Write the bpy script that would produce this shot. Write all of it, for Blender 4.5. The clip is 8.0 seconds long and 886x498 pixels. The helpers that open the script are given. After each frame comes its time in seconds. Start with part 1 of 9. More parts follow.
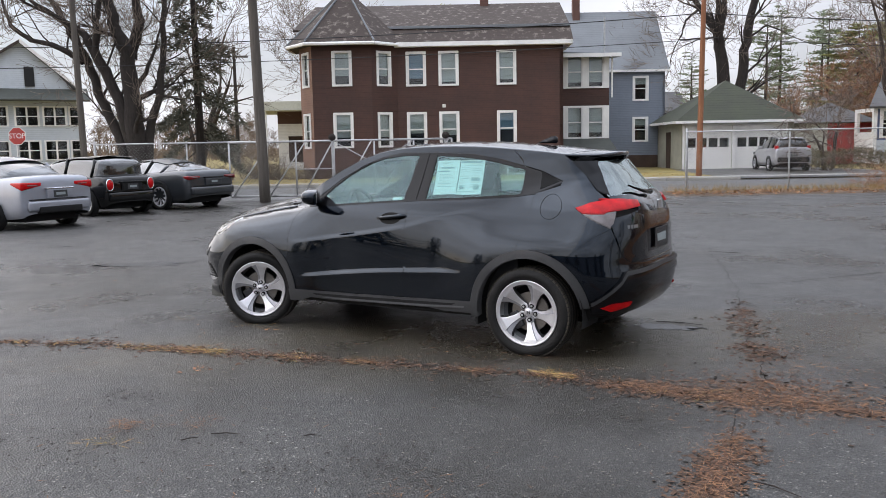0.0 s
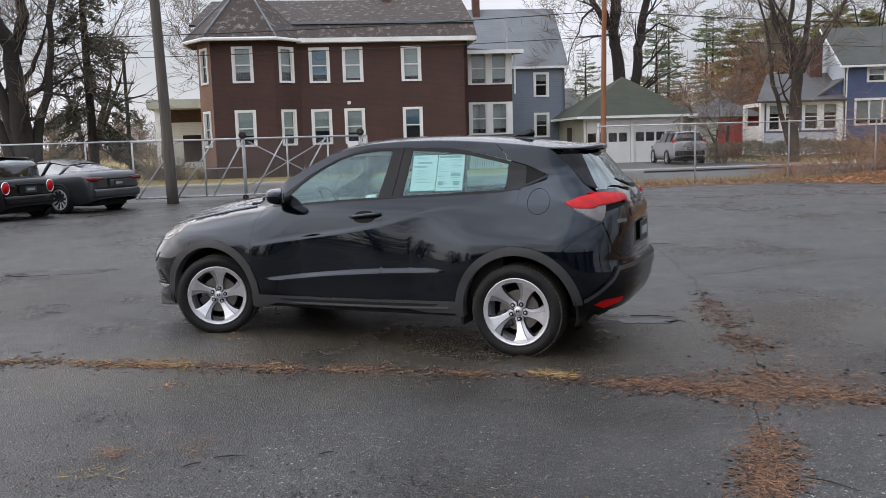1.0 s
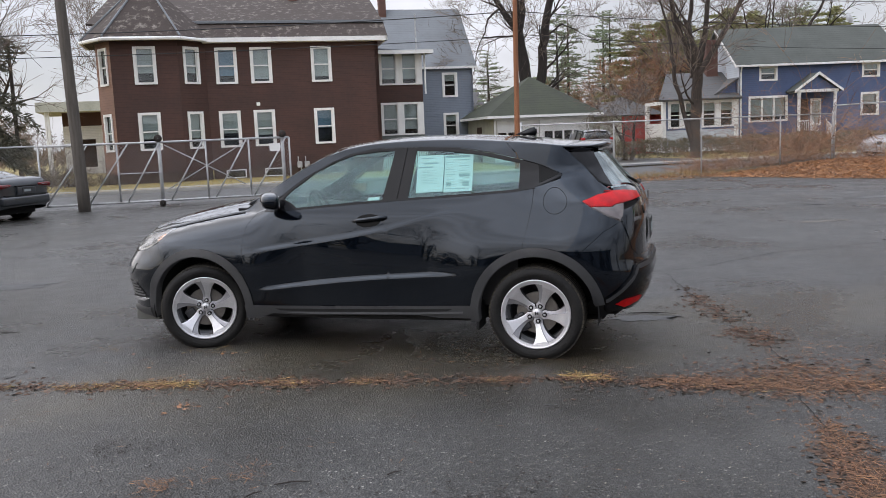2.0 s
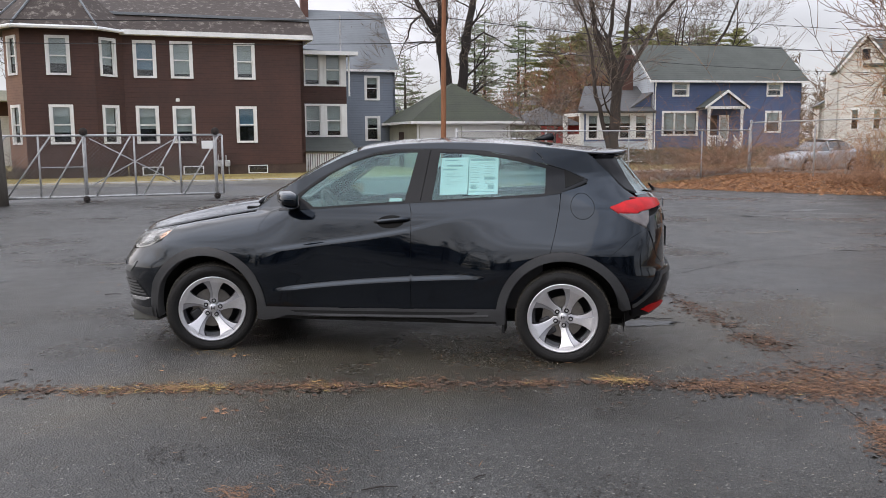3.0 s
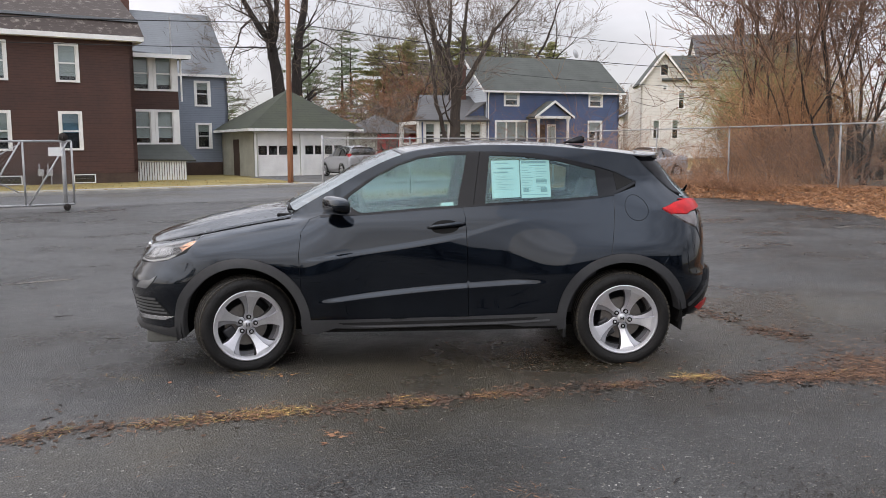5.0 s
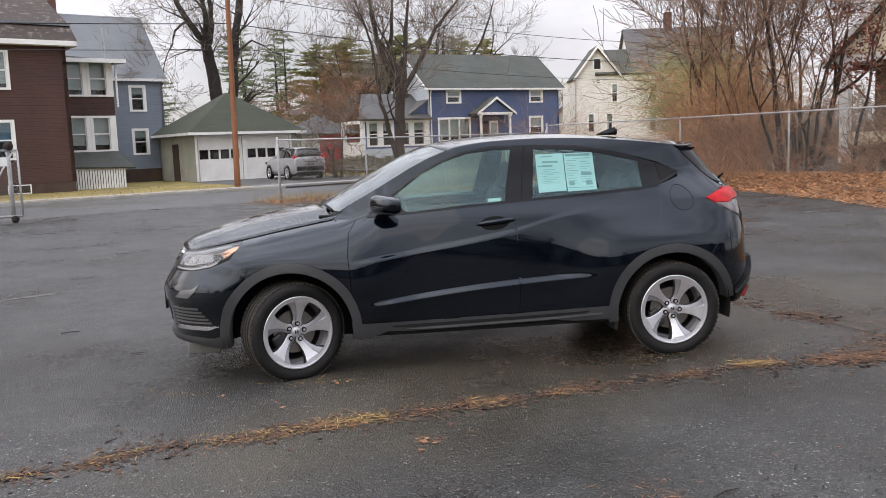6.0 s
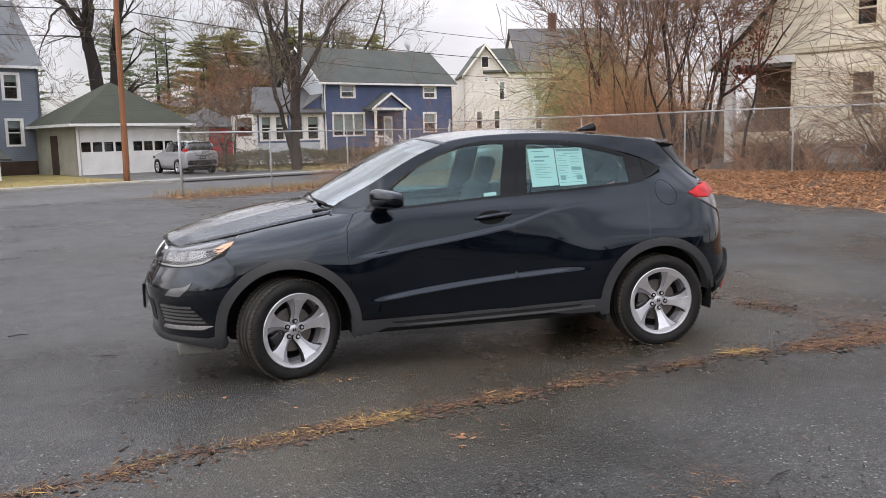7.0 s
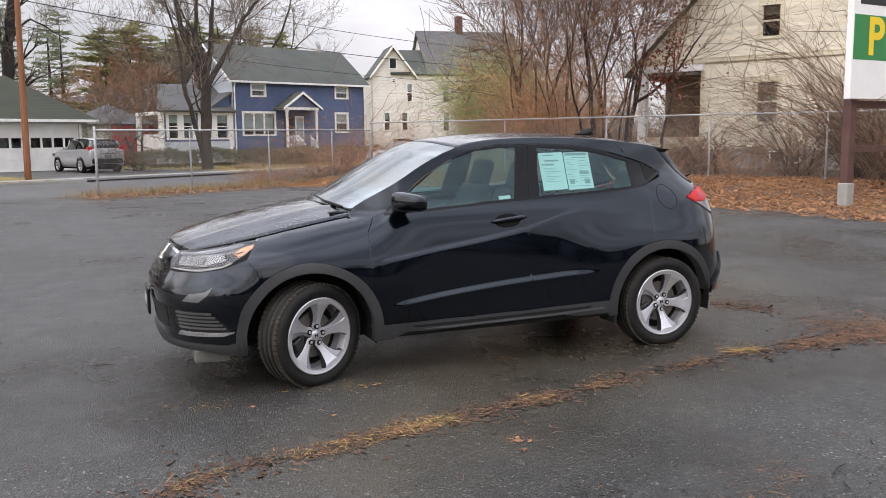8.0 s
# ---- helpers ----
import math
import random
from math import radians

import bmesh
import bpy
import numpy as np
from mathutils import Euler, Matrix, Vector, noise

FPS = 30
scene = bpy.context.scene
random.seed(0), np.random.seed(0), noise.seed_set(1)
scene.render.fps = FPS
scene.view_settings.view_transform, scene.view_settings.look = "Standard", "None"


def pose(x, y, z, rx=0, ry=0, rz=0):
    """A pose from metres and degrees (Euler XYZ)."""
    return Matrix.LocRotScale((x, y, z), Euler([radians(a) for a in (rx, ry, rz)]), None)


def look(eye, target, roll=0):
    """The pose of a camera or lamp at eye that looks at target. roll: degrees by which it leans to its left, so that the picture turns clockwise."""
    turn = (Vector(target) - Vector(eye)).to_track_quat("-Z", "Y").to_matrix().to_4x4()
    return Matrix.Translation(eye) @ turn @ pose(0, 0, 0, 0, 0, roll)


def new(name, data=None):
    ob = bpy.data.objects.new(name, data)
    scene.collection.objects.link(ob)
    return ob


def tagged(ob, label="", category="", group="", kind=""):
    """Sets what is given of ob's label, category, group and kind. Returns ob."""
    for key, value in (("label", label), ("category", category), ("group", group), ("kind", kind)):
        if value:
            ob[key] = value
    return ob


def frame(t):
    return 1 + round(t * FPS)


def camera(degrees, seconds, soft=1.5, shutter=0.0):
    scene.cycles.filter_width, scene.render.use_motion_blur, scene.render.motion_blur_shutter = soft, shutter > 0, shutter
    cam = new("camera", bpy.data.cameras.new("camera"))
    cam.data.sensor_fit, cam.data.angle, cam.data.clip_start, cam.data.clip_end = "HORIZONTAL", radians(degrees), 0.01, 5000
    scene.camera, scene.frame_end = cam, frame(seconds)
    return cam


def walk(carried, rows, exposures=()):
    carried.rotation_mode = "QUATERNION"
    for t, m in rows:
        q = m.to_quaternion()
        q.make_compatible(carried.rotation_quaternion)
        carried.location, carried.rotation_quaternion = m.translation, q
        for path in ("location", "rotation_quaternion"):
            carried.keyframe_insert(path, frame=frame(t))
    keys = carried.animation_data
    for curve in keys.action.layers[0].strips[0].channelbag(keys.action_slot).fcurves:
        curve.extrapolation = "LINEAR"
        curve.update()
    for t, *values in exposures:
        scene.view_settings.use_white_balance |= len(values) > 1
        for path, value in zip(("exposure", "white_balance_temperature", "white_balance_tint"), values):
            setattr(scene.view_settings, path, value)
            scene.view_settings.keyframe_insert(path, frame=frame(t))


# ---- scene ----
cam = camera(55.3, 8.0, soft=0.8)
PATH = [
    (0, (3.884, -6.46, 1.551), (2.88, -4.748, 1.310), -1.1),
    (0.5, (3.544, -6.469, 1.531), (2.645, -4.699, 1.286), -0.9),
    (1, (3.184, -6.507, 1.542), (2.398, -4.685, 1.289), -1.7),
    (1.5, (2.767, -6.57, 1.567), (2.097, -4.703, 1.312), -1.5),
    (1.7, (2.605, -6.558, 1.556), (1.98, -4.676, 1.300), -1.8),
    (2.8, (1.654, -6.738, 1.582), (1.268, -4.794, 1.316), -1.4),
    (3, (1.499, -6.748, 1.563), (1.153, -4.795, 1.309), -0.5),
    (3.5, (1.036, -6.728, 1.554), (0.694, -4.773, 1.311), -1.0),
    (4, (0.591, -6.817, 1.548), (0.419, -4.84, 1.301), -0.3),
    (4.5, (0.17, -6.755, 1.513), (0.193, -4.769, 1.278), 0.1),
    (4.7, (-0.004, -6.717, 1.536), (0.042, -4.731, 1.299), -0.1),
    (5.8, (-0.86, -6.546, 1.511), (-0.618, -4.575, 1.273), -1.6),
    (6, (-1.033, -6.489, 1.528), (-0.785, -4.52, 1.284), -2.1),
    (6.5, (-1.438, -6.438, 1.530), (-1.045, -4.493, 1.277), -1.9),
    (7, (-1.798, -6.287, 1.536), (-1.279, -4.373, 1.274), -1.4),
    (7.5, (-2.157, -6.077, 1.545), (-1.595, -4.175, 1.288), -1.3),
    (8, (-2.548, -6.01, 1.560), (-1.806, -4.171, 1.297), -0.6),
]
walk(cam, [(t, look(eye, target, roll)) for t, eye, target, roll in PATH], [(0, 0.20, 6660, 14), (0.5, 0.11, 6660, 14), (1, 0.04, 6660, 14), (1.5, 0.07, 6660, 14), (3, 0.15, 6800, 15), (3.5, 0.09, 6800, 15), (4.5, 0.13, 6860, 15), (6, 0.25, 6960, 16), (7, 0.29, 6960, 16), (7.5, 0.24, 6960, 16), (8, 0.29, 6960, 16)])

# ---- light ----
# the street runs along u at 30 degrees to the car; v points away across the street
SITE = pose(0, 0, 0, 0, 0, 30)
SUN_FROM = SITE.to_3x3() @ Vector((-0.97, 0.06, 0.36)).normalized()

world = bpy.data.worlds.new("sky")
scene.world = world
world.use_nodes = True
wn, wl = world.node_tree.nodes, world.node_tree.links
wn.clear()
w_out = wn.new("ShaderNodeOutputWorld")
w_bg = wn.new("ShaderNodeBackground")
w_bg.inputs["Strength"].default_value = 0.1
w_sky = wn.new("ShaderNodeTexSky")
w_sky.sky_type = "NISHITA"
w_sky.sun_disc = False
w_sky.sun_elevation = math.asin(SUN_FROM.z)
w_sky.sun_rotation = math.atan2(SUN_FROM.x, SUN_FROM.y)
w_tc = wn.new("ShaderNodeTexCoord")
w_sep = wn.new("ShaderNodeSeparateXYZ")
w_map = wn.new("ShaderNodeMapping")
w_map.inputs["Scale"].default_value = (1.0, 1.0, 2.6)
w_noise = wn.new("ShaderNodeTexNoise")
w_noise.inputs["Scale"].default_value = 2.3
w_noise.inputs["Detail"].default_value = 7
w_noise.inputs["Roughness"].default_value = 0.55
w_ramp = wn.new("ShaderNodeValToRGB")
w_ramp.color_ramp.elements[0].position, w_ramp.color_ramp.elements[1].position = 0.36, 0.56
w_ramp.color_ramp.elements[0].color = (0.66, 0.66, 0.66, 1)
# clouds: an overcast dome, brighter overhead than at the horizon
w_grad = wn.new("ShaderNodeMapRange")
w_grad.inputs["From Min"].default_value, w_grad.inputs["From Max"].default_value = 0.10, 0.95
w_grad.inputs["To Min"].default_value, w_grad.inputs["To Max"].default_value = 8.2, 20.5
w_n2 = wn.new("ShaderNodeTexNoise")
w_n2.inputs["Scale"].default_value = 2.6
w_n2.inputs["Detail"].default_value = 6
w_n2r = wn.new("ShaderNodeMapRange")
w_n2r.inputs["From Min"].default_value, w_n2r.inputs["From Max"].default_value = 0.3, 0.7
w_n2r.inputs["To Min"].default_value, w_n2r.inputs["To Max"].default_value = 0.66, 1.18
w_mul = wn.new("ShaderNodeMath")
w_mul.operation = "MULTIPLY"
w_col = wn.new("ShaderNodeVectorMath")
w_col.operation = "SCALE"
w_tint = wn.new("ShaderNodeMix")
w_tint.data_type = "RGBA"
w_tint.inputs["A"].default_value, w_tint.inputs["B"].default_value = (0.935, 0.98, 1.06, 1), (0.83, 0.945, 1.13, 1)
w_mix = wn.new("ShaderNodeMix")
w_mix.data_type = "RGBA"
wl.new(w_tc.outputs["Generated"], w_sep.inputs[0])
wl.new(w_tc.outputs["Generated"], w_map.inputs["Vector"])
wl.new(w_map.outputs[0], w_noise.inputs["Vector"])
wl.new(w_map.outputs[0], w_n2.inputs["Vector"])
wl.new(w_noise.outputs["Fac"], w_ramp.inputs[0])
wl.new(w_sep.outputs["Z"], w_grad.inputs["Value"])
wl.new(w_n2.outputs["Fac"], w_n2r.inputs["Value"])
wl.new(w_sep.outputs["Z"], w_tint.inputs["Factor"])
wl.new(w_tint.outputs["Result"], w_col.inputs[0])
wl.new(w_grad.outputs[0], w_mul.inputs[0])
wl.new(w_n2r.outputs[0], w_mul.inputs[1])
# the clouds are brighter round the hidden sun
w_dot, w_glow, w_lit = wn.new("ShaderNodeVectorMath"), wn.new("ShaderNodeMapRange"), wn.new("ShaderNodeMath")
w_dot.operation, w_lit.operation = "DOT_PRODUCT", "MULTIPLY"
w_dot.inputs[1].default_value = SUN_FROM
w_glow.interpolation_type = "SMOOTHSTEP"
w_glow.inputs["From Min"].default_value, w_glow.inputs["From Max"].default_value = 0.1, 1.0
w_glow.inputs["To Min"].default_value, w_glow.inputs["To Max"].default_value = 1.0, 1.75
wl.new(w_tc.outputs["Generated"], w_dot.inputs[0])
wl.new(w_dot.outputs["Value"], w_glow.inputs["Value"])
wl.new(w_mul.outputs[0], w_lit.inputs[0])
wl.new(w_glow.outputs[0], w_lit.inputs[1])
wl.new(w_lit.outputs[0], w_col.inputs["Scale"])
wl.new(w_ramp.outputs["Color"], w_mix.inputs["Factor"])
wl.new(w_sky.outputs[0], w_mix.inputs["A"])
wl.new(w_col.outputs[0], w_mix.inputs["B"])
wl.new(w_mix.outputs["Result"], w_bg.inputs["Color"])
wl.new(w_bg.outputs[0], w_out.inputs[0])

sun = new("sun", bpy.data.lights.new("sun", "SUN"))
sun.data.energy, sun.data.angle, sun.data.color = 1.33, radians(130), (1.0, 0.85, 0.64)
sun.matrix_world = look(SUN_FROM * 60, (0, 0, 0))

# ---- materials ----
def mat(name, color, rough=0.6, metal=0.0, var=0.0, scale=3.0, color2=None, bump=0.0, bump_scale=40.0, spec=0.5, coat=0.0, island=0.0, stretch=(1, 1, 1)):
    """A principled material with two-scale colour variation and fine relief, in object metres."""
    m = bpy.data.materials.new(name)
    m.use_nodes = True
    n, l = m.node_tree.nodes, m.node_tree.links
    b = n["Principled BSDF"]
    b.inputs["Roughness"].default_value = rough
    b.inputs["Metallic"].default_value = metal
    b.inputs["Specular IOR Level"].default_value = spec
    b.inputs["Coat Weight"].default_value = coat
    b.inputs["Coat Roughness"].default_value = 0.04
    b.inputs["Base Color"].default_value = (*color, 1)
    if var or bump:
        tc = n.new("ShaderNodeTexCoord")
        mp = n.new("ShaderNodeMapping")
        mp.inputs["Scale"].default_value = stretch
        l.new(tc.outputs["Object"], mp.inputs["Vector"])
    if var or island:
        c2 = color2 or tuple(c * (1 - var) for c in color)
        mix = n.new("ShaderNodeMix")
        mix.data_type = "RGBA"
        mix.inputs["A"].default_value, mix.inputs["B"].default_value = (*color, 1), (*c2, 1)
        if island:
            geo = n.new("ShaderNodeNewGeometry")
            l.new(geo.outputs["Random Per Island"], mix.inputs["Factor"])
        else:
            n1, n2 = n.new("ShaderNodeTexNoise"), n.new("ShaderNodeTexNoise")
            n1.inputs["Scale"].default_value, n2.inputs["Scale"].default_value = scale, scale * 9
            n1.inputs["Detail"].default_value = n2.inputs["Detail"].default_value = 5
            av = n.new("ShaderNodeMath")
            av.operation = "MULTIPLY_ADD"
            av.inputs[1].default_value = 0.45
            rg = n.new("ShaderNodeMapRange")
            rg.inputs["From Min"].default_value, rg.inputs["From Max"].default_value = 0.50, 0.95
            l.new(mp.outputs[0], n1.inputs["Vector"])
            l.new(mp.outputs[0], n2.inputs["Vector"])
            l.new(n2.outputs["Fac"], av.inputs[0])
            l.new(n1.outputs["Fac"], av.inputs[2])
            l.new(av.outputs[0], rg.inputs["Value"])
            l.new(rg.outputs[0], mix.inputs["Factor"])
        l.new(mix.outputs["Result"], b.inputs["Base Color"])
    if bump:
        nb = n.new("ShaderNodeTexNoise")
        nb.inputs["Scale"].default_value = bump_scale
        nb.inputs["Detail"].default_value = 4
        bp = n.new("ShaderNodeBump")
        bp.inputs["Strength"].default_value = bump
        bp.inputs["Distance"].default_value = 0.02
        l.new(mp.outputs[0], nb.inputs["Vector"])
        l.new(nb.outputs["Fac"], bp.inputs["Height"])
        l.new(bp.outputs[0], b.inputs["Normal"])
    return m


def lined(name, color, pitch, color2, depth=0.6, rough=0.6, axis="Z", var=0.2, lap=0.3):
    """Boards or courses: a saw-tooth relief every `pitch` metres along an axis, with weathering."""
    m = mat(name, color, rough, var=var, scale=0.7, color2=color2)
    n, l = m.node_tree.nodes, m.node_tree.links
    tc = n.new("ShaderNodeTexCoord")
    sp = n.new("ShaderNodeSeparateXYZ")
    dv = n.new("ShaderNodeMath")
    dv.operation = "DIVIDE"
    dv.inputs[1].default_value = pitch
    fr = n.new("ShaderNodeMath")
    fr.operation = "FRACT"
    bp = n.new("ShaderNodeBump")
    bp.inputs["Strength"].default_value = depth
    bp.inputs["Distance"].default_value = 0.02
    bp.invert = True
    l.new(tc.outputs["Object"], sp.inputs[0])
    l.new(sp.outputs[axis], dv.inputs[0])
    l.new(dv.outputs[0], fr.inputs[0])
    l.new(fr.outputs[0], bp.inputs["Height"])
    l.new(bp.outputs[0], n["Principled BSDF"].inputs["Normal"])
    # shade under each lap, painted as a darker band between the courses
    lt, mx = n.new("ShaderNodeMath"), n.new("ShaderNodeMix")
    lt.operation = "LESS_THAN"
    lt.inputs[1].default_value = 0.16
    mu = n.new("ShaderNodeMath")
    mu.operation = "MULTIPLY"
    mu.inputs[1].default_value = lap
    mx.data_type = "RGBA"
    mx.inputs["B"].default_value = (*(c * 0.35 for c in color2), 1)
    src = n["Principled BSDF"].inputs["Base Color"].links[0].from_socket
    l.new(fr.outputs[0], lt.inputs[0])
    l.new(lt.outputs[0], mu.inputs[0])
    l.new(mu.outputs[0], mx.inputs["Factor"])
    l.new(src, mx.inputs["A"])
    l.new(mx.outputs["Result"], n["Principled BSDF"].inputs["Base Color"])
    return m


def glass(name, tint, f0=0.06, rough=0.01, sheen=(1, 1, 1)):
    m = bpy.data.materials.new(name)
    m.use_nodes = True
    n, l = m.node_tree.nodes, m.node_tree.links
    n.clear()
    o, mx = n.new("ShaderNodeOutputMaterial"), n.new("ShaderNodeMixShader")
    tr, gl, lw = n.new("ShaderNodeBsdfTransparent"), n.new("ShaderNodeBsdfGlossy"), n.new("ShaderNodeLayerWeight")
    lw.inputs["Blend"].default_value = 0.5
    pw, fr = n.new("ShaderNodeMath"), n.new("ShaderNodeMath")
    pw.operation, fr.operation = "POWER", "MULTIPLY_ADD"
    pw.inputs[1].default_value = 5.0
    fr.inputs[1].default_value, fr.inputs[2].default_value = 1 - f0, f0
    l.new(lw.outputs["Facing"], pw.inputs[0])
    l.new(pw.outputs[0], fr.inputs[0])
    tr.inputs["Color"].default_value = (*tint, 1)
    gl.inputs["Roughness"].default_value = rough
    gl.inputs["Color"].default_value = (*sheen, 1)
    l.new(fr.outputs[0], mx.inputs[0])
    l.new(tr.outputs[0], mx.inputs[1])
    l.new(gl.outputs[0], mx.inputs[2])
    l.new(mx.outputs[0], o.inputs[0])
    return m


M_WHITE = mat("white_paint", (0.84, 0.835, 0.81), 0.55, var=0.18, scale=1.5, bump=0.1)
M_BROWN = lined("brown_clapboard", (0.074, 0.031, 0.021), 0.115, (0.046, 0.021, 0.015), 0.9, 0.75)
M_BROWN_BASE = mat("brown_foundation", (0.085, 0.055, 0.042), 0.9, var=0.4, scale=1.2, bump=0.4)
# lighter copy of the brown clapboard, with sunlight put into the colour
M_TAN = lined("sunlit_tan_clapboard", (0.250, 0.135, 0.088), 0.115, (0.170, 0.090, 0.062), 0.6, 0.75)
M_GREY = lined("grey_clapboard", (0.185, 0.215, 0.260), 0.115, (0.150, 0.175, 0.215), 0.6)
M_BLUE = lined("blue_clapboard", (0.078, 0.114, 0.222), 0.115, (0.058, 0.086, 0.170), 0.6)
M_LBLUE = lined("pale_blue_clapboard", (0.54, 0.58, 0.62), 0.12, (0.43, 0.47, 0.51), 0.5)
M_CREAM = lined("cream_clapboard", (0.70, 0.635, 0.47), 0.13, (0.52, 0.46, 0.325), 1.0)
M_CREAM_B = mat("cream_board_paint", (0.820, 0.765, 0.620), 0.75, var=0.35, scale=1.6, color2=(0.640, 0.585, 0.455), bump=0.2, stretch=(1, 1, 6))
M_WSIDE = lined("white_clapboard", (0.74, 0.715, 0.67), 0.12, (0.61, 0.585, 0.54), 0.5)
obi, hsv = M_CREAM_B.node_tree.nodes.new("ShaderNodeObjectInfo"), M_CREAM_B.node_tree.nodes.new("ShaderNodeHueSaturation")
tone = M_CREAM_B.node_tree.nodes.new("ShaderNodeMapRange")
tone.inputs["To Min"].default_value, tone.inputs["To Max"].default_value = 0.86, 1.06
board_in = M_CREAM_B.node_tree.nodes["Principled BSDF"].inputs["Base Color"]
M_CREAM_B.node_tree.links.new(obi.outputs["Random"], tone.inputs["Value"])
M_CREAM_B.node_tree.links.new(tone.outputs[0], hsv.inputs["Value"])
M_CREAM_B.node_tree.links.new(board_in.links[0].from_socket, hsv.inputs["Color"])
M_CREAM_B.node_tree.links.new(hsv.outputs[0], board_in)
M_PORCH = mat("brown_porch_boards", (0.36, 0.255, 0.175), 0.8, var=0.45, scale=2, bump=0.3, stretch=(1, 1, 8))
M_STUCCO = mat("pale_stucco", (0.50, 0.50, 0.42), 0.9, var=0.3, scale=1.0, bump=0.3)
M_ROOF_B = lined("weathered_shingle", (0.046, 0.033, 0.027), 0.14, (0.200, 0.175, 0.148), 1.0, 0.9, var=0.5, lap=0.12)
M_ROOF_B.node_tree.nodes["Map Range"].inputs["From Min"].default_value = 0.79
M_ROOF_B.node_tree.nodes["Map Range"].inputs["From Max"].default_value = 0.95
for nd in M_ROOF_B.node_tree.nodes:
    if nd.type == "TEX_NOISE":
        nd.inputs["Scale"].default_value *= 5.0
M_ROOF_G = lined("grey_shingle", (0.190, 0.205, 0.215), 0.14, (0.155, 0.165, 0.175), 0.5, 0.9, lap=0.12)
M_ROOF_W = lined("worn_grey_shingle", (0.120, 0.117, 0.118), 0.14, (0.085, 0.083, 0.082), 0.6, 0.9, lap=0.12)
M_ROOF_D = lined("dark_shingle", (0.080, 0.086, 0.076), 0.14, (0.056, 0.061, 0.053), 0.6, 0.9, lap=0.12)
M_ROOF_M = lined("mossy_shingle", (0.052, 0.060, 0.036), 0.14, (0.038, 0.040, 0.030), 0.6, 0.9, lap=0.12)
M_BRICK = lined("red_brick", (0.125, 0.060, 0.045), 0.075, (0.085, 0.045, 0.036), 0.8, 0.9)
M_PANE = glass("window_glass", (0.78, 0.82, 0.82), 0.06)
M_BLIND = mat("window_blind", (0.62, 0.64, 0.63), 0.8, var=0.2, scale=2)
M_BLIND_B = mat("blue_blind", (0.20, 0.33, 0.46), 0.8, var=0.2, scale=2)
# indoor shade as a near-black colour, for boards behind the windows
M_DARK = mat("unlit_interior", (0.02, 0.02, 0.022), 0.9, var=0.3)
M_STEEL = mat("galvanised_steel", (0.50, 0.505, 0.51), 0.45, 0.2, var=0.35, scale=6, color2=(0.29, 0.29, 0.29))
M_WIRE = mat("fence_wire", (0.34, 0.34, 0.33), 0.55, 0.5, var=0.3, scale=9)
M_POLE = mat("weathered_pole_wood", (0.118, 0.102, 0.086), 0.9, var=0.45, scale=2.5, bump=0.6, stretch=(6, 6, 0.5))
M_POLE_O = mat("creosote_pole_wood", (0.30, 0.125, 0.060), 0.85, var=0.4, scale=2.5, bump=0.6, stretch=(6, 6, 0.5))
M_CABLE = mat("cable_rubber", (0.02, 0.02, 0.022), 0.6, var=0.3)
M_BARK = mat("grey_bark", (0.070, 0.054, 0.044), 0.95, var=0.5, scale=5, bump=0.9, bump_scale=18, stretch=(2.5, 2.5, 0.6))
M_BARK2 = mat("dark_bark", (0.038, 0.030, 0.026), 0.95, var=0.5, scale=5, bump=0.9, bump_scale=18, stretch=(2.5, 2.5, 0.6))
M_TWIG = mat("brown_twigs", (0.420, 0.235, 0.138), 0.95, island=1, color2=(0.140, 0.072, 0.045))
M_VINE = mat("tan_brown_vines", (0.587, 0.316, 0.165), 0.95, island=1, color2=(0.140, 0.088, 0.060))
M_TWIG_D = mat("dark_brown_twigs", (0.240, 0.140, 0.088), 0.95, island=1, color2=(0.062, 0.040, 0.030))
M_TWIG_G = mat("grey_twigs", (0.20, 0.160, 0.13), 0.95, island=1, color2=(0.10, 0.075, 0.06))
M_NEEDLE = mat("pine_foliage", (0.240, 0.285, 0.180), 0.9, island=1, color2=(0.115, 0.150, 0.085))
M_NEEDLE_O = mat("olive_pine_foliage", (0.330, 0.330, 0.140), 0.9, island=1, color2=(0.150, 0.160, 0.065))
M_SPRUCE = mat("spruce_foliage", (0.130, 0.125, 0.090), 0.9, island=1, color2=(0.055, 0.058, 0.042))
M_RUSSET = mat("russet_leaves", (0.20, 0.062, 0.035), 0.85, island=1, color2=(0.115, 0.035, 0.025))
M_HEDGE = mat("hedge_twigs", (0.175, 0.140, 0.072), 0.95, island=1, color2=(0.075, 0.066, 0.036))
M_HILL = mat("bare_woods", (0.190, 0.130, 0.082), 1.0, island=1, color2=(0.085, 0.066, 0.052))
M_LITTER = mat("leaf_litter", (0.500, 0.255, 0.120), 0.85, island=1, color2=(0.115, 0.048, 0.026))
M_NEEDLES = mat("dry_pine_needles", (0.300, 0.150, 0.070), 0.85, island=1, color2=(0.105, 0.055, 0.034))
M_DUFF = mat("crumbled_duff", (0.175, 0.082, 0.045), 0.9, island=1, color2=(0.062, 0.036, 0.024))
M_GRIT = mat("pale_grit", (0.27, 0.25, 0.21), 0.9, island=1, color2=(0.07, 0.06, 0.045))
M_STRAW = mat("dry_grass", (0.410, 0.240, 0.075), 0.9, island=1, color2=(0.150, 0.130, 0.050))
M_CONC = mat("concrete", (0.36, 0.35, 0.32), 0.9, var=0.35, scale=2, bump=0.3)
M_SIGNPOST = mat("maroon_steel_paint", (0.110, 0.050, 0.042), 0.6, var=0.35, scale=5, bump=0.1)
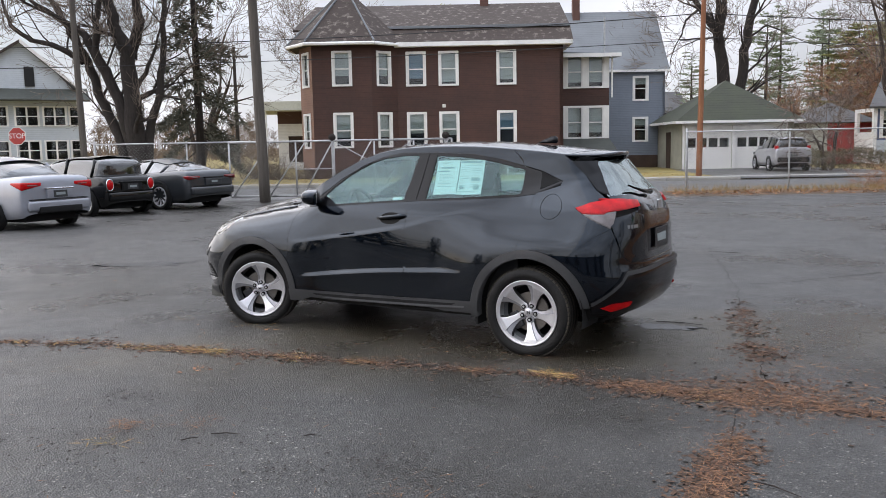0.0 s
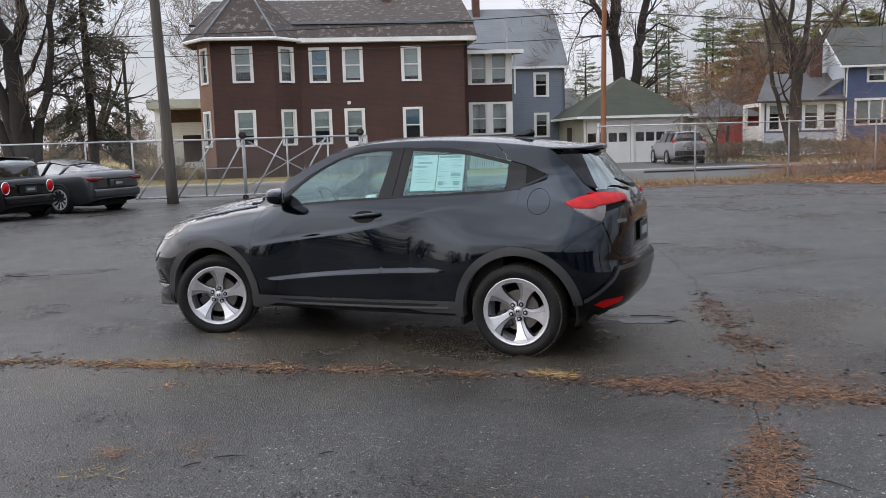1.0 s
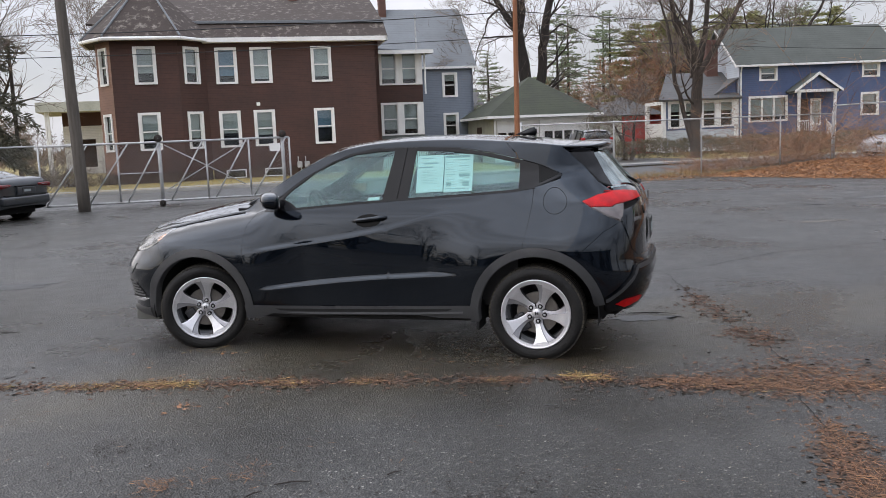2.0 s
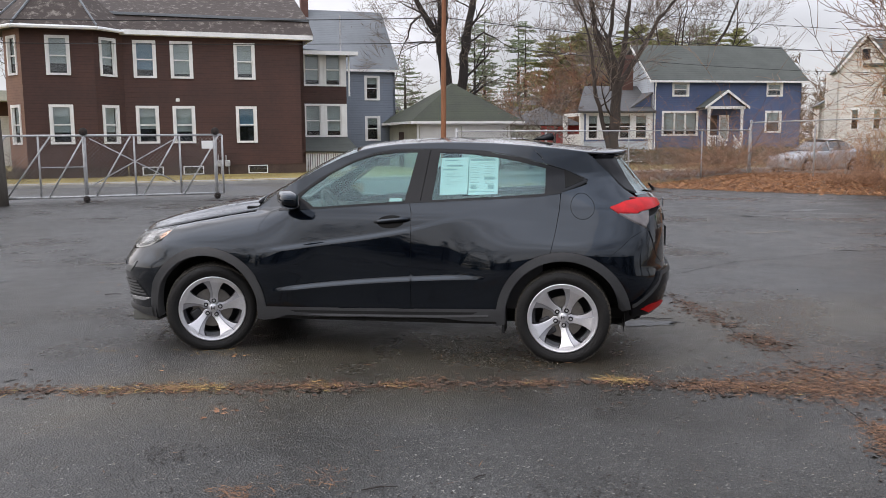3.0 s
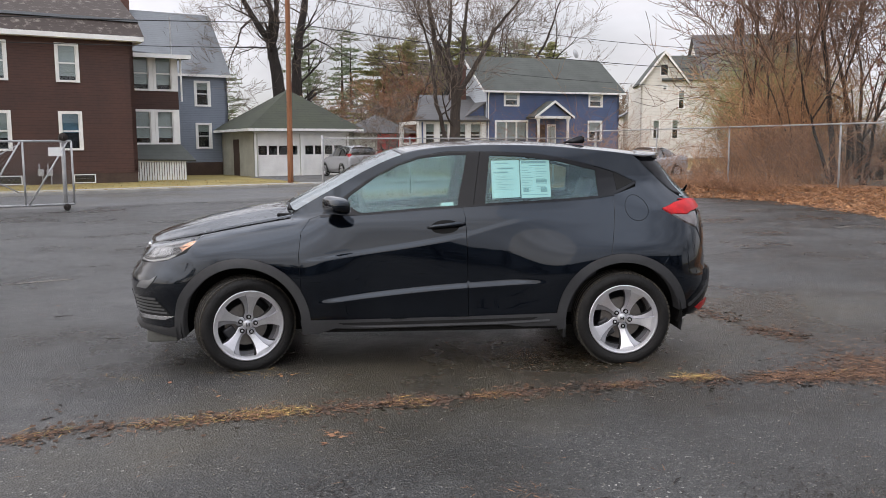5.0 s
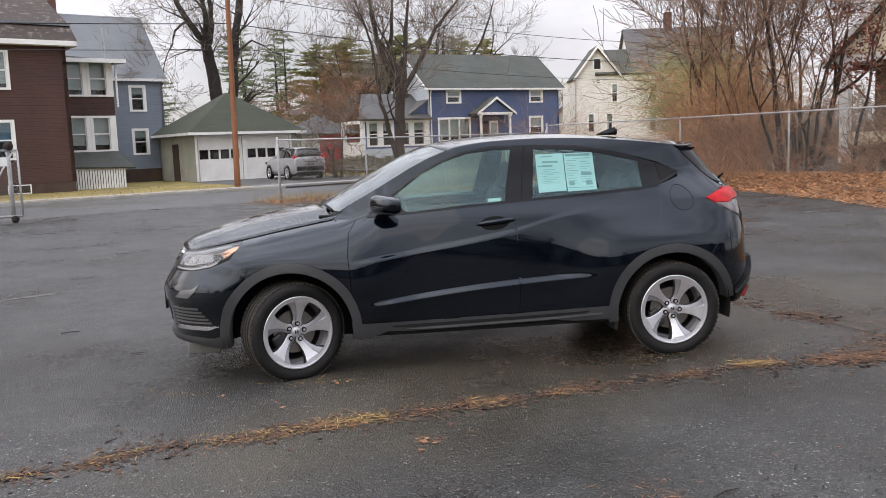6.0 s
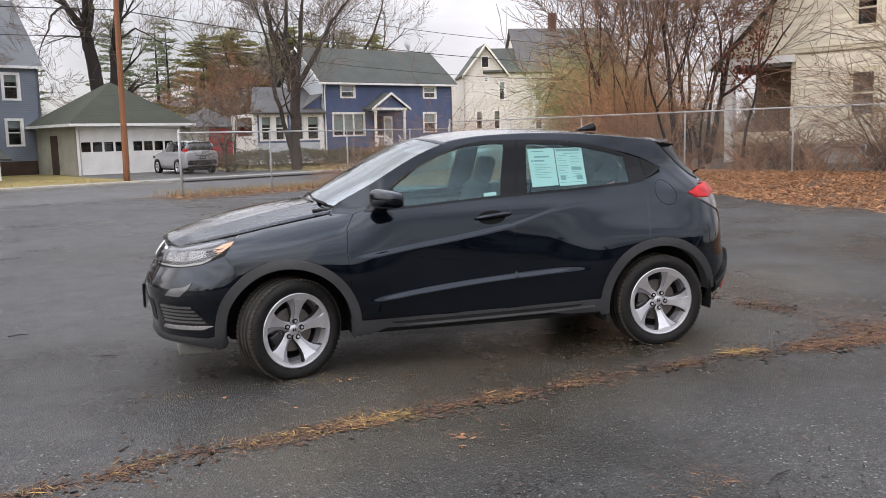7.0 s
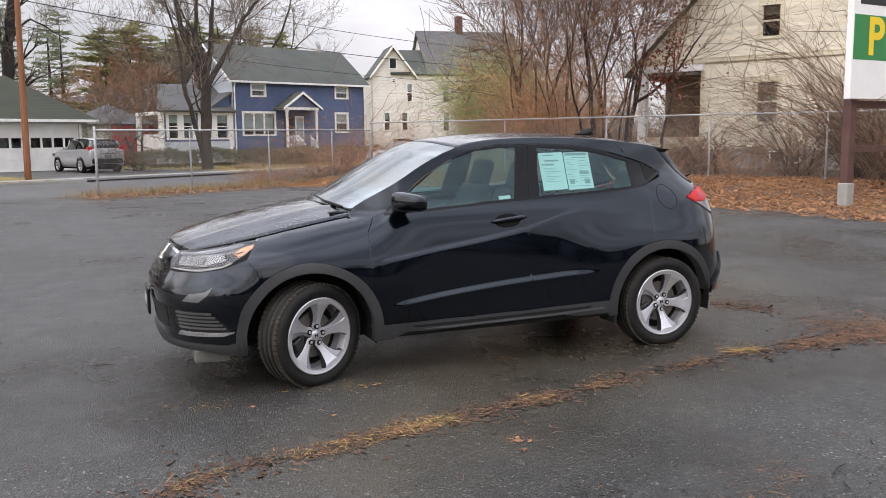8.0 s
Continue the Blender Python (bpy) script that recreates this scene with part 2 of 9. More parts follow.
M_SIGN_W = mat("white_sign_face", (0.80, 0.80, 0.78), 0.4, var=0.08, scale=2)
M_SIGN_G = mat("green_sign_ink", (0.020, 0.210, 0.055), 0.45, var=0.12, scale=3)
M_SIGN_Y = mat("yellow_sign_ink", (0.80, 0.58, 0.02), 0.45, var=0.1, scale=3)
M_BLACK = mat("black_paint", (0.015, 0.015, 0.016), 0.5, var=0.3)
M_RED = mat("red_paint", (0.45, 0.045, 0.035), 0.6, var=0.3, scale=2, color2=(0.30, 0.035, 0.03))


def ground_mat(name, color, color2, color3, rough):
    m = mat(name, color, rough, var=0.5, scale=0.35, color2=color2, bump=0.9, bump_scale=26)
    n, l = m.node_tree.nodes, m.node_tree.links
    return m


M_GROUND = ground_mat("dormant_lawn", (0.320, 0.245, 0.075), (0.165, 0.135, 0.050), None, 0.95)
M_SOIL = ground_mat("bare_soil", (0.105, 0.072, 0.045), (0.060, 0.044, 0.030), None, 0.95)


def asphalt(name, dark, light, wet, mossy=False):
    """Aggregate speckle, broad damp patches that change gloss, and hairline cracks."""
    m = bpy.data.materials.new(name)
    m.use_nodes = True
    n, l = m.node_tree.nodes, m.node_tree.links
    b = n["Principled BSDF"]
    tc = n.new("ShaderNodeTexCoord")

    def tex(scale, detail=5, rough=0.55):
        t = n.new("ShaderNodeTexNoise")
        t.inputs["Scale"].default_value, t.inputs["Detail"].default_value, t.inputs["Roughness"].default_value = scale, detail, rough
        l.new(tc.outputs["Object"], t.inputs["Vector"])
        return t.outputs["Fac"]

    def rng(src, a, c, lo, hi):
        r = n.new("ShaderNodeMapRange")
        r.inputs["From Min"].default_value, r.inputs["From Max"].default_value = a, c
        r.inputs["To Min"].default_value, r.inputs["To Max"].default_value = lo, hi
        l.new(src, r.inputs["Value"])
        return r.outputs[0]

    def mixc(fac, a, c):
        x = n.new("ShaderNodeMix")
        x.data_type = "RGBA"
        l.new(fac, x.inputs["Factor"])
        for key, v in (("A", a), ("B", c)):
            if isinstance(v, tuple):
                x.inputs[key].default_value = (*v, 1)
            else:
                l.new(v, x.inputs[key])
        return x.outputs["Result"]

    def op(kind, a, c):
        x = n.new("ShaderNodeMath")
        x.operation = kind
        for i, v in enumerate((a, c)):
            if isinstance(v, (int, float)):
                x.inputs[i].default_value = v
            else:
                l.new(v, x.inputs[i])
        return x.outputs[0]

    vor = n.new("ShaderNodeTexVoronoi")
    vor.inputs["Scale"].default_value = 95
    l.new(tc.outputs["Object"], vor.inputs["Vector"])
    speck = rng(vor.outputs["Color"], 0.30, 0.95, 0.0, 1.0)
    moss = rng(tex(0.23, 6, 0.6), 0.46, 0.62, 0.0, 0.75)
    broad = rng(tex(0.45, 7, 0.62), 0.38, 0.62, 0.0, 1.0)
    mid = rng(tex(3.1, 6, 0.65), 0.38, 0.66, 0.0, 1.0)
    base = mixc(speck, dark, light)
    base = mixc(op("MULTIPLY", op("POWER", speck, 12), 0.9), base, (0.44, 0.42, 0.38))
    base = mixc(op("MULTIPLY", broad, 0.75), base, tuple(c * 0.62 for c in dark))
    base = mixc(op("MULTIPLY", mid, 0.45), base, tuple(c * 0.7 for c in light))
    film = rng(tex(0.8, 8, 0.7), 0.55, 0.70, 0.0, 0.50)
    base = mixc(film, base, tuple(c * 1.25 for c in light))
    if mossy:
        # the olive-brown mossy strip where the car stands over the crack
        mp = n.new("ShaderNodeMapping")
        mp.vector_type = "TEXTURE"
        mp.inputs["Location"].default_value, mp.inputs["Rotation"].default_value, mp.inputs["Scale"].default_value = (0.9, -1.0, 0), (0, 0, 0.08), (4.2, 1.15, 1)
        ln = n.new("ShaderNodeVectorMath")
        ln.operation = "LENGTH"
        l.new(tc.outputs["Object"], mp.inputs["Vector"])
        l.new(mp.outputs[0], ln.inputs[0])
        strip = rng(op("ADD", ln.outputs["Value"], op("MULTIPLY", tex(1.3, 7, 0.7), 1.1)), 1.05, 1.70, 0.85, 0.0)
        base = mixc(op("MULTIPLY", strip, rng(speck, 0.0, 1.0, 1.0, 0.55)), base, (0.070, 0.057, 0.033))
    base = mixc(moss, base, tuple(a * c for a, c in zip(dark, (0.86, 0.74, 0.50))))
    l.new(base, b.inputs["Base Color"])
    rough = op("SUBTRACT", rng(broad, 0.0, 1.0, 0.60, 0.60 - wet), op("MULTIPLY", mid, 0.08))
    l.new(rough, b.inputs["Roughness"])
    b.inputs["Specular IOR Level"].default_value = 0.46
    ht = op("ADD", op("MULTIPLY", vor.outputs["Distance"], 0.5), op("MULTIPLY", tex(9, 6), 1.2))
    bp = n.new("ShaderNodeBump")
    bp.inputs["Strength"].default_value = 0.9
    bp.inputs["Distance"].default_value = 0.014
    l.new(ht, bp.inputs["Height"])
    l.new(bp.outputs[0], b.inputs["Normal"])
    return m


M_LOT = asphalt("damp_asphalt", (0.0190, 0.0183, 0.0173), (0.079, 0.076, 0.070), 0.34, True)
M_ROAD = asphalt("street_asphalt", (0.070, 0.070, 0.070), (0.125, 0.123, 0.120), 0.12)

# ---- building tools ----
def part(name, bm, material, parent, label="", smooth=False):
    """Link a bmesh as one mesh object under a thing or a part."""
    me = bpy.data.meshes.new(name)
    if smooth:
        for f in bm.faces:
            f.smooth = True
    bm.to_mesh(me)
    bm.free()
    me.materials.append(material)
    ob = new(name, me)
    ob.parent = parent
    if label:
        ob["label"] = label
    return ob


def mesh_of(name, verts, faces, material, smooth=False):
    me = bpy.data.meshes.new(name)
    me.from_pydata([tuple(v) for v in verts], [], [tuple(f) for f in faces])
    if smooth:
        me.polygons.foreach_set("use_smooth", [True] * len(me.polygons))
    me.materials.append(material)
    me.update()
    return me


def thing(name, m, label, category, group=""):
    """An Empty at a thing's base, in the world."""
    ob = new(name)
    ob.matrix_world = m
    ob.empty_display_size = 0.2
    return tagged(ob, label, category, group)


def site(u, v, z=0.0, turn=0.0):
    return SITE @ pose(u, v, z, 0, 0, turn)


def box(bm, x0, x1, y0, y1, z0, z1, bevel=0.0):
    r = bmesh.ops.create_cube(bm, size=1.0)
    vs = r["verts"]
    for v in vs:
        v.co = Vector(((x0 + x1) / 2 + v.co.x * (x1 - x0), (y0 + y1) / 2 + v.co.y * (y1 - y0), (z0 + z1) / 2 + v.co.z * (z1 - z0)))
    if bevel:
        es = {e for v in vs for e in v.link_edges}
        bmesh.ops.bevel(bm, geom=list(es), offset=bevel, segments=2, affect="EDGES", profile=0.5)
    return bm


def boxes(*items, bevel=0.0):
    bm = bmesh.new()
    for it in items:
        box(bm, *it, bevel=bevel)
    return bm


def tube(bm, pts, radii, sides=8, cap=True):
    """A round bar along a line of points."""
    pts = [Vector(p) for p in pts]
    if isinstance(radii, (int, float)):
        radii = [radii] * len(pts)
    rings, ref = [], None
    for i, p in enumerate(pts):
        d = (pts[min(i + 1, len(pts) - 1)] - pts[max(i - 1, 0)]).normalized()
        if ref is None:
            ref = d.orthogonal().normalized()
        ref = (ref - d * ref.dot(d)).normalized()
        side = d.cross(ref)
        rings.append([bm.verts.new(p + radii[i] * (math.cos(a) * ref + math.sin(a) * side)) for a in (2 * math.pi * k / sides for k in range(sides))])
    for a, b in zip(rings, rings[1:]):
        for k in range(sides):
            bm.faces.new((a[k], a[(k + 1) % sides], b[(k + 1) % sides], b[k]))
    if cap:
        bm.faces.new(rings[0][::-1])
        bm.faces.new(rings[-1])
    return bm


def bar(p, q, r, sides=8):
    return tube(bmesh.new(), [p, q], r, sides)


def lathe(bm, profile, n=24, axis="Y"):
    """Turn (radius, along) points about an axis through the origin."""
    rings = []
    for r, h in profile:
        ring = []
        for k in range(n):
            a = 2 * math.pi * k / n
            c, s = r * math.cos(a), r * math.sin(a)
            ring.append(bm.verts.new((c, h, s) if axis == "Y" else (c, s, h)))
        rings.append(ring)
    for a, b in zip(rings, rings[1:]):
        for k in range(n):
            bm.faces.new((a[k], a[(k + 1) % n], b[(k + 1) % n], b[k]))
    return bm


def prism(bm, poly, axis, lo, hi):
    """A polygon of (a, b) pairs pushed along an axis: X: (y, z), Y: (x, z), Z: (x, y)."""
    def at(p, h):
        return {"X": (h, p[0], p[1]), "Y": (p[0], h, p[1]), "Z": (p[0], p[1], h)}[axis]
    a = [bm.verts.new(at(p, lo)) for p in poly]
    b = [bm.verts.new(at(p, hi)) for p in poly]
    bm.faces.new(a)
    bm.faces.new(b[::-1])
    for k in range(len(poly)):
        bm.faces.new((a[k], b[k], b[(k + 1) % len(poly)], a[(k + 1) % len(poly)]))
    bmesh.ops.recalc_face_normals(bm, faces=bm.faces[:])
    return bm


def slab(bm, quad, thick):
    """A sheet of given corners, thickened downwards along its normal."""
    q = [Vector(p) for p in quad]
    nrm = (q[1] - q[0]).cross(q[-1] - q[0]).normalized()
    if nrm.z < 0:
        nrm = -nrm
    a = [bm.verts.new(p) for p in q]
    b = [bm.verts.new(p - nrm * thick) for p in q]
    bm.faces.new(a)
    bm.faces.new(b[::-1])
    for k in range(len(q)):
        bm.faces.new((a[k], b[k], b[(k + 1) % len(q)], a[(k + 1) % len(q)]))
    bmesh.ops.recalc_face_normals(bm, faces=bm.faces[:])
    return bm


def wall_bm(w, h, holes, thick=0.16, z0=0.0):
    """An upright wall from x = 0 to w with its outer face at y = 0 and openings (x0, x1, z0, z1) through it."""
    bm = bmesh.new()
    xs = sorted({0.0, w, *(v for a in holes for v in a[:2])})
    zs = sorted({z0, h, *(v for a in holes for v in a[2:])})
    cut = lambda x, z: any(a[0] < x < a[1] and a[2] < z < a[3] for a in holes)
    for x0, x1 in zip(xs, xs[1:]):
        run = None
        for za, zb in zip(zs, zs[1:]):
            if cut((x0 + x1) / 2, (za + zb) / 2):
                continue
            for y, flip in ((0, False), (thick, True)):
                vs = [bm.verts.new((x, y, z)) for x, z in ((x0, za), (x1, za), (x1, zb), (x0, zb))]
                bm.faces.new(vs[::-1] if flip else vs)
    for x0, x1, za, zb in [(0, w, z0, h), *holes]:
        for (ax, az), (bx, bz) in zip(((x0, za), (x1, za), (x1, zb), (x0, zb)), ((x1, za), (x1, zb), (x0, zb), (x0, za))):
            vs = [bm.verts.new(p) for p in ((ax, 0, az), (ax, thick, az), (bx, thick, bz), (bx, 0, bz))]
            bm.faces.new(vs)
    bmesh.ops.remove_doubles(bm, verts=bm.verts[:], dist=0.0005)
    bmesh.ops.recalc_face_normals(bm, faces=bm.faces[:])
    return bm


def window(house, m, x0, x1, z0, z1, trim=0.12, blind=0.5, blind_mat=None, bars=True, trim_mat=None, halves=1):
    """A sash window: white casing, meeting rail, glass and a drawn blind; m places the wall's plane."""
    tm = trim_mat or M_WHITE
    w = part("window", boxes((x0, x0 + trim, -0.045, 0.08, z0, z1), (x1 - trim, x1, -0.045, 0.08, z0, z1),
                             (x0 + trim, x1 - trim, -0.045, 0.08, z1 - trim, z1), (x0 + trim, x1 - trim, -0.06, 0.10, z0, z0 + trim * 0.8)), tm, house)
    w.matrix_local = m
    a0, a1, b0, b1 = x0 + trim, x1 - trim, z0 + trim * 0.8, z1 - trim
    items = []
    if bars:
        zm = (b0 + b1) / 2
        items += [(a0, a1, 0.02, 0.07, zm - 0.03, zm + 0.03)]
        items += [(a0, a0 + 0.04, 0.02, 0.07, b0, b1), (a1 - 0.04, a1, 0.02, 0.07, b0, b1)]
    for k in range(1, halves):
        xm = a0 + (a1 - a0) * k / halves
        items += [(xm - 0.05, xm + 0.05, -0.02, 0.08, b0, b1)]
    if items:
        part("sash", boxes(*items), tm, w)
    part("pane", boxes((a0, a1, 0.085, 0.091, b0, b1)), M_PANE, w)
    if blind:
        zb = b1 - (b1 - b0) * blind
        part("blind", boxes((a0 + 0.02, a1 - 0.02, 0.13, 0.14, zb, b1)), blind_mat or M_BLIND, w)
    # a flat dark board stands in for the shade indoors
    part("unlit_backing", boxes((a0 - 0.02, a1 + 0.02, 0.50, 0.52, b0 - 0.02, b1 + 0.02)), M_DARK, w)
    return w


def inset_holes(ws, trim=0.05):
    return [(a + trim, b - trim, c + trim, d - trim) for a, b, c, d in ws]


def link(name, me, m, label="", category="", group="", kind="", parent=None):
    ob = new(name, me)
    ob.parent = parent
    ob.matrix_world = m
    return tagged(ob, label, category, group, kind)

# ---- ground ----
def sheet(name, corners, z, material, label, category, cuts=1):
    me = mesh_of(name, [(*c, 0) for c in corners], [tuple(range(len(corners)))], material)
    return link(name, me, site(0, 0, z), label, category, kind="structure")


sheet("ground", [(-2500, -2500), (2500, -2500), (2500, 2500), (-2500, 2500)], -0.03, M_GROUND, "dormant yellow-green lawn and bare earth round the street", "ground")
sheet("lot_pavement", [(-45, -45), (15.2, -45), (15.6, 2), (17.2, 12), (17.7, 17.0), (7.0, 16.9), (6.2, 19.2), (-45, 19.2)], 0.0, M_LOT,
      "dark damp asphalt of the parking lot with cracks", "pavement")
sheet("road", [(-120, 19.2), (6.2, 19.2), (140, 19.2), (140, 26.8), (-120, 26.8)], -0.012, M_ROAD, "worn grey asphalt street", "road")
sheet("driveway", [(11.6, 26.8), (21.2, 26.8), (20.2, 39.0), (12.4, 39.0)], 0.045, M_ROAD, "grey asphalt driveway before the garage", "driveway")
kerb = link("kerb", None, site(0, 0), "low concrete kerb along the far side of the street", "kerb", kind="structure")
for k in range(40):
    u0 = -60 + 3.0 * k
    if 11.4 < u0 + 1.5 < 21.4:
        continue
    part("kerbstone", boxes((u0 + 0.004, u0 + 2.996, 26.8, 26.95, -0.1, 0.10), bevel=0.012), M_CONC, kerb)
sheet("pavement", [(-60, 28.2), (60, 28.2), (60, 29.4), (-60, 29.4)], 0.056, M_CONC, "pale concrete footway beside the street", "pavement")
sheet("verge", [(-60, 26.95), (60, 26.95), (60, 60), (-60, 60)], 0.04, M_GROUND, "yellowed grass verge and front lawns", "grass")


def bank_edge(v):
    """Where the asphalt gives way to the leaf-covered bank."""
    line = np.interp(v, [-40, -1, 0, 1, 2.5, 5, 7.9, 8.7, 10.7, 13, 14.85, 17.2, 18.6], [10.9, 10.95, 11.5, 11.95, 12.4, 14.4, 15.9, 16.5, 16.6, 14.9, 14.2, 12.9, 12.7])
    return float(line) + 0.30 * noise.noise(Vector((v * 0.5, 3.1, 0))) + 0.16 * noise.noise(Vector((v * 1.7, 9.1, 0)))


def bank_z(u, v):
    """The bank's height: a gentle rise up to the side fence."""
    e = bank_edge(v)
    rise = min(1.0, max(0.0, (u - e) / max(1.5, 18.4 - e)))
    return 0.30 * rise * rise * (3 - 2 * rise)


def bank():
    """The litter-covered bank under the side fence, which rises behind the lot."""
    bm = bmesh.new()
    us, vs = np.linspace(0, 1, 26), np.linspace(-40, 18.6, 90)
    grid = []
    for v in vs:
        edge = bank_edge(v)
        row = []
        for s in us:
            u = edge + s * (60 - edge) if s > 0.75 else edge + s / 0.75 * (20.5 - edge)
            z = bank_z(u, v) + 0.05 * noise.noise(Vector((u * 1.3, v * 1.3, 0))) * min(1.0, (u - edge) / 3.0) - 0.01 + 0.03 * min(1.0, (u - edge) / 0.4)
            row.append(bm.verts.new((u, v, z)))
        grid.append(row)
    for a, b in zip(grid, grid[1:]):
        for k in range(len(us) - 1):
            bm.faces.new((a[k], a[k + 1], b[k + 1], b[k]))
    ob = part("bank", bm, M_SOIL, None, smooth=True)
    ob.matrix_world = SITE
    return tagged(ob, "low soil bank covered in fallen leaves behind the lot", "bank", kind="structure")


bank()


def front_verge():
    bm = bmesh.new()
    grid = []
    for u in np.linspace(6.4, 19.5, 60):
        row = []
        for s in np.linspace(0, 1, 9):
            lo = 16.55 + 0.25 * noise.noise(Vector((u * 0.9, 0, 5)))
            v = lo + s * (19.3 - lo)
            end = min(1, max(0, (u - 6.4) / 0.8))
            row.append(bm.verts.new((u, v, -0.015 + end * 0.10 * math.sin(math.pi * s) ** 0.7 + 0.02 * noise.noise(Vector((u * 2, v * 2, 0))) * end)))
        grid.append(row)
    for a, b in zip(grid, grid[1:]):
        for k in range(8):
            bm.faces.new((a[k], b[k], b[k + 1], a[k + 1]))
    ob = part("fence_verge", bm, M_SOIL, None, smooth=True)
    ob.matrix_world = SITE
    return tagged(ob, "narrow earth verge with dead leaves under the fence", "verge", kind="structure")


front_verge()


# ---- houses ----
def gable_roof(house, x0, x1, y0, y1, eave, ridge_y, ridge_z, material, over=0.35, thick=0.16, name="roof"):
    """Two slopes whose ridge runs along x."""
    r = part(name, slab(bmesh.new(), [(x0 - over, y0 - over, eave), (x1 + over, y0 - over, eave), (x1 + over, ridge_y, ridge_z), (x0 - over, ridge_y, ridge_z)], thick), material, house)
    part("back_slope", slab(bmesh.new(), [(x0 - over, y1 + over, eave), (x1 + over, y1 + over, eave), (x1 + over, ridge_y, ridge_z), (x0 - over, ridge_y, ridge_z)], thick), material, r)
    return r


def box_walls(house, x0, x1, y0, y1, h, material, front=(), left=(), right=(), z0=0.0, thick=0.18):
    """Four walls round a plan; front, left and right give window boxes in each wall's own metres."""
    out = []
    for name, w, m, holes in (("front_wall", x1 - x0, pose(x0, y0, 0), front), ("left_wall", y1 - y0, pose(x0, y1, 0, 0, 0, -90), left),
                              ("right_wall", y1 - y0, pose(x1, y0, 0, 0, 0, 90), right), ("back_wall", x1 - x0, pose(x1, y1, 0, 0, 0, 180), ())):
        bm = wall_bm(w, h, inset_holes(holes), thick, z0)
        ob = part(name, bm, material, house)
        ob.matrix_local = m
        out.append(ob)
    return out


def brown_house():
    h = thing("house", site(0, 35.8), "dark brown clapboard two-storey house with white window casings", "house")
    up, lo = (4.58, 6.30), (1.55, 3.30)
    xs = [(-1.86, -0.84), (-0.22, 0.80), (2.70, 3.70)]
    front = [(a + 2.3, b + 2.3, *z) for a, b in xs for z in (up, lo)]
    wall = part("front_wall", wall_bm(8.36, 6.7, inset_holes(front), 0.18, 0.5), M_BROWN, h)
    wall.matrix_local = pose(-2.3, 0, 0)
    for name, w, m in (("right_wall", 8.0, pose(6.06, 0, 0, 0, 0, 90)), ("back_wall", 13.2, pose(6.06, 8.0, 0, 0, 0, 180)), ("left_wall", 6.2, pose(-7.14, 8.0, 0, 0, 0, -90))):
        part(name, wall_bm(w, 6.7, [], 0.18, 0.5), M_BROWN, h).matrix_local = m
    blinds = [0.80, 0.62, 0.92, 0.70, 0.88, 0.55]
    for k, (a, b, c, d) in enumerate(front):
        window(h, pose(-2.3, 0, 0), a, b, c, d, blind=blinds[k % 6], blind_mat=M_BLIND_B if k in (0, 5) else None)
    part("foundation", boxes((-2.28, 6.04, 0.02, 0.2, -0.1, 0.5), (5.86, 6.04, 0.2, 8, -0.1, 0.5)), M_BROWN_BASE, h)
    for a in (-1.7, 0.15, 3.2):
        w = part("basement_window", boxes((a, a + 0.95, -0.02, 0.01, 0.06, 0.10), (a, a + 0.95, -0.02, 0.01, 0.42, 0.46), (a, a + 0.05, -0.02, 0.01, 0.10, 0.42), (a + 0.9, a + 0.95, -0.02, 0.01, 0.10, 0.42)), M_WHITE, h)
        part("pane", boxes((a + 0.05, a + 0.9, -0.003, 0.004, 0.10, 0.42)), M_PANE, w)
    # the corner bay, five sided, under its own pointed roof
    corners = [(-2.3, 0.0), (-3.5, -0.95), (-6.45, -0.95), (-7.25, 0.35), (-7.25, 1.9)]
    wins = {0: [(0.28, 1.16)], 1: [(0.98, 1.98)], 2: [(0.33, 1.20)]}
    for k, (p, q) in enumerate(zip(corners, corners[1:])):
        d = Vector((p[0] - q[0], p[1] - q[1]))
        w = d.length
        m = pose(q[0], q[1], 0, 0, 0, math.degrees(math.atan2(d.y, d.x)))
        holes = [(a, b, *z) for a, b in wins.get(k, []) for z in (up, lo)]
        # the sun-side bay walls get the sunlit colour
        bw = part("bay_wall", wall_bm(w, 6.7, inset_holes(holes), 0.15, 0.5), M_TAN if k > 1 else M_BROWN, h)
        bw.matrix_local = m
        part("bay_foundation", boxes((0.02, w - 0.02, 0.02, 0.15, -0.1, 0.5)), M_BROWN_BASE, bw)
        for a, b, c, dd in holes:
            window(h, m, a, b, c, dd, blind=0.72)
    # cornice boards, then the steep lower slope and the flatter upper roof
    part("cornice", boxes((-2.4, 6.5, -0.42, -0.30, 6.50, 6.72), (-2.4, 6.5, -0.30, 0.0, 6.50, 6.56), (6.38, 6.5, -0.42, 8.3, 6.50, 6.72), bevel=0.01), M_WHITE, h)
    rf = part("roof", slab(bmesh.new(), [(-3.2, -0.42, 6.72), (6.5, -0.42, 6.72), (6.5, 0.62, 7.50), (-3.2, 0.62, 7.50)], 0.10), M_ROOF_B, h)
    part("roof_gutter", boxes((-2.9, 6.5, 0.50, 0.66, 7.50, 7.62)), M_ROOF_G, rf)
    part("upper_slope", slab(bmesh.new(), [(-7.6, 0.66, 7.55), (6.5, 0.66, 7.55), (6.5, 4.7, 9.32), (-7.0, 4.7, 9.32)], 0.10), M_ROOF_B, rf)
    part("back_slope", slab(bmesh.new(), [(-7.6, 8.5, 7.3), (6.5, 8.5, 7.3), (6.5, 4.7, 9.32), (-7.0, 4.7, 9.32)], 0.10), M_ROOF_B, rf)
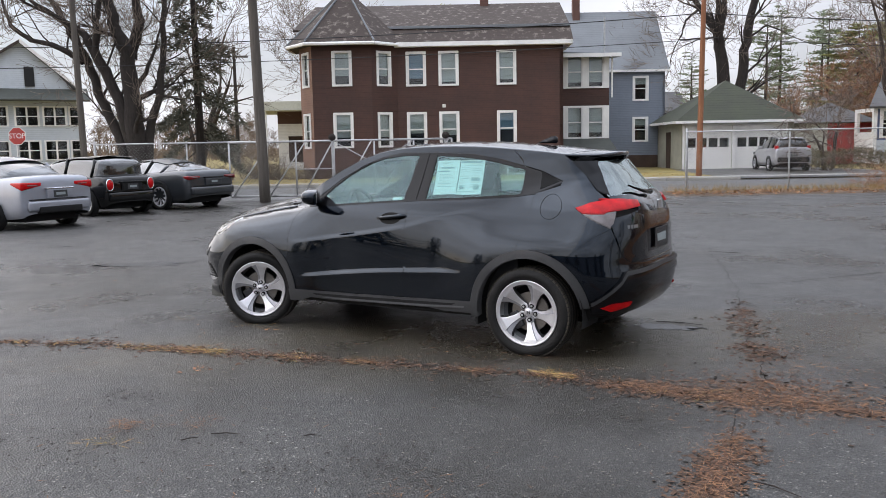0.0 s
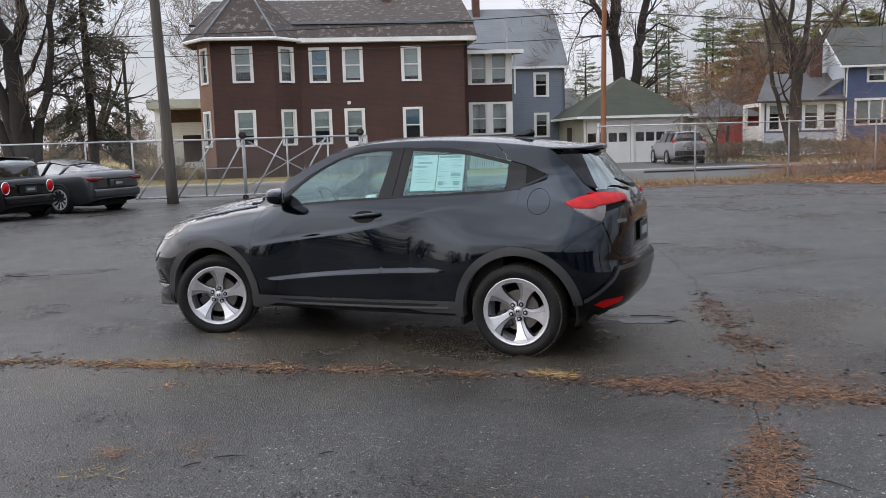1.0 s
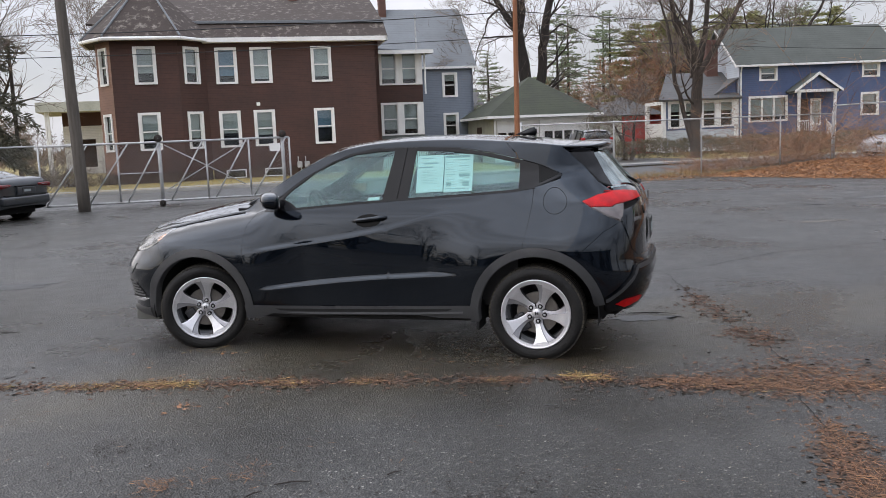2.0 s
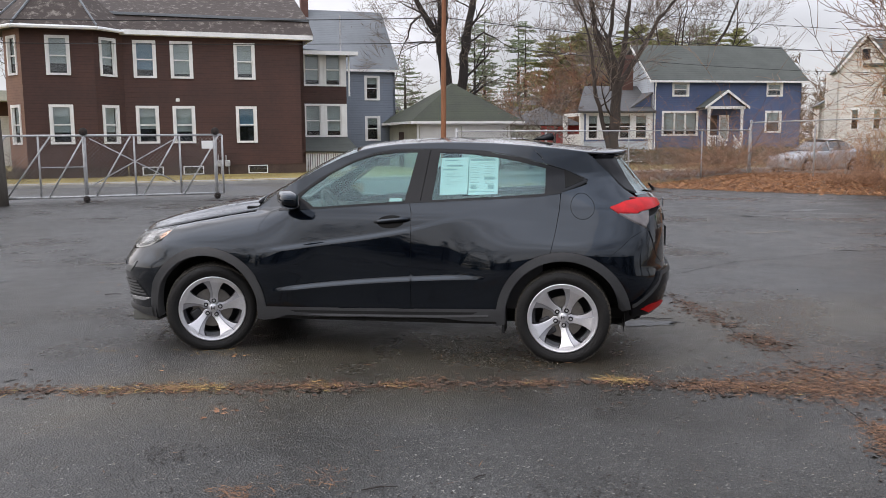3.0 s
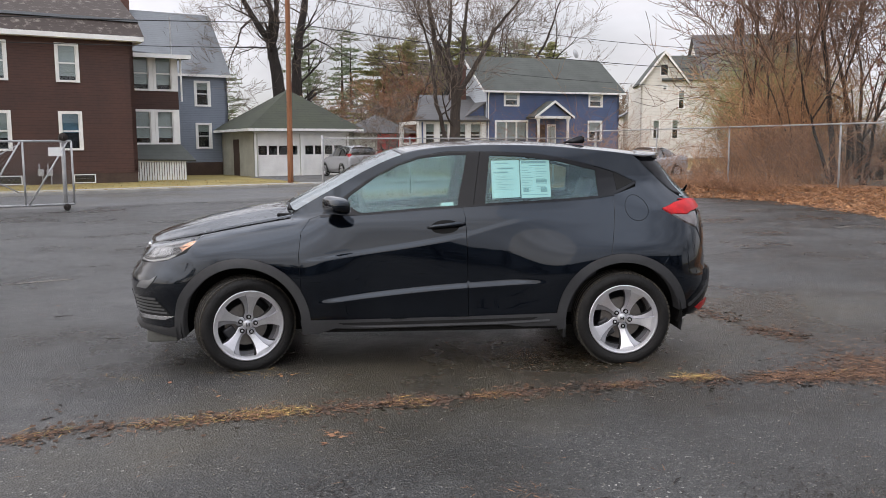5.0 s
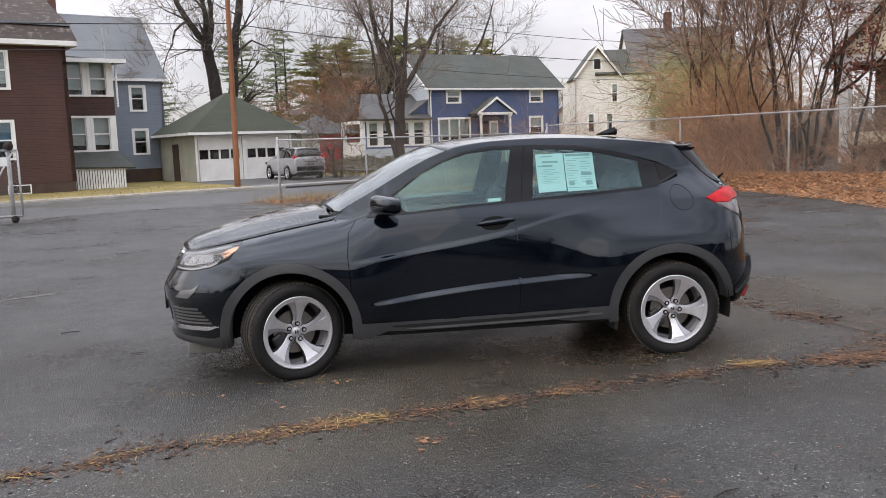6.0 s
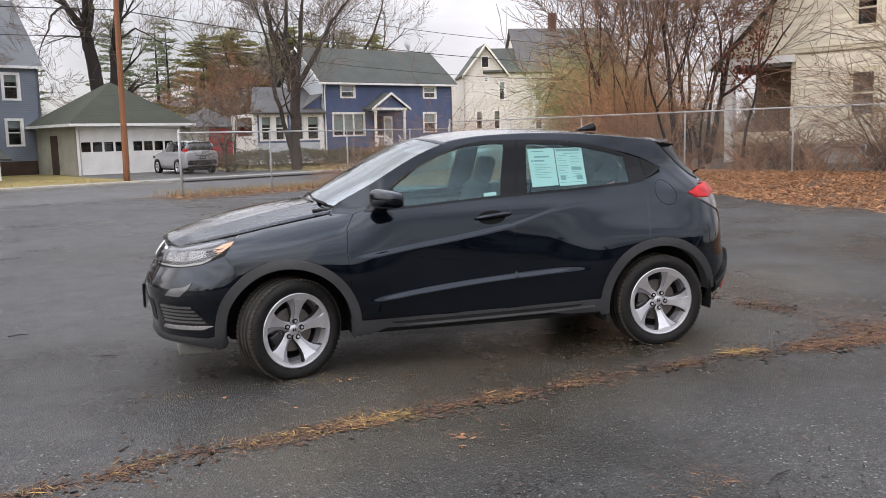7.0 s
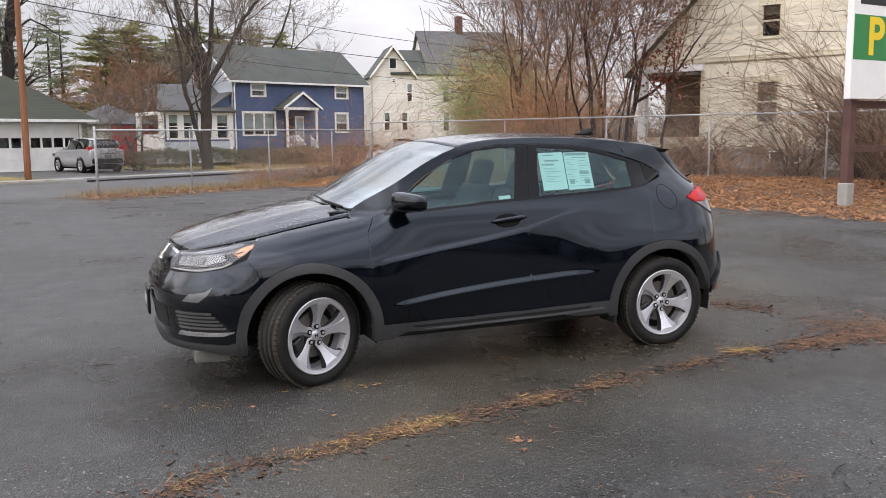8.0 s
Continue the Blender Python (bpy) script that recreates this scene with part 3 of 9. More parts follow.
    part("gable", prism(bmesh.new(), [(0.1, 6.6), (0.66, 7.45), (4.7, 9.22), (8.0, 7.4), (8.0, 6.6)], "X", 5.90, 6.05), M_BROWN, h)
    tr = bmesh.new()
    eave = [(-1.75, 0.1), (-3.30, -1.50), (-6.68, -1.50), (-7.85, 0.15), (-7.85, 2.4), (-6.5, 4.2), (-3.2, 4.2)]
    apex = tr.verts.new((-4.95, 1.6, 9.75))
    base = [tr.verts.new((*p, 6.68)) for p in eave]
    low = [tr.verts.new((*p, 6.56)) for p in eave]
    for k in range(len(eave)):
        j = (k + 1) % len(eave)
        tr.faces.new((base[k], base[j], apex))
        tr.faces.new((low[k], low[j], base[j], base[k]))
    tr.faces.new(low)
    bmesh.ops.recalc_face_normals(tr, faces=tr.faces[:])
    part("turret_roof", tr, M_ROOF_B, h)
    tc = bmesh.new()
    for p, q in zip(eave, eave[1:5]):
        tube(tc, [(*p, 6.60), (*q, 6.60)], 0.085, 6)
    part("turret_cornice", tc, M_WHITE, h)
    hips = bmesh.new()
    for p in eave[1:4]:
        tube(hips, [(*p, 6.72), (-4.95, 1.6, 9.79)], 0.05, 5)
    part("hip_cap", hips, M_ROOF_G, h)
    part("chimney", boxes((2.1, 2.55, 4.3, 4.8, 8.8, 10.3)), M_BRICK, h)
    for x in (1.72, 2.08):
        mt = part("gas_meter", boxes((x, x + 0.24, -0.22, -0.02, 0.42, 0.72), bevel=0.03), M_STEEL, h, "grey gas meter")
        part("gas_pipe", tube(bmesh.new(), [(x + 0.06, -0.12, 0.72), (x + 0.06, -0.12, 0.95), (x + 0.06, 0.05, 0.95)], 0.025, 6), M_STEEL, mt, smooth=True)
        part("riser", tube(bmesh.new(), [(x + 0.18, -0.12, -0.05), (x + 0.18, -0.12, 0.42)], 0.025, 6), M_STEEL, mt, smooth=True)
    part("vent", boxes((-0.05, 0.12, -0.03, 0.02, 3.5, 3.66), bevel=0.02), M_WHITE, h)
    # the glazed two-storey porch at its end
    pm = pose(6.5, 3.2, 0) @ Matrix.Diagonal((1.05, 1, 1.04, 1))
    for z0, z1 in ((4.35, 6.05), (1.75, 3.45)):
        for a in (0.10, 1.18):
            window(h, pm, a, a + 0.98, z0, z1, 0.11, blind=0.85)
        for a, b in ((-0.42, 0.10), (1.08, 1.18), (2.16, 2.36)):
            part("porch_post", boxes((a, b, -0.02, 0.12, z0, z1)), M_WHITE, h).matrix_local = pm
    part("porch_band", boxes((-0.42, 2.36, 0, 0.15, 3.45, 4.35)), M_BROWN, h).matrix_local = pm
    part("porch_base", boxes((-0.42, 2.36, 0, 0.15, 1.1, 1.75)), M_BROWN, h).matrix_local = pm
    part("porch_side", wall_bm(4.6, 6.3, [], 0.12, 1.2), M_WSIDE, h).matrix_local = pose(8.98, 3.22, 0, 0, 0, 90)
    part("porch_roof", slab(bmesh.new(), [(6.07, 2.55, 6.45), (9.5, 2.55, 6.22), (9.5, 8.0, 6.60), (6.07, 8.0, 6.75)], 0.12), M_ROOF_G, h)
    part("porch_fascia", boxes((6.07, 9.5, 2.52, 2.55, 6.12, 6.32)), M_WHITE, h)
    part("downpipe", tube(bmesh.new(), [(9.10, 3.05, 6.2), (9.10, 3.05, 4.0)], 0.05, 8), M_WHITE, h)
    part("vent_pipe", tube(bmesh.new(), [(8.75, 3.4, 6.3), (8.75, 3.4, 8.3)], 0.045, 8), M_STEEL, h)
    part("lean_to", slab(bmesh.new(), [(6.07, 1.5, 1.12), (9.25, 1.5, 1.02), (9.0, 3.2, 1.80), (6.1, 3.2, 1.85)], 0.08), M_ROOF_D, h)
    sk = part("picket_skirt", boxes((6.1, 8.9, 1.68, 1.72, 0.95, 1.03)), M_WHITE, h)
    for k in range(22):
        x = 6.13 + k * 0.122
        part("picket", boxes((x, x + 0.085, 1.64, 1.67, 0.02, 1.0 + 0.015 * math.sin(k * 7))), M_WHITE, sk)
    return h


def grey_house():
    h = thing("house", site(4.58, 44.5, 0.12) @ Matrix.Diagonal((0.9, 0.9, 0.9, 1)), "blue-grey clapboard house with a plain grey shingle roof", "house")
    fw = [(7.62, 8.70, 4.38, 6.04), (7.62, 8.70, 1.64, 3.32), (4.95, 5.95, 4.38, 6.04), (4.95, 5.95, 1.64, 3.32)]
    box_walls(h, 0, 9.8, 0, 8.0, 6.5, M_GREY, fw)
    for a, b, c, d in fw:
        window(h, pose(0, 0, 0), a, b, c, d, 0.15, blind=0.3)
    gable_roof(h, -0.2, 9.8, 0, 8.0, 6.42, 4.0, 10.85, M_ROOF_G, 0.25)
    part("foundation", boxes((-0.0, 9.8, -0.02, 0.0, -0.1, 0.75)), M_BROWN_BASE, h)
    part("gable", prism(bmesh.new(), [(0.05, 6.45), (4, 10.65), (7.95, 6.45)], "X", 9.62, 9.79), M_GREY, h)
    part("chimney", boxes((4.1, 4.6, 3.4, 3.9, 10.0, 11.7)), M_BRICK, h)
    part("fascia", boxes((-0.4, 10.05, -0.30, -0.24, 6.28, 6.44)), M_WHITE, h)
    return h


def garage():
    h = thing("garage", site(12.4, 39.1), "pale stucco double garage with a mossy hipped roof", "garage")
    doors = [(0.72, 3.32, 0.05, 2.38), (3.50, 6.22, 0.05, 2.38)]
    wall = part("front_wall", wall_bm(6.08, 2.62, [(a - 0.6, b - 0.6, c, d) for a, b, c, d in doors], 0.2), M_STUCCO, h)
    wall.matrix_local = pose(0.6, 0, 0)
    for name, w, m in (("left_wall", 5.4, pose(0.6, 5.4, 0, 0, 0, -90)), ("right_wall", 5.4, pose(6.68, 0, 0, 0, 0, 90)), ("back_wall", 6.08, pose(6.68, 5.4, 0, 0, 0, 180))):
        part(name, wall_bm(w, 2.62, [], 0.2), M_STUCCO, h).matrix_local = m
    for a, b, c, d in doors:
        dr = part("garage_door", wall_bm(b - a, d, [(x + 0.06, x + 0.56, 1.22, 1.72) for x in (0.09, 0.69, 1.29, 1.89)], 0.05, c), M_WHITE, h)
        dr.matrix_local = pose(a, 0.10, 0)
        for x in (0.09, 0.69, 1.29, 1.89):
            part("pane", boxes((x + 0.06, x + 0.56, 0.03, 0.035, 1.22, 1.72)), M_PANE, dr)
        part("unlit_backing", boxes((0.1, b - a - 0.1, 0.4, 0.42, 1.1, 1.8)), M_DARK, dr)
        part("rail", boxes((0.0, b - a, -0.012, 0.0, 0.62, 0.66), (0.0, b - a, -0.012, 0.0, 1.12, 1.16), (0.0, b - a, -0.012, 0.0, 1.80, 1.84)), M_WHITE, dr)
    part("casing", boxes((0.60, 0.72, -0.03, 0.02, 0, 2.5), (3.32, 3.50, -0.03, 0.02, 0, 2.38), (6.22, 6.34, -0.03, 0.02, 0, 2.5), (0.72, 6.22, -0.03, 0.02, 2.38, 2.5)), M_WHITE, h)
    part("side_door", boxes((0.56, 0.598, 2.4, 3.3, 0, 2.1)), M_BROWN_BASE, h)
    bm = bmesh.new()
    e = [(0.12, -0.5), (7.05, -0.5), (7.05, 5.9), (0.12, 5.9)]
    base = [bm.verts.new((*p, 2.66)) for p in e]
    low = [bm.verts.new((*p, 2.54)) for p in e]
    r0, r1 = bm.verts.new((3.75, 2.6, 4.98)), bm.verts.new((3.75, 2.9, 4.98))
    for f in ((base[0], base[1], r0), (base[1], base[2], r1, r0), (base[2], base[3], r1), (base[3], base[0], r0, r1), tuple(low)):
        bm.faces.new(f)
    for k in range(4):
        bm.faces.new((low[k], low[(k + 1) % 4], base[(k + 1) % 4], base[k]))
    bmesh.ops.recalc_face_normals(bm, faces=bm.faces[:])
    part("roof", bm, M_ROOF_M, h)
    part("fascia", boxes((0.11, 7.06, -0.53, -0.5, 2.52, 2.66), (0.09, 0.12, -0.5, 5.9, 2.52, 2.66)), M_WHITE, h)
    return h


def blue_house():
    h = thing("house", site(26.7, 37.2, 0.2, -10) @ Matrix.Translation((0.55, 0, 0)) @ Matrix.Diagonal((0.85, 0.80, 0.985, 1)), "deep blue clapboard house with white trim and a gabled portico", "house")
    fw = [(1.35, 2.62, 3.92, 4.78), (8.55, 9.82, 3.92, 4.78), (0.62, 3.35, 1.55, 3.06), (8.5, 9.8, 1.70, 3.06)]
    box_walls(h, 0, 11.3, 0, 7.6, 4.95, M_BLUE, fw, [], [])
    part("side_skin", boxes((-0.03, -0.004, 0.02, 7.58, 0, 4.9)), M_LBLUE, h)
    for k, (a, b, c, d) in enumerate(fw):
        window(h, pose(0, 0, 0), a, b, c, d, 0.13, blind=0.5 if k != 2 else 0.85, halves=3 if k == 2 else 1, bars=k != 2)
    rf = gable_roof(h, 0, 11.3, 0, 7.6, 4.88, 3.7, 7.30, M_ROOF_D, 0.38, 0.14)
    for x0 in (-0.02, 11.22):
        part("gable", prism(bmesh.new(), [(0.0, 4.9), (3.7, 7.12), (7.6, 4.9)], "X", x0, x0 + 0.1), M_LBLUE, h)
    part("rake_board", prism(bmesh.new(), [(-0.38, 4.70), (-0.38, 4.86), (3.7, 7.30), (3.7, 7.14)], "X", -0.42, -0.38), M_WHITE, h)
    part("gutter", boxes((-0.38, 11.68, -0.46, -0.36, 4.74, 4.86), bevel=0.015), M_WHITE, h)
    part("downpipe", tube(bmesh.new(), [(0.0, -0.36, 4.76), (0.06, -0.10, 4.45), (0.06, -0.08, 0.2)], 0.05, 8), M_WHITE, h)
    part("foundation", boxes((0, 11.3, -0.03, 0.0, -0.2, 0.45)), M_CONC, h)
    # portico
    c, hw, out = 4.85, 1.32, 1.25
    pr = part("portico", boxes((c - hw - 0.1, c + hw + 0.1, -out - 0.1, 0, 0.55, 0.70)), M_CONC, h)
    for x in (c - hw, c + hw - 0.15):
        part("column", boxes((x, x + 0.15, -out, -out + 0.15, 0.70, 3.14), (x - 0.03, x + 0.18, -out - 0.03, -out + 0.18, 0.70, 0.84), (x - 0.03, x + 0.18, -out - 0.03, -out + 0.18, 3.02, 3.14)), M_WHITE, pr)
    part("beam", boxes((c - hw - 0.1, c + hw + 0.1, -out - 0.08, -out + 0.2, 3.14, 3.30), (c - hw - 0.1, c - hw + 0.1, -out + 0.2, 0, 3.14, 3.30), (c + hw - 0.1, c + hw + 0.1, -out + 0.2, 0, 3.14, 3.30)), M_WHITE, pr)
    part("pediment", prism(bmesh.new(), [(c - hw, 3.30), (c + hw, 3.30), (c, 4.05)], "Y", -out, -out + 0.06), M_BLUE, pr)
    rk = bmesh.new()
    for x in (c - hw - 0.35, c + hw + 0.35):
        part("portico_roof", slab(bmesh.new(), [(x, -out - 0.2, 3.24), (c, -out - 0.2, 4.25), (c, 0, 4.25), (x, 0, 3.24)], 0.1), M_ROOF_D, pr)
        prism(rk, [(x, 3.12), (x, 3.26), (c, 4.27), (c, 4.11)], "Y", -out - 0.26, -out - 0.2)
    part("rake_board", rk, M_WHITE, pr)
    part("front_door", boxes((c - 0.85, c - 0.05, -0.03, 0.02, 0.70, 2.78)), M_BROWN_BASE, pr)
    part("storm_window", boxes((c + 0.1, c + 0.85, -0.05, -0.01, 1.2, 2.8)), M_WHITE, pr)
    part("dark_pane", boxes((c + 0.2, c + 0.75, -0.06, -0.052, 1.35, 2.65)), M_PANE, pr)
    st = part("steps", boxes(*[(c - 0.4, c + 0.6, -out - 0.1 - 0.3 * (k + 1), -out - 0.1 - 0.3 * k, 0.0, 0.55 - 0.17 * k) for k in range(3)]), M_CONC, pr)
    rl = part("railing", boxes((c - hw + 0.15, c - 0.45, -out + 0.04, -out + 0.10, 1.48, 1.56)), M_WHITE, pr)
    for k in range(6):
        x = c - hw + 0.22 + 0.13 * k
        part("baluster", boxes((x, x + 0.035, -out + 0.05, -out + 0.09, 0.7, 1.48)), M_WHITE, rl)
    for x in (c - 0.42, c + 0.62):
        hr = part("handrail", tube(bmesh.new(), [(x, -out, 1.55), (x, -out - 1.05, 0.98)], 0.04, 6), M_WHITE, st)
        for k in range(7):
            y = -out - 0.10 - 0.14 * k
            part("baluster", boxes((x - 0.02, x + 0.02, y - 0.02, y + 0.02, 0.1, 1.48 - 0.077 * k)), M_WHITE, hr)
    # glazed sunroom on the gable end
    sr = part("sunroom", wall_bm(4.0, 3.0, [(0.3, 1.75, 1.45, 2.82), (2.05, 3.75, 1.45, 2.82)], 0.14), M_BLUE, h)
    wide = pose(0.1, 0, 0) @ Matrix.Diagonal((1.30, 1, 1, 1))
    sr.matrix_local = wide @ pose(-4.1, 0.1, 0)
    for a, b, n in ((0.22, 1.83, 2), (1.97, 3.83, 2)):
        for k in range(n):
            w = (b - a) / n
            window(h, wide @ pose(-4.1, 0.1, 0), a + w * k, a + w * (k + 1), 1.37, 2.92, 0.13, blind=0.35)
    part("sunroom_trim", boxes((-4.16, -4.0, 0.04, 0.1, 0.2, 3.05), (-0.36, -0.12, 0.04, 0.1, 0.2, 3.05), (-4.16, -0.1, 0.02, 0.1, 2.92, 3.08), (-4.16, -0.1, 0.0, 0.1, 0.0, 0.28)), M_WHITE, h).matrix_local = wide
    part("sunroom_apron", boxes((-4.0, -0.36, 0.055, 0.094, 0.30, 1.26)), M_LBLUE, h, "pale blue clapboard below the windows").matrix_local = wide
    part("sunroom_side", wall_bm(4.5, 3.0, [(0.6, 3.9, 1.7, 2.8)], 0.14), M_WSIDE, h).matrix_local = wide @ pose(-4.1, 4.6, 0, 0, 0, -90)
    part("sunroom_roof", slab(bmesh.new(), [(-4.45, -0.3, 3.05), (-0.0, -0.3, 3.05), (-0.0, 3.2, 4.7), (-3.2, 3.2, 4.7)], 0.12), M_ROOF_W, h).matrix_local = wide
    part("lean_gable", prism(bmesh.new(), [(-1.9, 3.1), (-0.1, 3.1), (-0.1, 4.1)], "Y", 0.3, 0.4), M_BLUE, h)
    part("lean_roof", slab(bmesh.new(), [(-2.1, 0.1, 3.05), (0.0, 0.1, 4.22), (0.0, 3.6, 4.22), (-2.1, 3.6, 3.05)], 0.1), M_ROOF_W, h)
    part("chimney", boxes((-1.35, -0.55, 2.6, 3.3, 0, 6.6), (-1.42, -0.48, 2.53, 3.37, 6.35, 6.5)), M_BRICK, h)
    part("satellite_dish", lathe(bmesh.new(), [(0.02, 0), (0.2, 0.03), (0.34, 0.10)], 16).copy(), M_STEEL, h).matrix_local = pose(9.6, 3.7, 7.75, -20, 0, 20)
    return h


def white_house():
    h = thing("house", site(61.1, 57.2, 0.26, -38) @ Matrix.Diagonal((1.0, 1.25, 1.25, 1)), "tall white clapboard house with a cross gable", "house")
    fw = [(2.1, 2.7, 5.55, 6.0), (1.2, 2.0, 1.6, 3.2), (3.1, 3.9, 1.6, 3.2), (3.7, 4.45, 4.0, 5.6), (7.6, 8.5, 3.9, 5.6), (7.6, 8.5, 1.5, 3.2)]
    fr = part("front_wall", wall_bm(17.0, 6.3, inset_holes([w for w in fw if w[3] < 6.3]), 0.18), M_WSIDE, h)
    for name, w, m in (("left_wall", 8.0, pose(0, 8, 0, 0, 0, -90)), ("right_wall", 8.0, pose(17.0, 0, 0, 0, 0, 90)), ("back_wall", 17.0, pose(17.0, 8, 0, 0, 0, 180))):
        part(name, wall_bm(w, 6.3, [], 0.18), M_WSIDE, h).matrix_local = m
    part("cross_gable", prism(bmesh.new(), [(0.2, 6.3), (4.4, 6.3), (2.3, 8.45)], "Y", -0.02, 0.14), M_WSIDE, h)
    for a, b, c, d in fw:
        window(h, pose(0, -0.03, 0), a, b, c, d, 0.1, blind=0.4)
    gable_roof(h, 6.2, 17.0, 0, 8.0, 6.3, 4.0, 10.4, M_ROOF_W, 0.3)
    gable_roof(h, 2.3, 6.2, 0, 6.0, 6.35, 3.0, 8.6, M_ROOF_D, 0.25, name="lower_roof")
    part("end_gable", prism(bmesh.new(), [(0.0, 6.3), (4.0, 10.25), (8.0, 6.3)], "X", 6.2, 6.32), M_WSIDE, h)
    for x in (-0.25, 4.85):
        part("cross_roof", slab(bmesh.new(), [(x, -0.4, 6.05), (2.3, -0.4, 8.70), (2.3, 4.0, 8.70), (x, 4.0, 6.05)], 0.14), M_ROOF_D, h)
    rk = bmesh.new()
    for x in (-0.25, 4.85):
        prism(rk, [(x, 5.86), (x, 6.06), (2.3, 8.72), (2.3, 8.45)], "Y", -0.46, -0.40)
    aw = part("attic_window", boxes((1.85, 2.75, -0.09, -0.03, 6.70, 6.78), (1.85, 2.75, -0.09, -0.03, 7.60, 7.70), (1.85, 1.97, -0.09, -0.03, 6.78, 7.60), (2.63, 2.75, -0.09, -0.03, 6.78, 7.60)), M_WHITE, h)
    # near-black pane: the attic's shade is put into its colour
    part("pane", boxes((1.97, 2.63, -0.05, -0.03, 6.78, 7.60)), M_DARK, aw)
    part("rake_board", rk, M_WHITE, h)
    part("chimney", boxes((10.5, 11.2, 3.7, 4.4, 9.6, 11.7)), M_BRICK, h)
    sh = thing("shed", site(67.8, 66.4, 0.0, -38) @ Matrix.Diagonal((1.45, 1.45, 1.45, 1)), "small white gabled outbuilding beside the white house", "shed")
    box_walls(sh, 0, 3.4, 0, 4, 3.6, M_WSIDE)
    part("gable", prism(bmesh.new(), [(0, 3.6), (3.4, 3.6), (1.7, 4.5)], "Y", 0, 0.15), M_WSIDE, sh)
    for x in (-0.25, 3.65):
        part("roof", slab(bmesh.new(), [(x, -0.3, 3.45), (1.7, -0.3, 4.55), (1.7, 4.2, 4.55), (x, 4.2, 3.45)], 0.1), M_ROOF_G, sh)
    return h


def cream_house():
    """The house behind the side fence: its gable end faces the lot, with a deep porch at one corner."""
    h = thing("house", site(26.0, 10.5, 0.15, -90), "cream clapboard house with a recessed porch, behind the side fence", "house")
    # local x runs towards the viewer's side along the wall, y away behind it
    wl = [(4.25, 5.25, 1.75, 3.35), (4.35, 5.25, 4.72, 6.0)]
    part("front_wall", wall_bm(9.6, 4.1, inset_holes(wl[:1]) + [(0.0, 2.3, 1.3, 3.75)], 0.2, 0.85), M_CREAM, h)
    xl, xr = (lambda z: (-0.2 + (z - 4.1) * 4.9 / 4.8, z)), (lambda z: (9.6 - (z - 4.1) * 4.9 / 4.8, z))
    gw = bmesh.new()
    for loop in ([xl(4.1), xr(4.1), xr(4.76), xl(4.76)], [xl(4.76), (4.39, 4.76), (4.39, 5.96), xl(5.96)], [(5.21, 4.76), xr(4.76), xr(5.96), (5.21, 5.96)], [xl(5.96), xr(5.96), (4.7, 8.9)]):
        prism(gw, loop, "Y", -0.02, 0.16)
    part("gable_wall", gw, M_CREAM, h)
    for a, b, c, d in wl:
        window(h, pose(0, -0.04, 0), a, b, c, d, 0.12, blind=0.97 if c < 3 else 0.3, blind_mat=M_PORCH, trim_mat=M_CREAM)
    part("band", boxes((-0.3, 9.7, -0.07, -0.02, 4.02, 4.14)), M_CREAM, h)
    part("porch_header", boxes((-0.5, 2.45, -0.12, 0.16, 3.75, 4.0)), M_WHITE, h)
    part("porch_post", boxes((-0.15, 0.15, -0.1, 0.2, 0.2, 3.75)), M_WHITE, h)
    part("porch_back", boxes((-0.2, 2.4, 2.6, 2.7, 0.2, 3.8), (2.3, 2.4, 0.2, 2.6, 0.8, 3.8)), M_PORCH, h)
    part("porch_floor", boxes((-0.2, 2.4, 0, 2.6, 0.75, 0.9)), M_PORCH, h)
    part("foundation", boxes((2.3, 9.6, 0.01, 0.2, -0.2, 0.86)), M_CONC, h)
    # every clapboard, lapped over the one below
    openings = [(4.25, 5.25, 1.75, 3.35), (4.35, 5.25, 4.72, 6.0), (-1.0, 2.47, 0.8, 4.02)]
    for k in range(61):
        z = 0.87 + 0.128 * k
        top = z + 0.128
        if 3.93 < z < 4.10 or z > 8.5:
            continue
        y = 0.0 if z < 4.0 else -0.02
        inset = 0.0 if z < 4.0 else (top - 4.1) * 4.9 / 4.8
        runs = [(0.0 if z < 4.0 else -0.2 + inset, 9.6 - inset)]
        for a, b, c, d in openings:
            if c < top and d > z:
                runs = [r for p, q in runs for r in ((p, min(q, a)), (max(p, b), q)) if r[1] - r[0] > 0.03]
        for p, q in runs:
            bd = bmesh.new()
            prism(bd, [(y, z), (y - 0.024, z), (y - 0.008, top + 0.012), (y, top + 0.012)], "X", p, q)
            part("clapboard", bd, M_CREAM_B, h)
    bw = part("basement_window", boxes((4.9, 6.0, -0.03, 0.0, 0.35, 0.40), (4.9, 6.0, -0.03, 0.0, 0.75, 0.80), (4.9, 4.96, -0.03, 0.0, 0.40, 0.75), (5.94, 6.0, -0.03, 0.0, 0.40, 0.75), (5.42, 5.48, -0.03, 0.0, 0.40, 0.75)), M_WHITE, h)
    part("pane", boxes((4.96, 5.94, -0.012, 0.006, 0.40, 0.75)), M_PANE, bw)
    for name, w, m in (("side_wall", 9.0, pose(-0.2, 9, 0, 0, 0, -90)), ("side_wall", 9.0, pose(9.6, 0, 0, 0, 0, 90)), ("back_wall", 9.8, pose(9.6, 9, 0, 0, 0, 180))):
        part(name, wall_bm(w, 4.1, [(5.8, 8.7, 0.9, 3.75)] if w == 9.0 and name == "side_wall" and m.translation.x < 0 else [], 0.2), M_CREAM, h).matrix_local = m
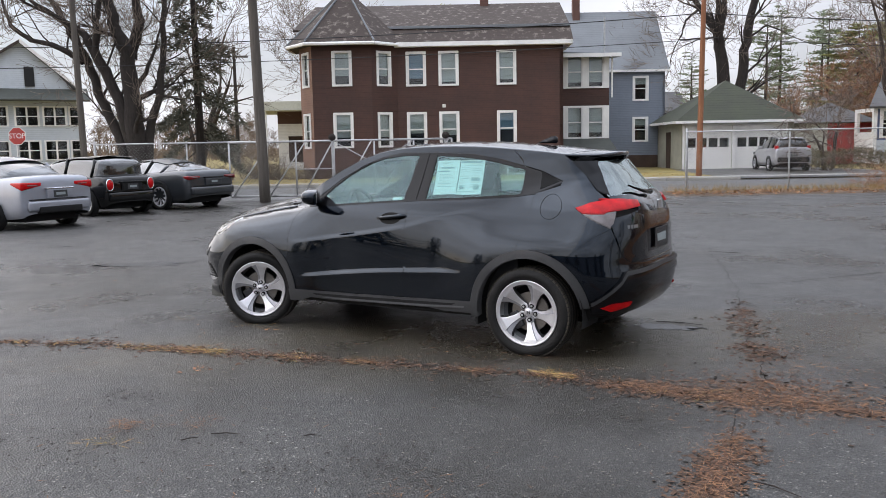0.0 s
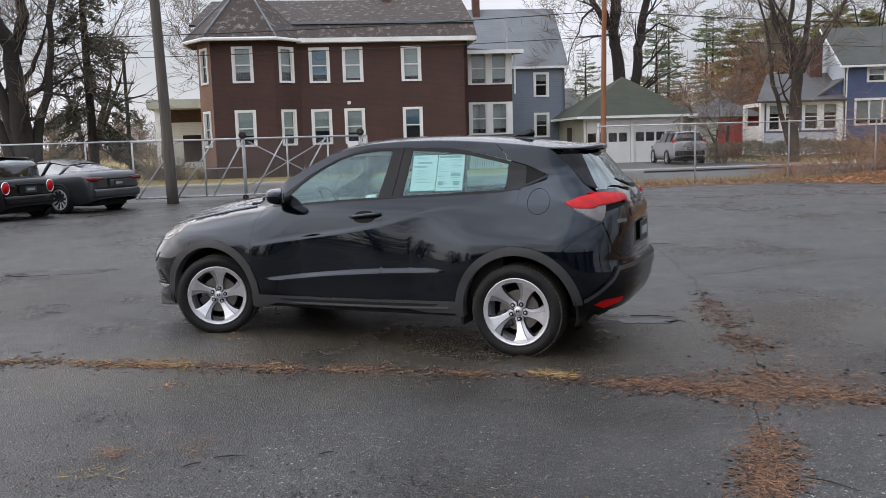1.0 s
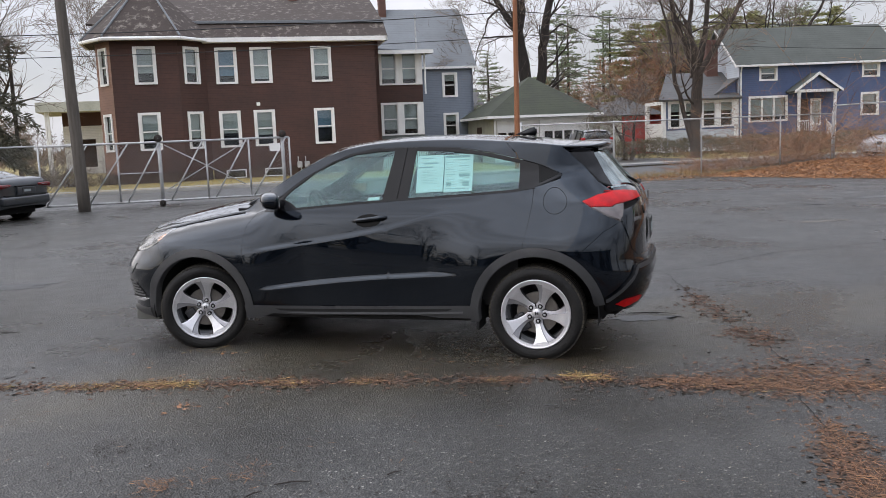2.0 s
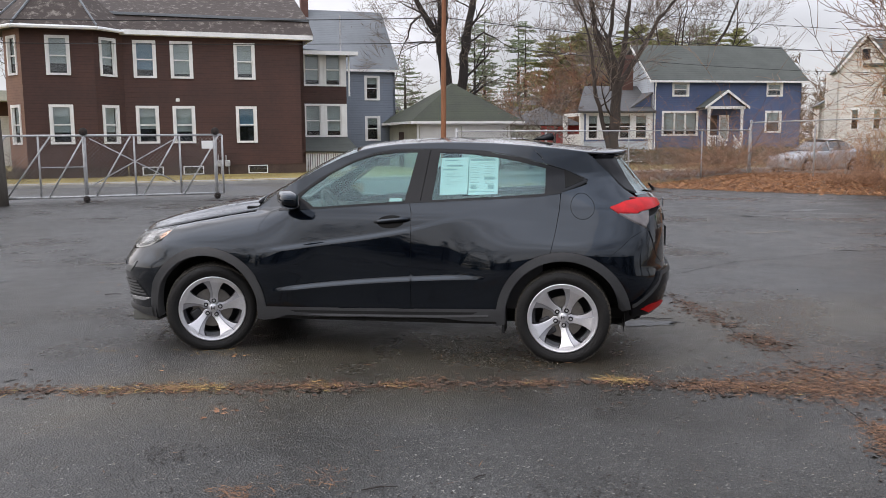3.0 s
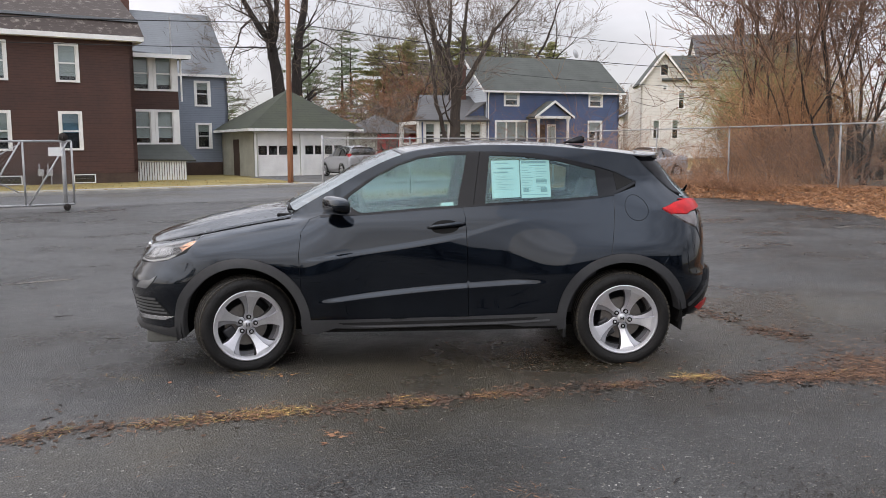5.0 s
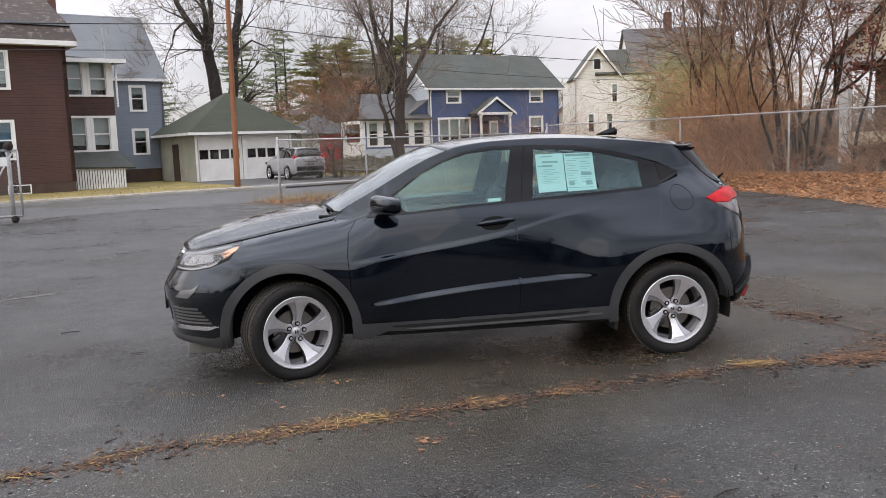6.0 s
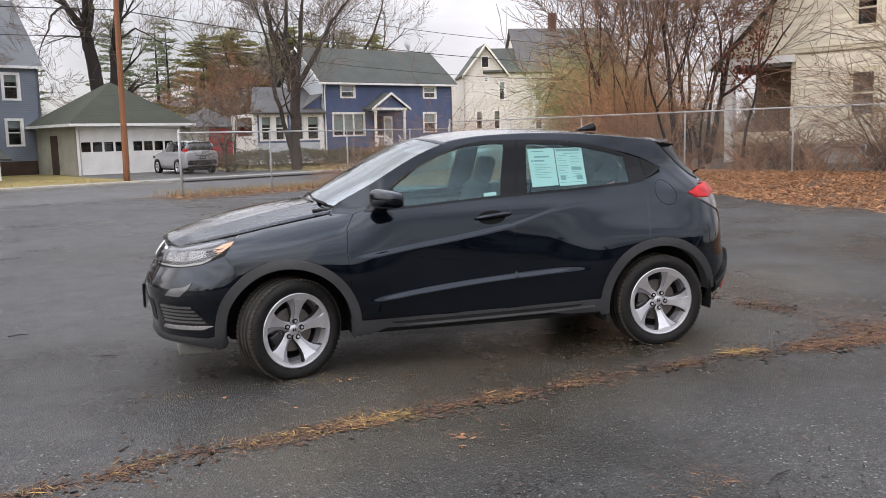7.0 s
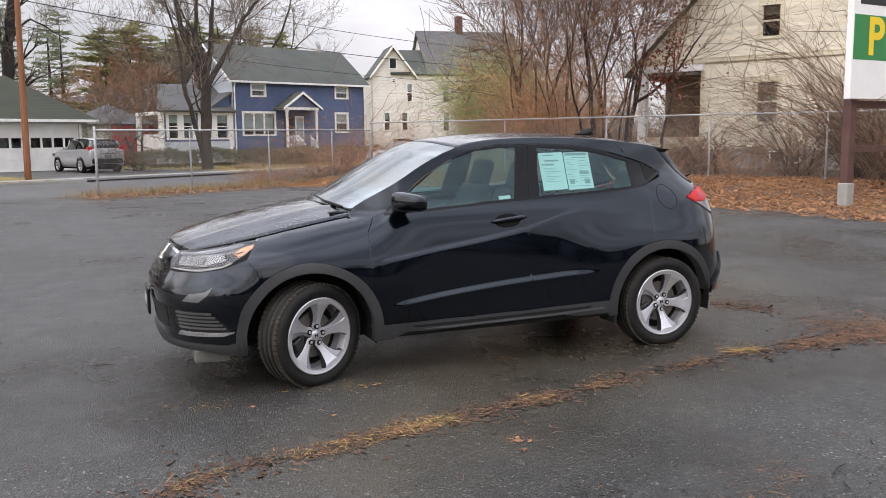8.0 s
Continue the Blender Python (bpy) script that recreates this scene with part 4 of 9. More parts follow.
    for x in (-0.75, 10.15):
        part("roof", slab(bmesh.new(), [(x, -0.45, 3.72), (4.7, -0.45, 9.1), (4.7, 9.4, 9.1), (x, 9.4, 3.72)], 0.16), M_ROOF_D, h)
    rk = bmesh.new()
    for x in (-0.75, 10.15):
        prism(rk, [(x, 3.5), (x, 3.74), (4.7, 9.14), (4.7, 8.85)], "Y", -0.51, -0.45)
    part("rake_board", rk, M_WHITE, h)
    return h


BAYS = ((0.6, 1.4), (2.5, 1.4), (4.2, 1.42), (5.78, 1.42), (7.28, 0.84))


def left_house():
    h = thing("house", site(-29.9, 42.5, 0.0, 31), "pale blue-grey two-storey house with rows of porch windows", "house")
    part("front_wall", wall_bm(8.2, 5.2, [(x + 0.05, x + w - 0.05, z, z + 1.15) for x, w in BAYS for z in (3.3, 1.2)], 0.18), M_LBLUE, h)
    for name, w, m in (("left_wall", 9.0, pose(0, 9, 0, 0, 0, -90)), ("right_wall", 9.0, pose(8.2, 0, 0, 0, 0, 90)), ("back_wall", 8.2, pose(8.2, 9, 0, 0, 0, 180))):
        part(name, wall_bm(w, 5.2, [], 0.18), M_LBLUE, h).matrix_local = m
    for x, w in BAYS:
        for z in (3.3, 1.2):
            window(h, pose(0, 0, 0), x, x + w, z - 0.05, z + 1.2, 0.08, blind=0, halves=2 if w > 1 else 1)
    part("skirt_roof", slab(bmesh.new(), [(-0.3, -0.9, 4.85), (8.5, -0.9, 4.85), (8.5, 0.3, 5.6), (-0.3, 0.3, 5.6)], 0.12), M_ROOF_D, h)
    part("gable", prism(bmesh.new(), [(0.2, 5.2), (8.0, 5.2), (5.2, 8.3), (4.4, 8.3)], "Y", 0.25, 0.4), M_LBLUE, h)
    part("attic_window", boxes((4.95, 5.5, 0.18, 0.24, 5.7, 6.9)), M_DARK, h)
    for x, c in ((-0.2, M_ROOF_B), (8.5, M_ROOF_G)):
        part("roof", slab(bmesh.new(), [(x, -0.1, 5.2), (4.8, -0.1, 8.5), (4.8, 9.3, 8.5), (x, 9.3, 5.2)], 0.14), c, h)
    part("rake_board", prism(bmesh.new(), [(8.5, 5.05), (8.5, 5.25), (4.8, 8.55), (4.8, 8.3)], "Y", -0.16, -0.1), M_WHITE, h)
    return h


def far_house(u, v, turn, width, depth, eave, ridge, wall_mat, roof_mat, label, chimney=None):
    """A plain gabled house far behind, its gable end towards the street."""
    h = thing("house", site(u, v, 0, turn), label, "house")
    win = [(width * 0.25, width * 0.25 + 0.9, 2.6, 4.0), (width * 0.62, width * 0.62 + 0.9, 2.6, 4.0)]
    box_walls(h, 0, width, 0, depth, eave, wall_mat, win, [], [])
    for a, b, c, d in win:
        window(h, pose(0, 0, 0), a, b, c, d, 0.1, blind=0.4)
    part("gable", prism(bmesh.new(), [(0, eave), (width, eave), (width / 2, ridge)], "Y", 0, 0.15), wall_mat, h)
    for x in (-0.3, width + 0.3):
        part("roof", slab(bmesh.new(), [(x, -0.35, eave - 0.2), (width / 2, -0.35, ridge + 0.1), (width / 2, depth + 0.3, ridge + 0.1), (x, depth + 0.3, eave - 0.2)], 0.14), roof_mat, h)
        part("rake_board", prism(bmesh.new(), [(x, eave - 0.42), (x, eave - 0.2), (width / 2, ridge + 0.1), (width / 2, ridge - 0.15)], "Y", -0.42, -0.35), M_WHITE, h)
    if chimney:
        part("chimney", boxes((chimney - 0.4, chimney + 0.4, 1.5, 2.3, eave, ridge + 1.2)), M_BRICK, h)


far_house(30.4, 62, -8, 3.4, 5, 3.6, 5.1, M_CREAM, M_ROOF_W, "small cream house glimpsed behind the garage")
far_house(24.0, 78, 90, 7.0, 8.0, 4.6, 6.6, M_BRICK, M_ROOF_W, "low brick house with a chimney, far behind the garage", 3.4)
brown_house()
grey_house()
garage()
blue_house()
white_house()
cream_house()
left_house()


# ---- fences, gate, poles and wires ----
def chain_link(width, height, z0=0.04, pitch=0.075, r=0.0022):
    """Diagonal wires both ways, clipped to the panel."""
    vs, fs = [], []
    for sgn in (1, -1):
        c = -height
        while c < width:
            # x = c + s, z = s (or mirrored)
            s0, s1 = max(0.0, -c), min(height, width - c)
            if s1 - s0 > 0.02:
                p, q = [(c + s if sgn > 0 else width - c - s, s + z0) for s in (s0, s1)]
                b = len(vs)
                for x, z in (p, q):
                    for k in range(3):
                        a = 2 * math.pi * k / 3
                        vs.append((x + r * math.cos(a) * 1.0, 0.003 * sgn + r * math.sin(a), z - sgn * r * math.cos(a)))
                for k in range(3):
                    fs.append((b + k, b + (k + 1) % 3, b + 3 + (k + 1) % 3, b + 3 + k))
            c += pitch * 1.414
    return vs, fs


def fence_run(u0, v0, turn, width, posts, height, label, z=0.0, post_z=None, tops=None):
    f = thing("fence", site(u0, v0, z, turn), label, "fence")
    vs, fs = chain_link(width, height - 0.06, r=0.0018 if width < 20 else 0.0013)
    link("wire_mesh", mesh_of("wire_mesh", vs, fs, M_WIRE), f.matrix_world, kind="stuff", parent=f)
    part("top_rail", bar((0, 0, height), (width, 0, height), 0.021), M_STEEL, f, smooth=True)
    for k, x in enumerate(posts):
        end = k in (0, len(posts) - 1)
        r = 0.038 if end else 0.025
        p = part("post", tube(bmesh.new(), [(x, 0.03, -0.4), (x, 0.03, height + (0.07 if end else 0.02)), (x, 0.03, height + (0.10 if end else 0.035))], [r, r, r * 0.35], 10), M_STEEL, f, smooth=True)
        part("post_cap", lathe(bmesh.new(), [(r + 0.004, height - 0.03), (r + 0.006, height + 0.01), (r * 0.5, height + 0.05)], 10, "Z"), M_STEEL, p, smooth=True).matrix_local = pose(x, 0.03, 0.0)
    return f


fence_run(7.27, 17.8, 0, 11.0, [0, 3.05, 6.1, 9.0, 11.0], 1.84, "galvanised chain-link fence along the street side of the lot")
fence_run(18.25, 17.8, -90, 34.0, [0.02, 3.0, 6.0, 9.7, 12.9, 16.0, 19.1, 22.2, 24.8, 28, 31, 34], 1.82, "galvanised chain-link fence on the leaf-covered bank", z=0.28)
fence_run(-10.6, 18.35, 0, 5.2, [0, 2.8, 5.2], 1.80, "chain-link fence beside the sliding gate")


def gate():
    g = thing("sliding_gate", site(-6.4, 18.0), "galvanised pipe sliding gate with diagonal braces and wire mesh", "gate")
    w = 6.68
    vs, fs = chain_link(w, 1.6, 0.17)
    link("wire_mesh", mesh_of("wire_mesh", vs, fs, M_WIRE), g.matrix_world, kind="stuff", parent=g)
    part("top_rail", bar((0, -0.04, 1.78), (w, -0.04, 1.78), 0.030), M_STEEL, g, smooth=True)
    part("bottom_rail", bar((0, -0.04, 0.16), (w, -0.04, 0.16), 0.030), M_STEEL, g, smooth=True)
    for x in (0.0, 1.0, 2.0, 4.36, 5.54, w):
        part("upright", bar((x, -0.04, 0.16), (x, -0.04, 1.78), 0.026), M_STEEL, g, smooth=True)
    for a, b in ((0.1, 1.25), (1.2, 2.3), (2.2, 3.12), (3.35, 4.28), (4.55, 5.48), (5.62, 6.58)):
        part("brace", bar((a, -0.075, 0.18), (b, -0.075, 1.76), 0.021), M_STEEL, g, smooth=True)
    for p, q in (((3.25, -0.015, 1.70), (5.4, -0.015, 0.5)), ((3.25, -0.015, 0.45), (5.5, -0.015, 1.72)), ((2.0, -0.015, 0.95), (3.1, -0.015, 0.95))):
        part("tie_rod", bar(p, q, 0.014), M_STEEL, g, smooth=True)
    part("notice", boxes((6.12, 6.42, -0.10, -0.092, 1.40, 1.62)), M_SIGN_W, g)
    for x, nm in ((3.10, "guide_post"), (6.50, "guide_post")):
        p = part(nm, tube(bmesh.new(), [(x, 0.12, 0), (x, 0.12, 1.82)], 0.05, 12), M_STEEL, g, smooth=True)
        part("roller_housing", lathe(bmesh.new(), [(0.02, -0.10), (0.10, -0.09), (0.11, 0.0), (0.10, 0.09), (0.02, 0.10)], 16), M_BARK2, p, smooth=True).matrix_local = pose(x, 0.0, 1.88)
        part("roller", lathe(bmesh.new(), [(0.02, -0.05), (0.085, -0.05), (0.09, 0), (0.085, 0.05), (0.02, 0.05)], 16), M_BARK2, p, smooth=True).matrix_local = pose(x, -0.04, 0.09)
    return g


gate()


def utility_pole(u, v, h, r, lean, material, label, arms=()):
    p = thing("utility_pole", site(u, v), label, "utility pole")
    n = 10
    pts = [(lean[0] * k / n * h, lean[1] * k / n * h, -0.3 + (h + 0.3) * k / n) for k in range(n + 1)]
    part("pole", tube(bmesh.new(), pts, [r * (1 - 0.32 * k / n) for k in range(n + 1)], 14), material, p, smooth=True)
    for z, w, turn in arms:
        a = part("crossarm", boxes((-w / 2, w / 2, -0.05, 0.05, z - 0.06, z + 0.06)), M_POLE, p)
        a.matrix_local = pose(lean[0] * z, lean[1] * z, 0, 0, 0, turn)
        for k in (-0.45, -0.2, 0.2, 0.45):
            part("insulator", lathe(bmesh.new(), [(0.01, z + 0.06), (0.05, z + 0.08), (0.05, z + 0.16), (0.01, z + 0.2)], 8, "Z"), M_STEEL, a).matrix_local = pose(k * w, 0, 0)
    return p


utility_pole(-5.28, 17.55, 9.5, 0.165, (-0.022, 0.0), M_POLE, "weathered grey wooden utility pole beside the gate")
utility_pole(11.15, 29.7, 11.0, 0.132, (0.012, 0.0), M_POLE_O, "orange-brown creosoted wooden utility pole across the street", [(10.2, 2.4, 0)])
utility_pole(-14.6, 27.0, 11.0, 0.14, (-0.012, 0), M_POLE, "thin wooden utility pole beside the old bare trees", [])
utility_pole(-15.2, 55, 9.0, 0.15, (0, 0), M_BARK2, "distant dark utility pole with a crossarm", [(8.3, 2.0, 20), (6.2, 1.2, 20)])


def wire(p, q, sag, r, label):
    r *= 1.5
    bm = bmesh.new()
    P0, P1 = Vector(p), Vector(q)
    tube(bm, [P0.lerp(P1, k / 24) - Vector((0, 0, sag * 4 * (k / 24) * (1 - k / 24))) for k in range(25)], r, 5)
    ob = part("power_line", bm, M_CABLE, None, smooth=True)
    ob.matrix_world = SITE
    tagged(ob, label, "cable", "overhead lines")


wire((-45, 28.5, 6.9), (11.25, 29.7, 7.0), 0.9, 0.013, "sagging black overhead cable along the street")
wire((11.25, 29.7, 7.0), (62, 30.0, 7.3), 1.0, 0.013, "sagging black overhead cable along the street")
wire((-45, 29.5, 9.6), (11.3, 29.7, 10.2), 0.9, 0.012, "thin black overhead cable along the street")
wire((11.3, 29.7, 8.3), (62, 30.0, 8.8), 1.2, 0.010, "thin black overhead cable along the street")
wire((11.3, 29.7, 6.0), (62, 29.6, 6.3), 1.1, 0.009, "thin black overhead cable along the street")
wire((-45, 25.5, 5.4), (11.2, 29.7, 5.9), 0.6, 0.010, "thin black overhead cable along the street")


def stop_sign():
    s = thing("stop_sign", site(-18.3, 29.0, 0.15), "red octagonal stop sign on a steel post", "road sign")
    part("post", boxes((-0.03, 0.03, 0.02, 0.06, -0.3, 2.5)), M_STEEL, s)
    def octo(r, y0, y1):
        return prism(bmesh.new(), [(r * math.cos(math.pi / 8 + k * math.pi / 4), 2.18 + r * math.sin(math.pi / 8 + k * math.pi / 4)) for k in range(8)], "Y", y0, y1)
    part("rim", octo(0.40, 0.0, 0.012), M_SIGN_W, s)
    part("face", octo(0.375, -0.006, 0.0), M_RED, s)
    cu = bpy.data.curves.new("stop_letters", "FONT")
    cu.body, cu.size, cu.align_x, cu.align_y, cu.extrude = "STOP", 0.30, "CENTER", "CENTER", 0.002
    t = new("letters", cu)
    t.data.materials.append(M_SIGN_W)
    t.parent = s
    t.matrix_local = pose(0, -0.010, 2.18, 90, 0, 0)


stop_sign()


def lot_sign():
    s = thing("lot_sign", site(13.35, 0.3, 0, -22), "large white, green and yellow sign board on maroon posts", "sign")
    for x in (0.18, 2.9):
        p = part("post", boxes((x - 0.09, x + 0.09, -0.09, 0.09, 0.5, 6.2), bevel=0.01), M_SIGNPOST, s)
        part("footing", boxes((x - 0.115, x + 0.115, -0.115, 0.115, -0.1, 0.54), bevel=0.025), M_CONC, p)
    part("crossbeam", boxes((0.27, 2.81, -0.06, 0.06, 1.16, 1.30)), M_SIGNPOST, s)
    part("crossbeam", boxes((0.27, 2.81, -0.06, 0.06, 2.05, 2.20)), M_SIGNPOST, s)
    b = part("board", boxes((-0.19, 3.2, -0.24, -0.10, 2.22, 6.4), bevel=0.012), M_SIGN_W, s)
    part("green_field", boxes((-0.16, 3.1, -0.245, -0.241, 2.99, 3.86)), M_SIGN_G, b)
    part("black_field", boxes((0.00, 3.1, -0.245, -0.241, 4.06, 4.8)), M_BLACK, b)
    cu = bpy.data.curves.new("sign_letter", "FONT")
    cu.body, cu.size, cu.extrude, cu.offset = "P", 1.02, 0.003, 0.028
    t = new("letter", cu)
    t.data.materials.append(M_SIGN_Y)
    t.parent = b
    t.matrix_local = pose(0.27, -0.25, 3.11, 90, 0, 0)


lot_sign()

# ---- trees and shrubs ----
class Twigs:
    """Gathers tapered tubes into one mesh."""
    def __init__(self):
        self.v, self.f = [], []

    def tube(self, pts, radii, sides):
        d0 = (pts[-1] - pts[0]).normalized()
        ref = d0.orthogonal().normalized()
        side = d0.cross(ref)
        b = len(self.v)
        cs = [(math.cos(2 * math.pi * k / sides), math.sin(2 * math.pi * k / sides)) for k in range(sides)]
        for p, r in zip(pts, radii):
            for c, s in cs:
                self.v.append((p.x + r * (c * ref.x + s * side.x), p.y + r * (c * ref.y + s * side.y), p.z + r * (c * ref.z + s * side.z)))
        for i in range(len(pts) - 1):
            for k in range(sides):
                j = (k + 1) % sides
                self.f.append((b + i * sides + k, b + i * sides + j, b + (i + 1) * sides + j, b + (i + 1) * sides + k))

    def blade(self, p, d, n, l, w):
        b = len(self.v)
        s = d.cross(n).normalized() * w
        q, e = p + d * (l * 0.45), p + d * l
        self.v += [tuple(p), tuple(q + s), tuple(e), tuple(q - s)]
        self.f += [(b, b + 1, b + 2, b + 3)]


def rvec(rng):
    while True:
        v = Vector((rng.uniform(-1, 1), rng.uniform(-1, 1), rng.uniform(-1, 1)))
        if 0.05 < v.length < 1:
            return v.normalized()


def branch(rng, wood, fine, p, d, length, r, depth, up, wild, twig_r, kids, ends=None, thin=0.009):
    n = max(3, int(length / 0.45)) if depth > 1 else 3
    n = min(n, 9)
    pts, radii = [p.copy()], [r]
    step = length / n
    for k in range(n):
        d = (d + rvec(rng) * wild + Vector((0, 0, up))).normalized()
        p = p + d * step
        pts.append(p.copy())
        radii.append(max(r * (1 - 0.62 * (k + 1) / n), thin))
    tgt = wood if r > twig_r else fine
    tgt.tube(pts, radii, 9 if r > 0.12 else 6 if r > 0.05 else 4 if r > 0.015 else 3)
    if depth <= 0:
        if ends is not None:
            ends.append((pts[-1], d))
        return
    for k in range(kids[min(depth, len(kids) - 1)]):
        t = rng.uniform(0.30, 1.0) if k else 1.0
        i = min(n, max(1, int(round(t * n))))
        spread = rng.uniform(0.35, 0.95) if k else rng.uniform(0.1, 0.4)
        nd = (d * math.cos(spread) + (rvec(rng).cross(d)).normalized() * math.sin(spread)).normalized()
        branch(rng, wood, fine, pts[i], nd, length * rng.uniform(0.52, 0.80), max(radii[i] * rng.uniform(0.5, 0.78), thin), depth - 1, up, wild * 1.12, twig_r, kids, ends, thin)


def bare_tree(u, v, z, seed, stems, label, kids=(2, 5, 5, 4, 3, 3), depth=5, up=0.04, wild=0.16, bark=None, twig=None, leaves=None, group="bare trees"):
    """stems: (length, radius, lean u, lean v)."""
    rng = random.Random(seed)
    wood, fine, ends = Twigs(), Twigs(), []
    for ln, r, lu, lv in stems:
        branch(rng, wood, fine, Vector((lu * 0.35, lv * 0.35, -0.2)), Vector((lu, lv, 1)).normalized(), ln, r, depth, up, wild, 0.028, kids, ends)
    t = thing("tree", site(u, v, z), label, "tree", group)
    link("trunk", mesh_of("trunk", wood.v, wood.f, bark or M_BARK, True), t.matrix_world, parent=t)
    link("crown", mesh_of("crown", fine.v, fine.f, twig or M_TWIG_G), t.matrix_world, parent=t, kind="stuff")
    if leaves:
        lf = Twigs()
        for p, d in ends:
            for _ in range(leaves[1]):
                lf.blade(p + rvec(rng) * 0.28, rvec(rng), rvec(rng), rng.uniform(0.07, 0.15), rng.uniform(0.02, 0.045))
        link("leaves", mesh_of("leaves", lf.v, lf.f, leaves[0]), t.matrix_world, parent=t, kind="stuff")
    return t


def guided_tree(u, v, z, seed, limbs, label, bark=None, twig=None, every=3, reach=2.6, group="bare trees"):
    """Thick limbs along given lines of (side, height), which send out twiggy branches. limbs: (line, first radius, last radius)."""
    rng = random.Random(seed)
    wood, fine = Twigs(), Twigs()
    for line, r0, r1 in limbs:
        pts, rad = [], []
        bend = rng.uniform(-0.35, 0.35)
        n = (len(line) - 1) * 4
        for k in range(n + 1):
            f = k / 4
            i = min(int(f), len(line) - 2)
            g = f - i
            g = g * g * (3 - 2 * g) * 0.5 + g * 0.5
            x, h = line[i][0] * (1 - g) + line[i + 1][0] * g, line[i][1] * (1 - g) + line[i + 1][1] * g
            pts.append(Vector((x + rng.gauss(0, 0.035), bend * max(0, h - 1.5) * 0.4 + rng.gauss(0, 0.03), h)))
            rad.append((r0 + (r1 - r0) * k / n) * rng.uniform(0.93, 1.07))
        wood.tube(pts, rad, 10)
        d = (pts[-1] - pts[-2]).normalized()
        branch(rng, wood, fine, pts[-1], d, reach * 1.1, r1 * 0.9, 4, 0.05, 0.2, 0.028, (2, 5, 5, 4, 3))
        for k in range(5, n, every):
            d = (pts[k] - pts[k - 1]).normalized()
            o = (rvec(rng) + d * 0.5 + Vector((0, 0, 0.3))).normalized()
            branch(rng, wood, fine, pts[k], o, reach * rng.uniform(0.6, 1.1), rad[k] * rng.uniform(0.22, 0.4), 3, 0.05, 0.2, 0.028, (2, 5, 5, 4))
    t = thing("tree", site(u, v, z), label, "tree", group)
    link("trunk", mesh_of("trunk", wood.v, wood.f, bark or M_BARK2, True), t.matrix_world, parent=t)
    link("crown", mesh_of("crown", fine.v, fine.f, twig or M_TWIG_G), t.matrix_world, parent=t, kind="stuff")
    return t


def conifer_mesh(seed, h, width, droop, density, bare=0.12, gap=0.026, flat=False, taper=0.75):
    """Whorls of needle-covered boughs about a straight stem; gives (stem, foliage)."""
    rng = random.Random(seed)
    stem, fol = Twigs(), Twigs()
    stem.tube([Vector((0, 0, -0.3)), Vector((0, 0, h * 0.5)), Vector((0, 0, h))], [h * 0.016, h * 0.010, 0.01], 8)
    z = h * bare
    while z < h * 0.99:
        t = (z - h * bare) / (h * (1 - bare))
        reach = width * (1 - t) ** taper * rng.uniform(0.55, 1.1) + 0.15
        for k in range(rng.randint(3, 5) if flat else rng.randint(4, 6)):
            a = rng.uniform(0, 2 * math.pi)
            ln = reach * rng.uniform(0.5, 1.1)
            d = Vector((math.cos(a), math.sin(a), rng.uniform(-0.1, 0.25) - droop * (1 - t)))
            base = Vector((0, 0, z + h * gap * rng.uniform(-0.7, 0.7)))
            pts = [base + d * ln * s + Vector((0, 0, -droop * 0.6 * ln * s * s)) for s in (0, 0.5, 1)]
            stem.tube(pts, [0.035 * (1 - t) + 0.012, 0.018, 0.005], 3)
            for _ in range(max(3, int(ln * density))):
                s = rng.uniform(0.18, 1.0) ** 0.8
                p = base + d * ln * s + Vector((0, 0, -droop * 0.6 * ln * s * s))
                out = (d + rvec(rng) * 0.9 + Vector((0, 0, -droop * 0.5 + 0.12))).normalized()
                if flat:
                    q = rvec(rng)
                    p = p + Vector((q.x * 0.34, q.y * 0.34, q.z * 0.07))
                    out = Vector((out.x, out.y, out.z * 0.25 + 0.10)).normalized()
                    fol.blade(p, out, rvec(rng), rng.uniform(0.18, 0.46), rng.uniform(0.025, 0.06))
                else:
                    fol.blade(p + rvec(rng) * 0.14, out, rvec(rng), rng.uniform(0.14, 0.36), rng.uniform(0.018, 0.05))
        z += h * gap * rng.uniform(0.7, 1.5)
    return stem, fol


def conifer(u, v, z, meshes, scale, turn, label, group="conifers"):
    t = thing("conifer", site(u, v, z, turn) @ Matrix.Diagonal((scale[0], scale[0], scale[1], 1)), label, "tree", group)
    link("trunk", meshes[0], t.matrix_world, parent=t)
    link("crown", meshes[1], t.matrix_world, parent=t, kind="stuff")
    return t


def conifer_kind(seed, h, w, droop, density, bare, foliage, gap=0.026, flat=True, taper=0.75):
    s, f = conifer_mesh(seed, h, w, droop, density, bare, gap, flat, taper)
    return mesh_of("stem", s.v, s.f, M_BARK2), mesh_of("foliage", f.v, f.f, foliage)


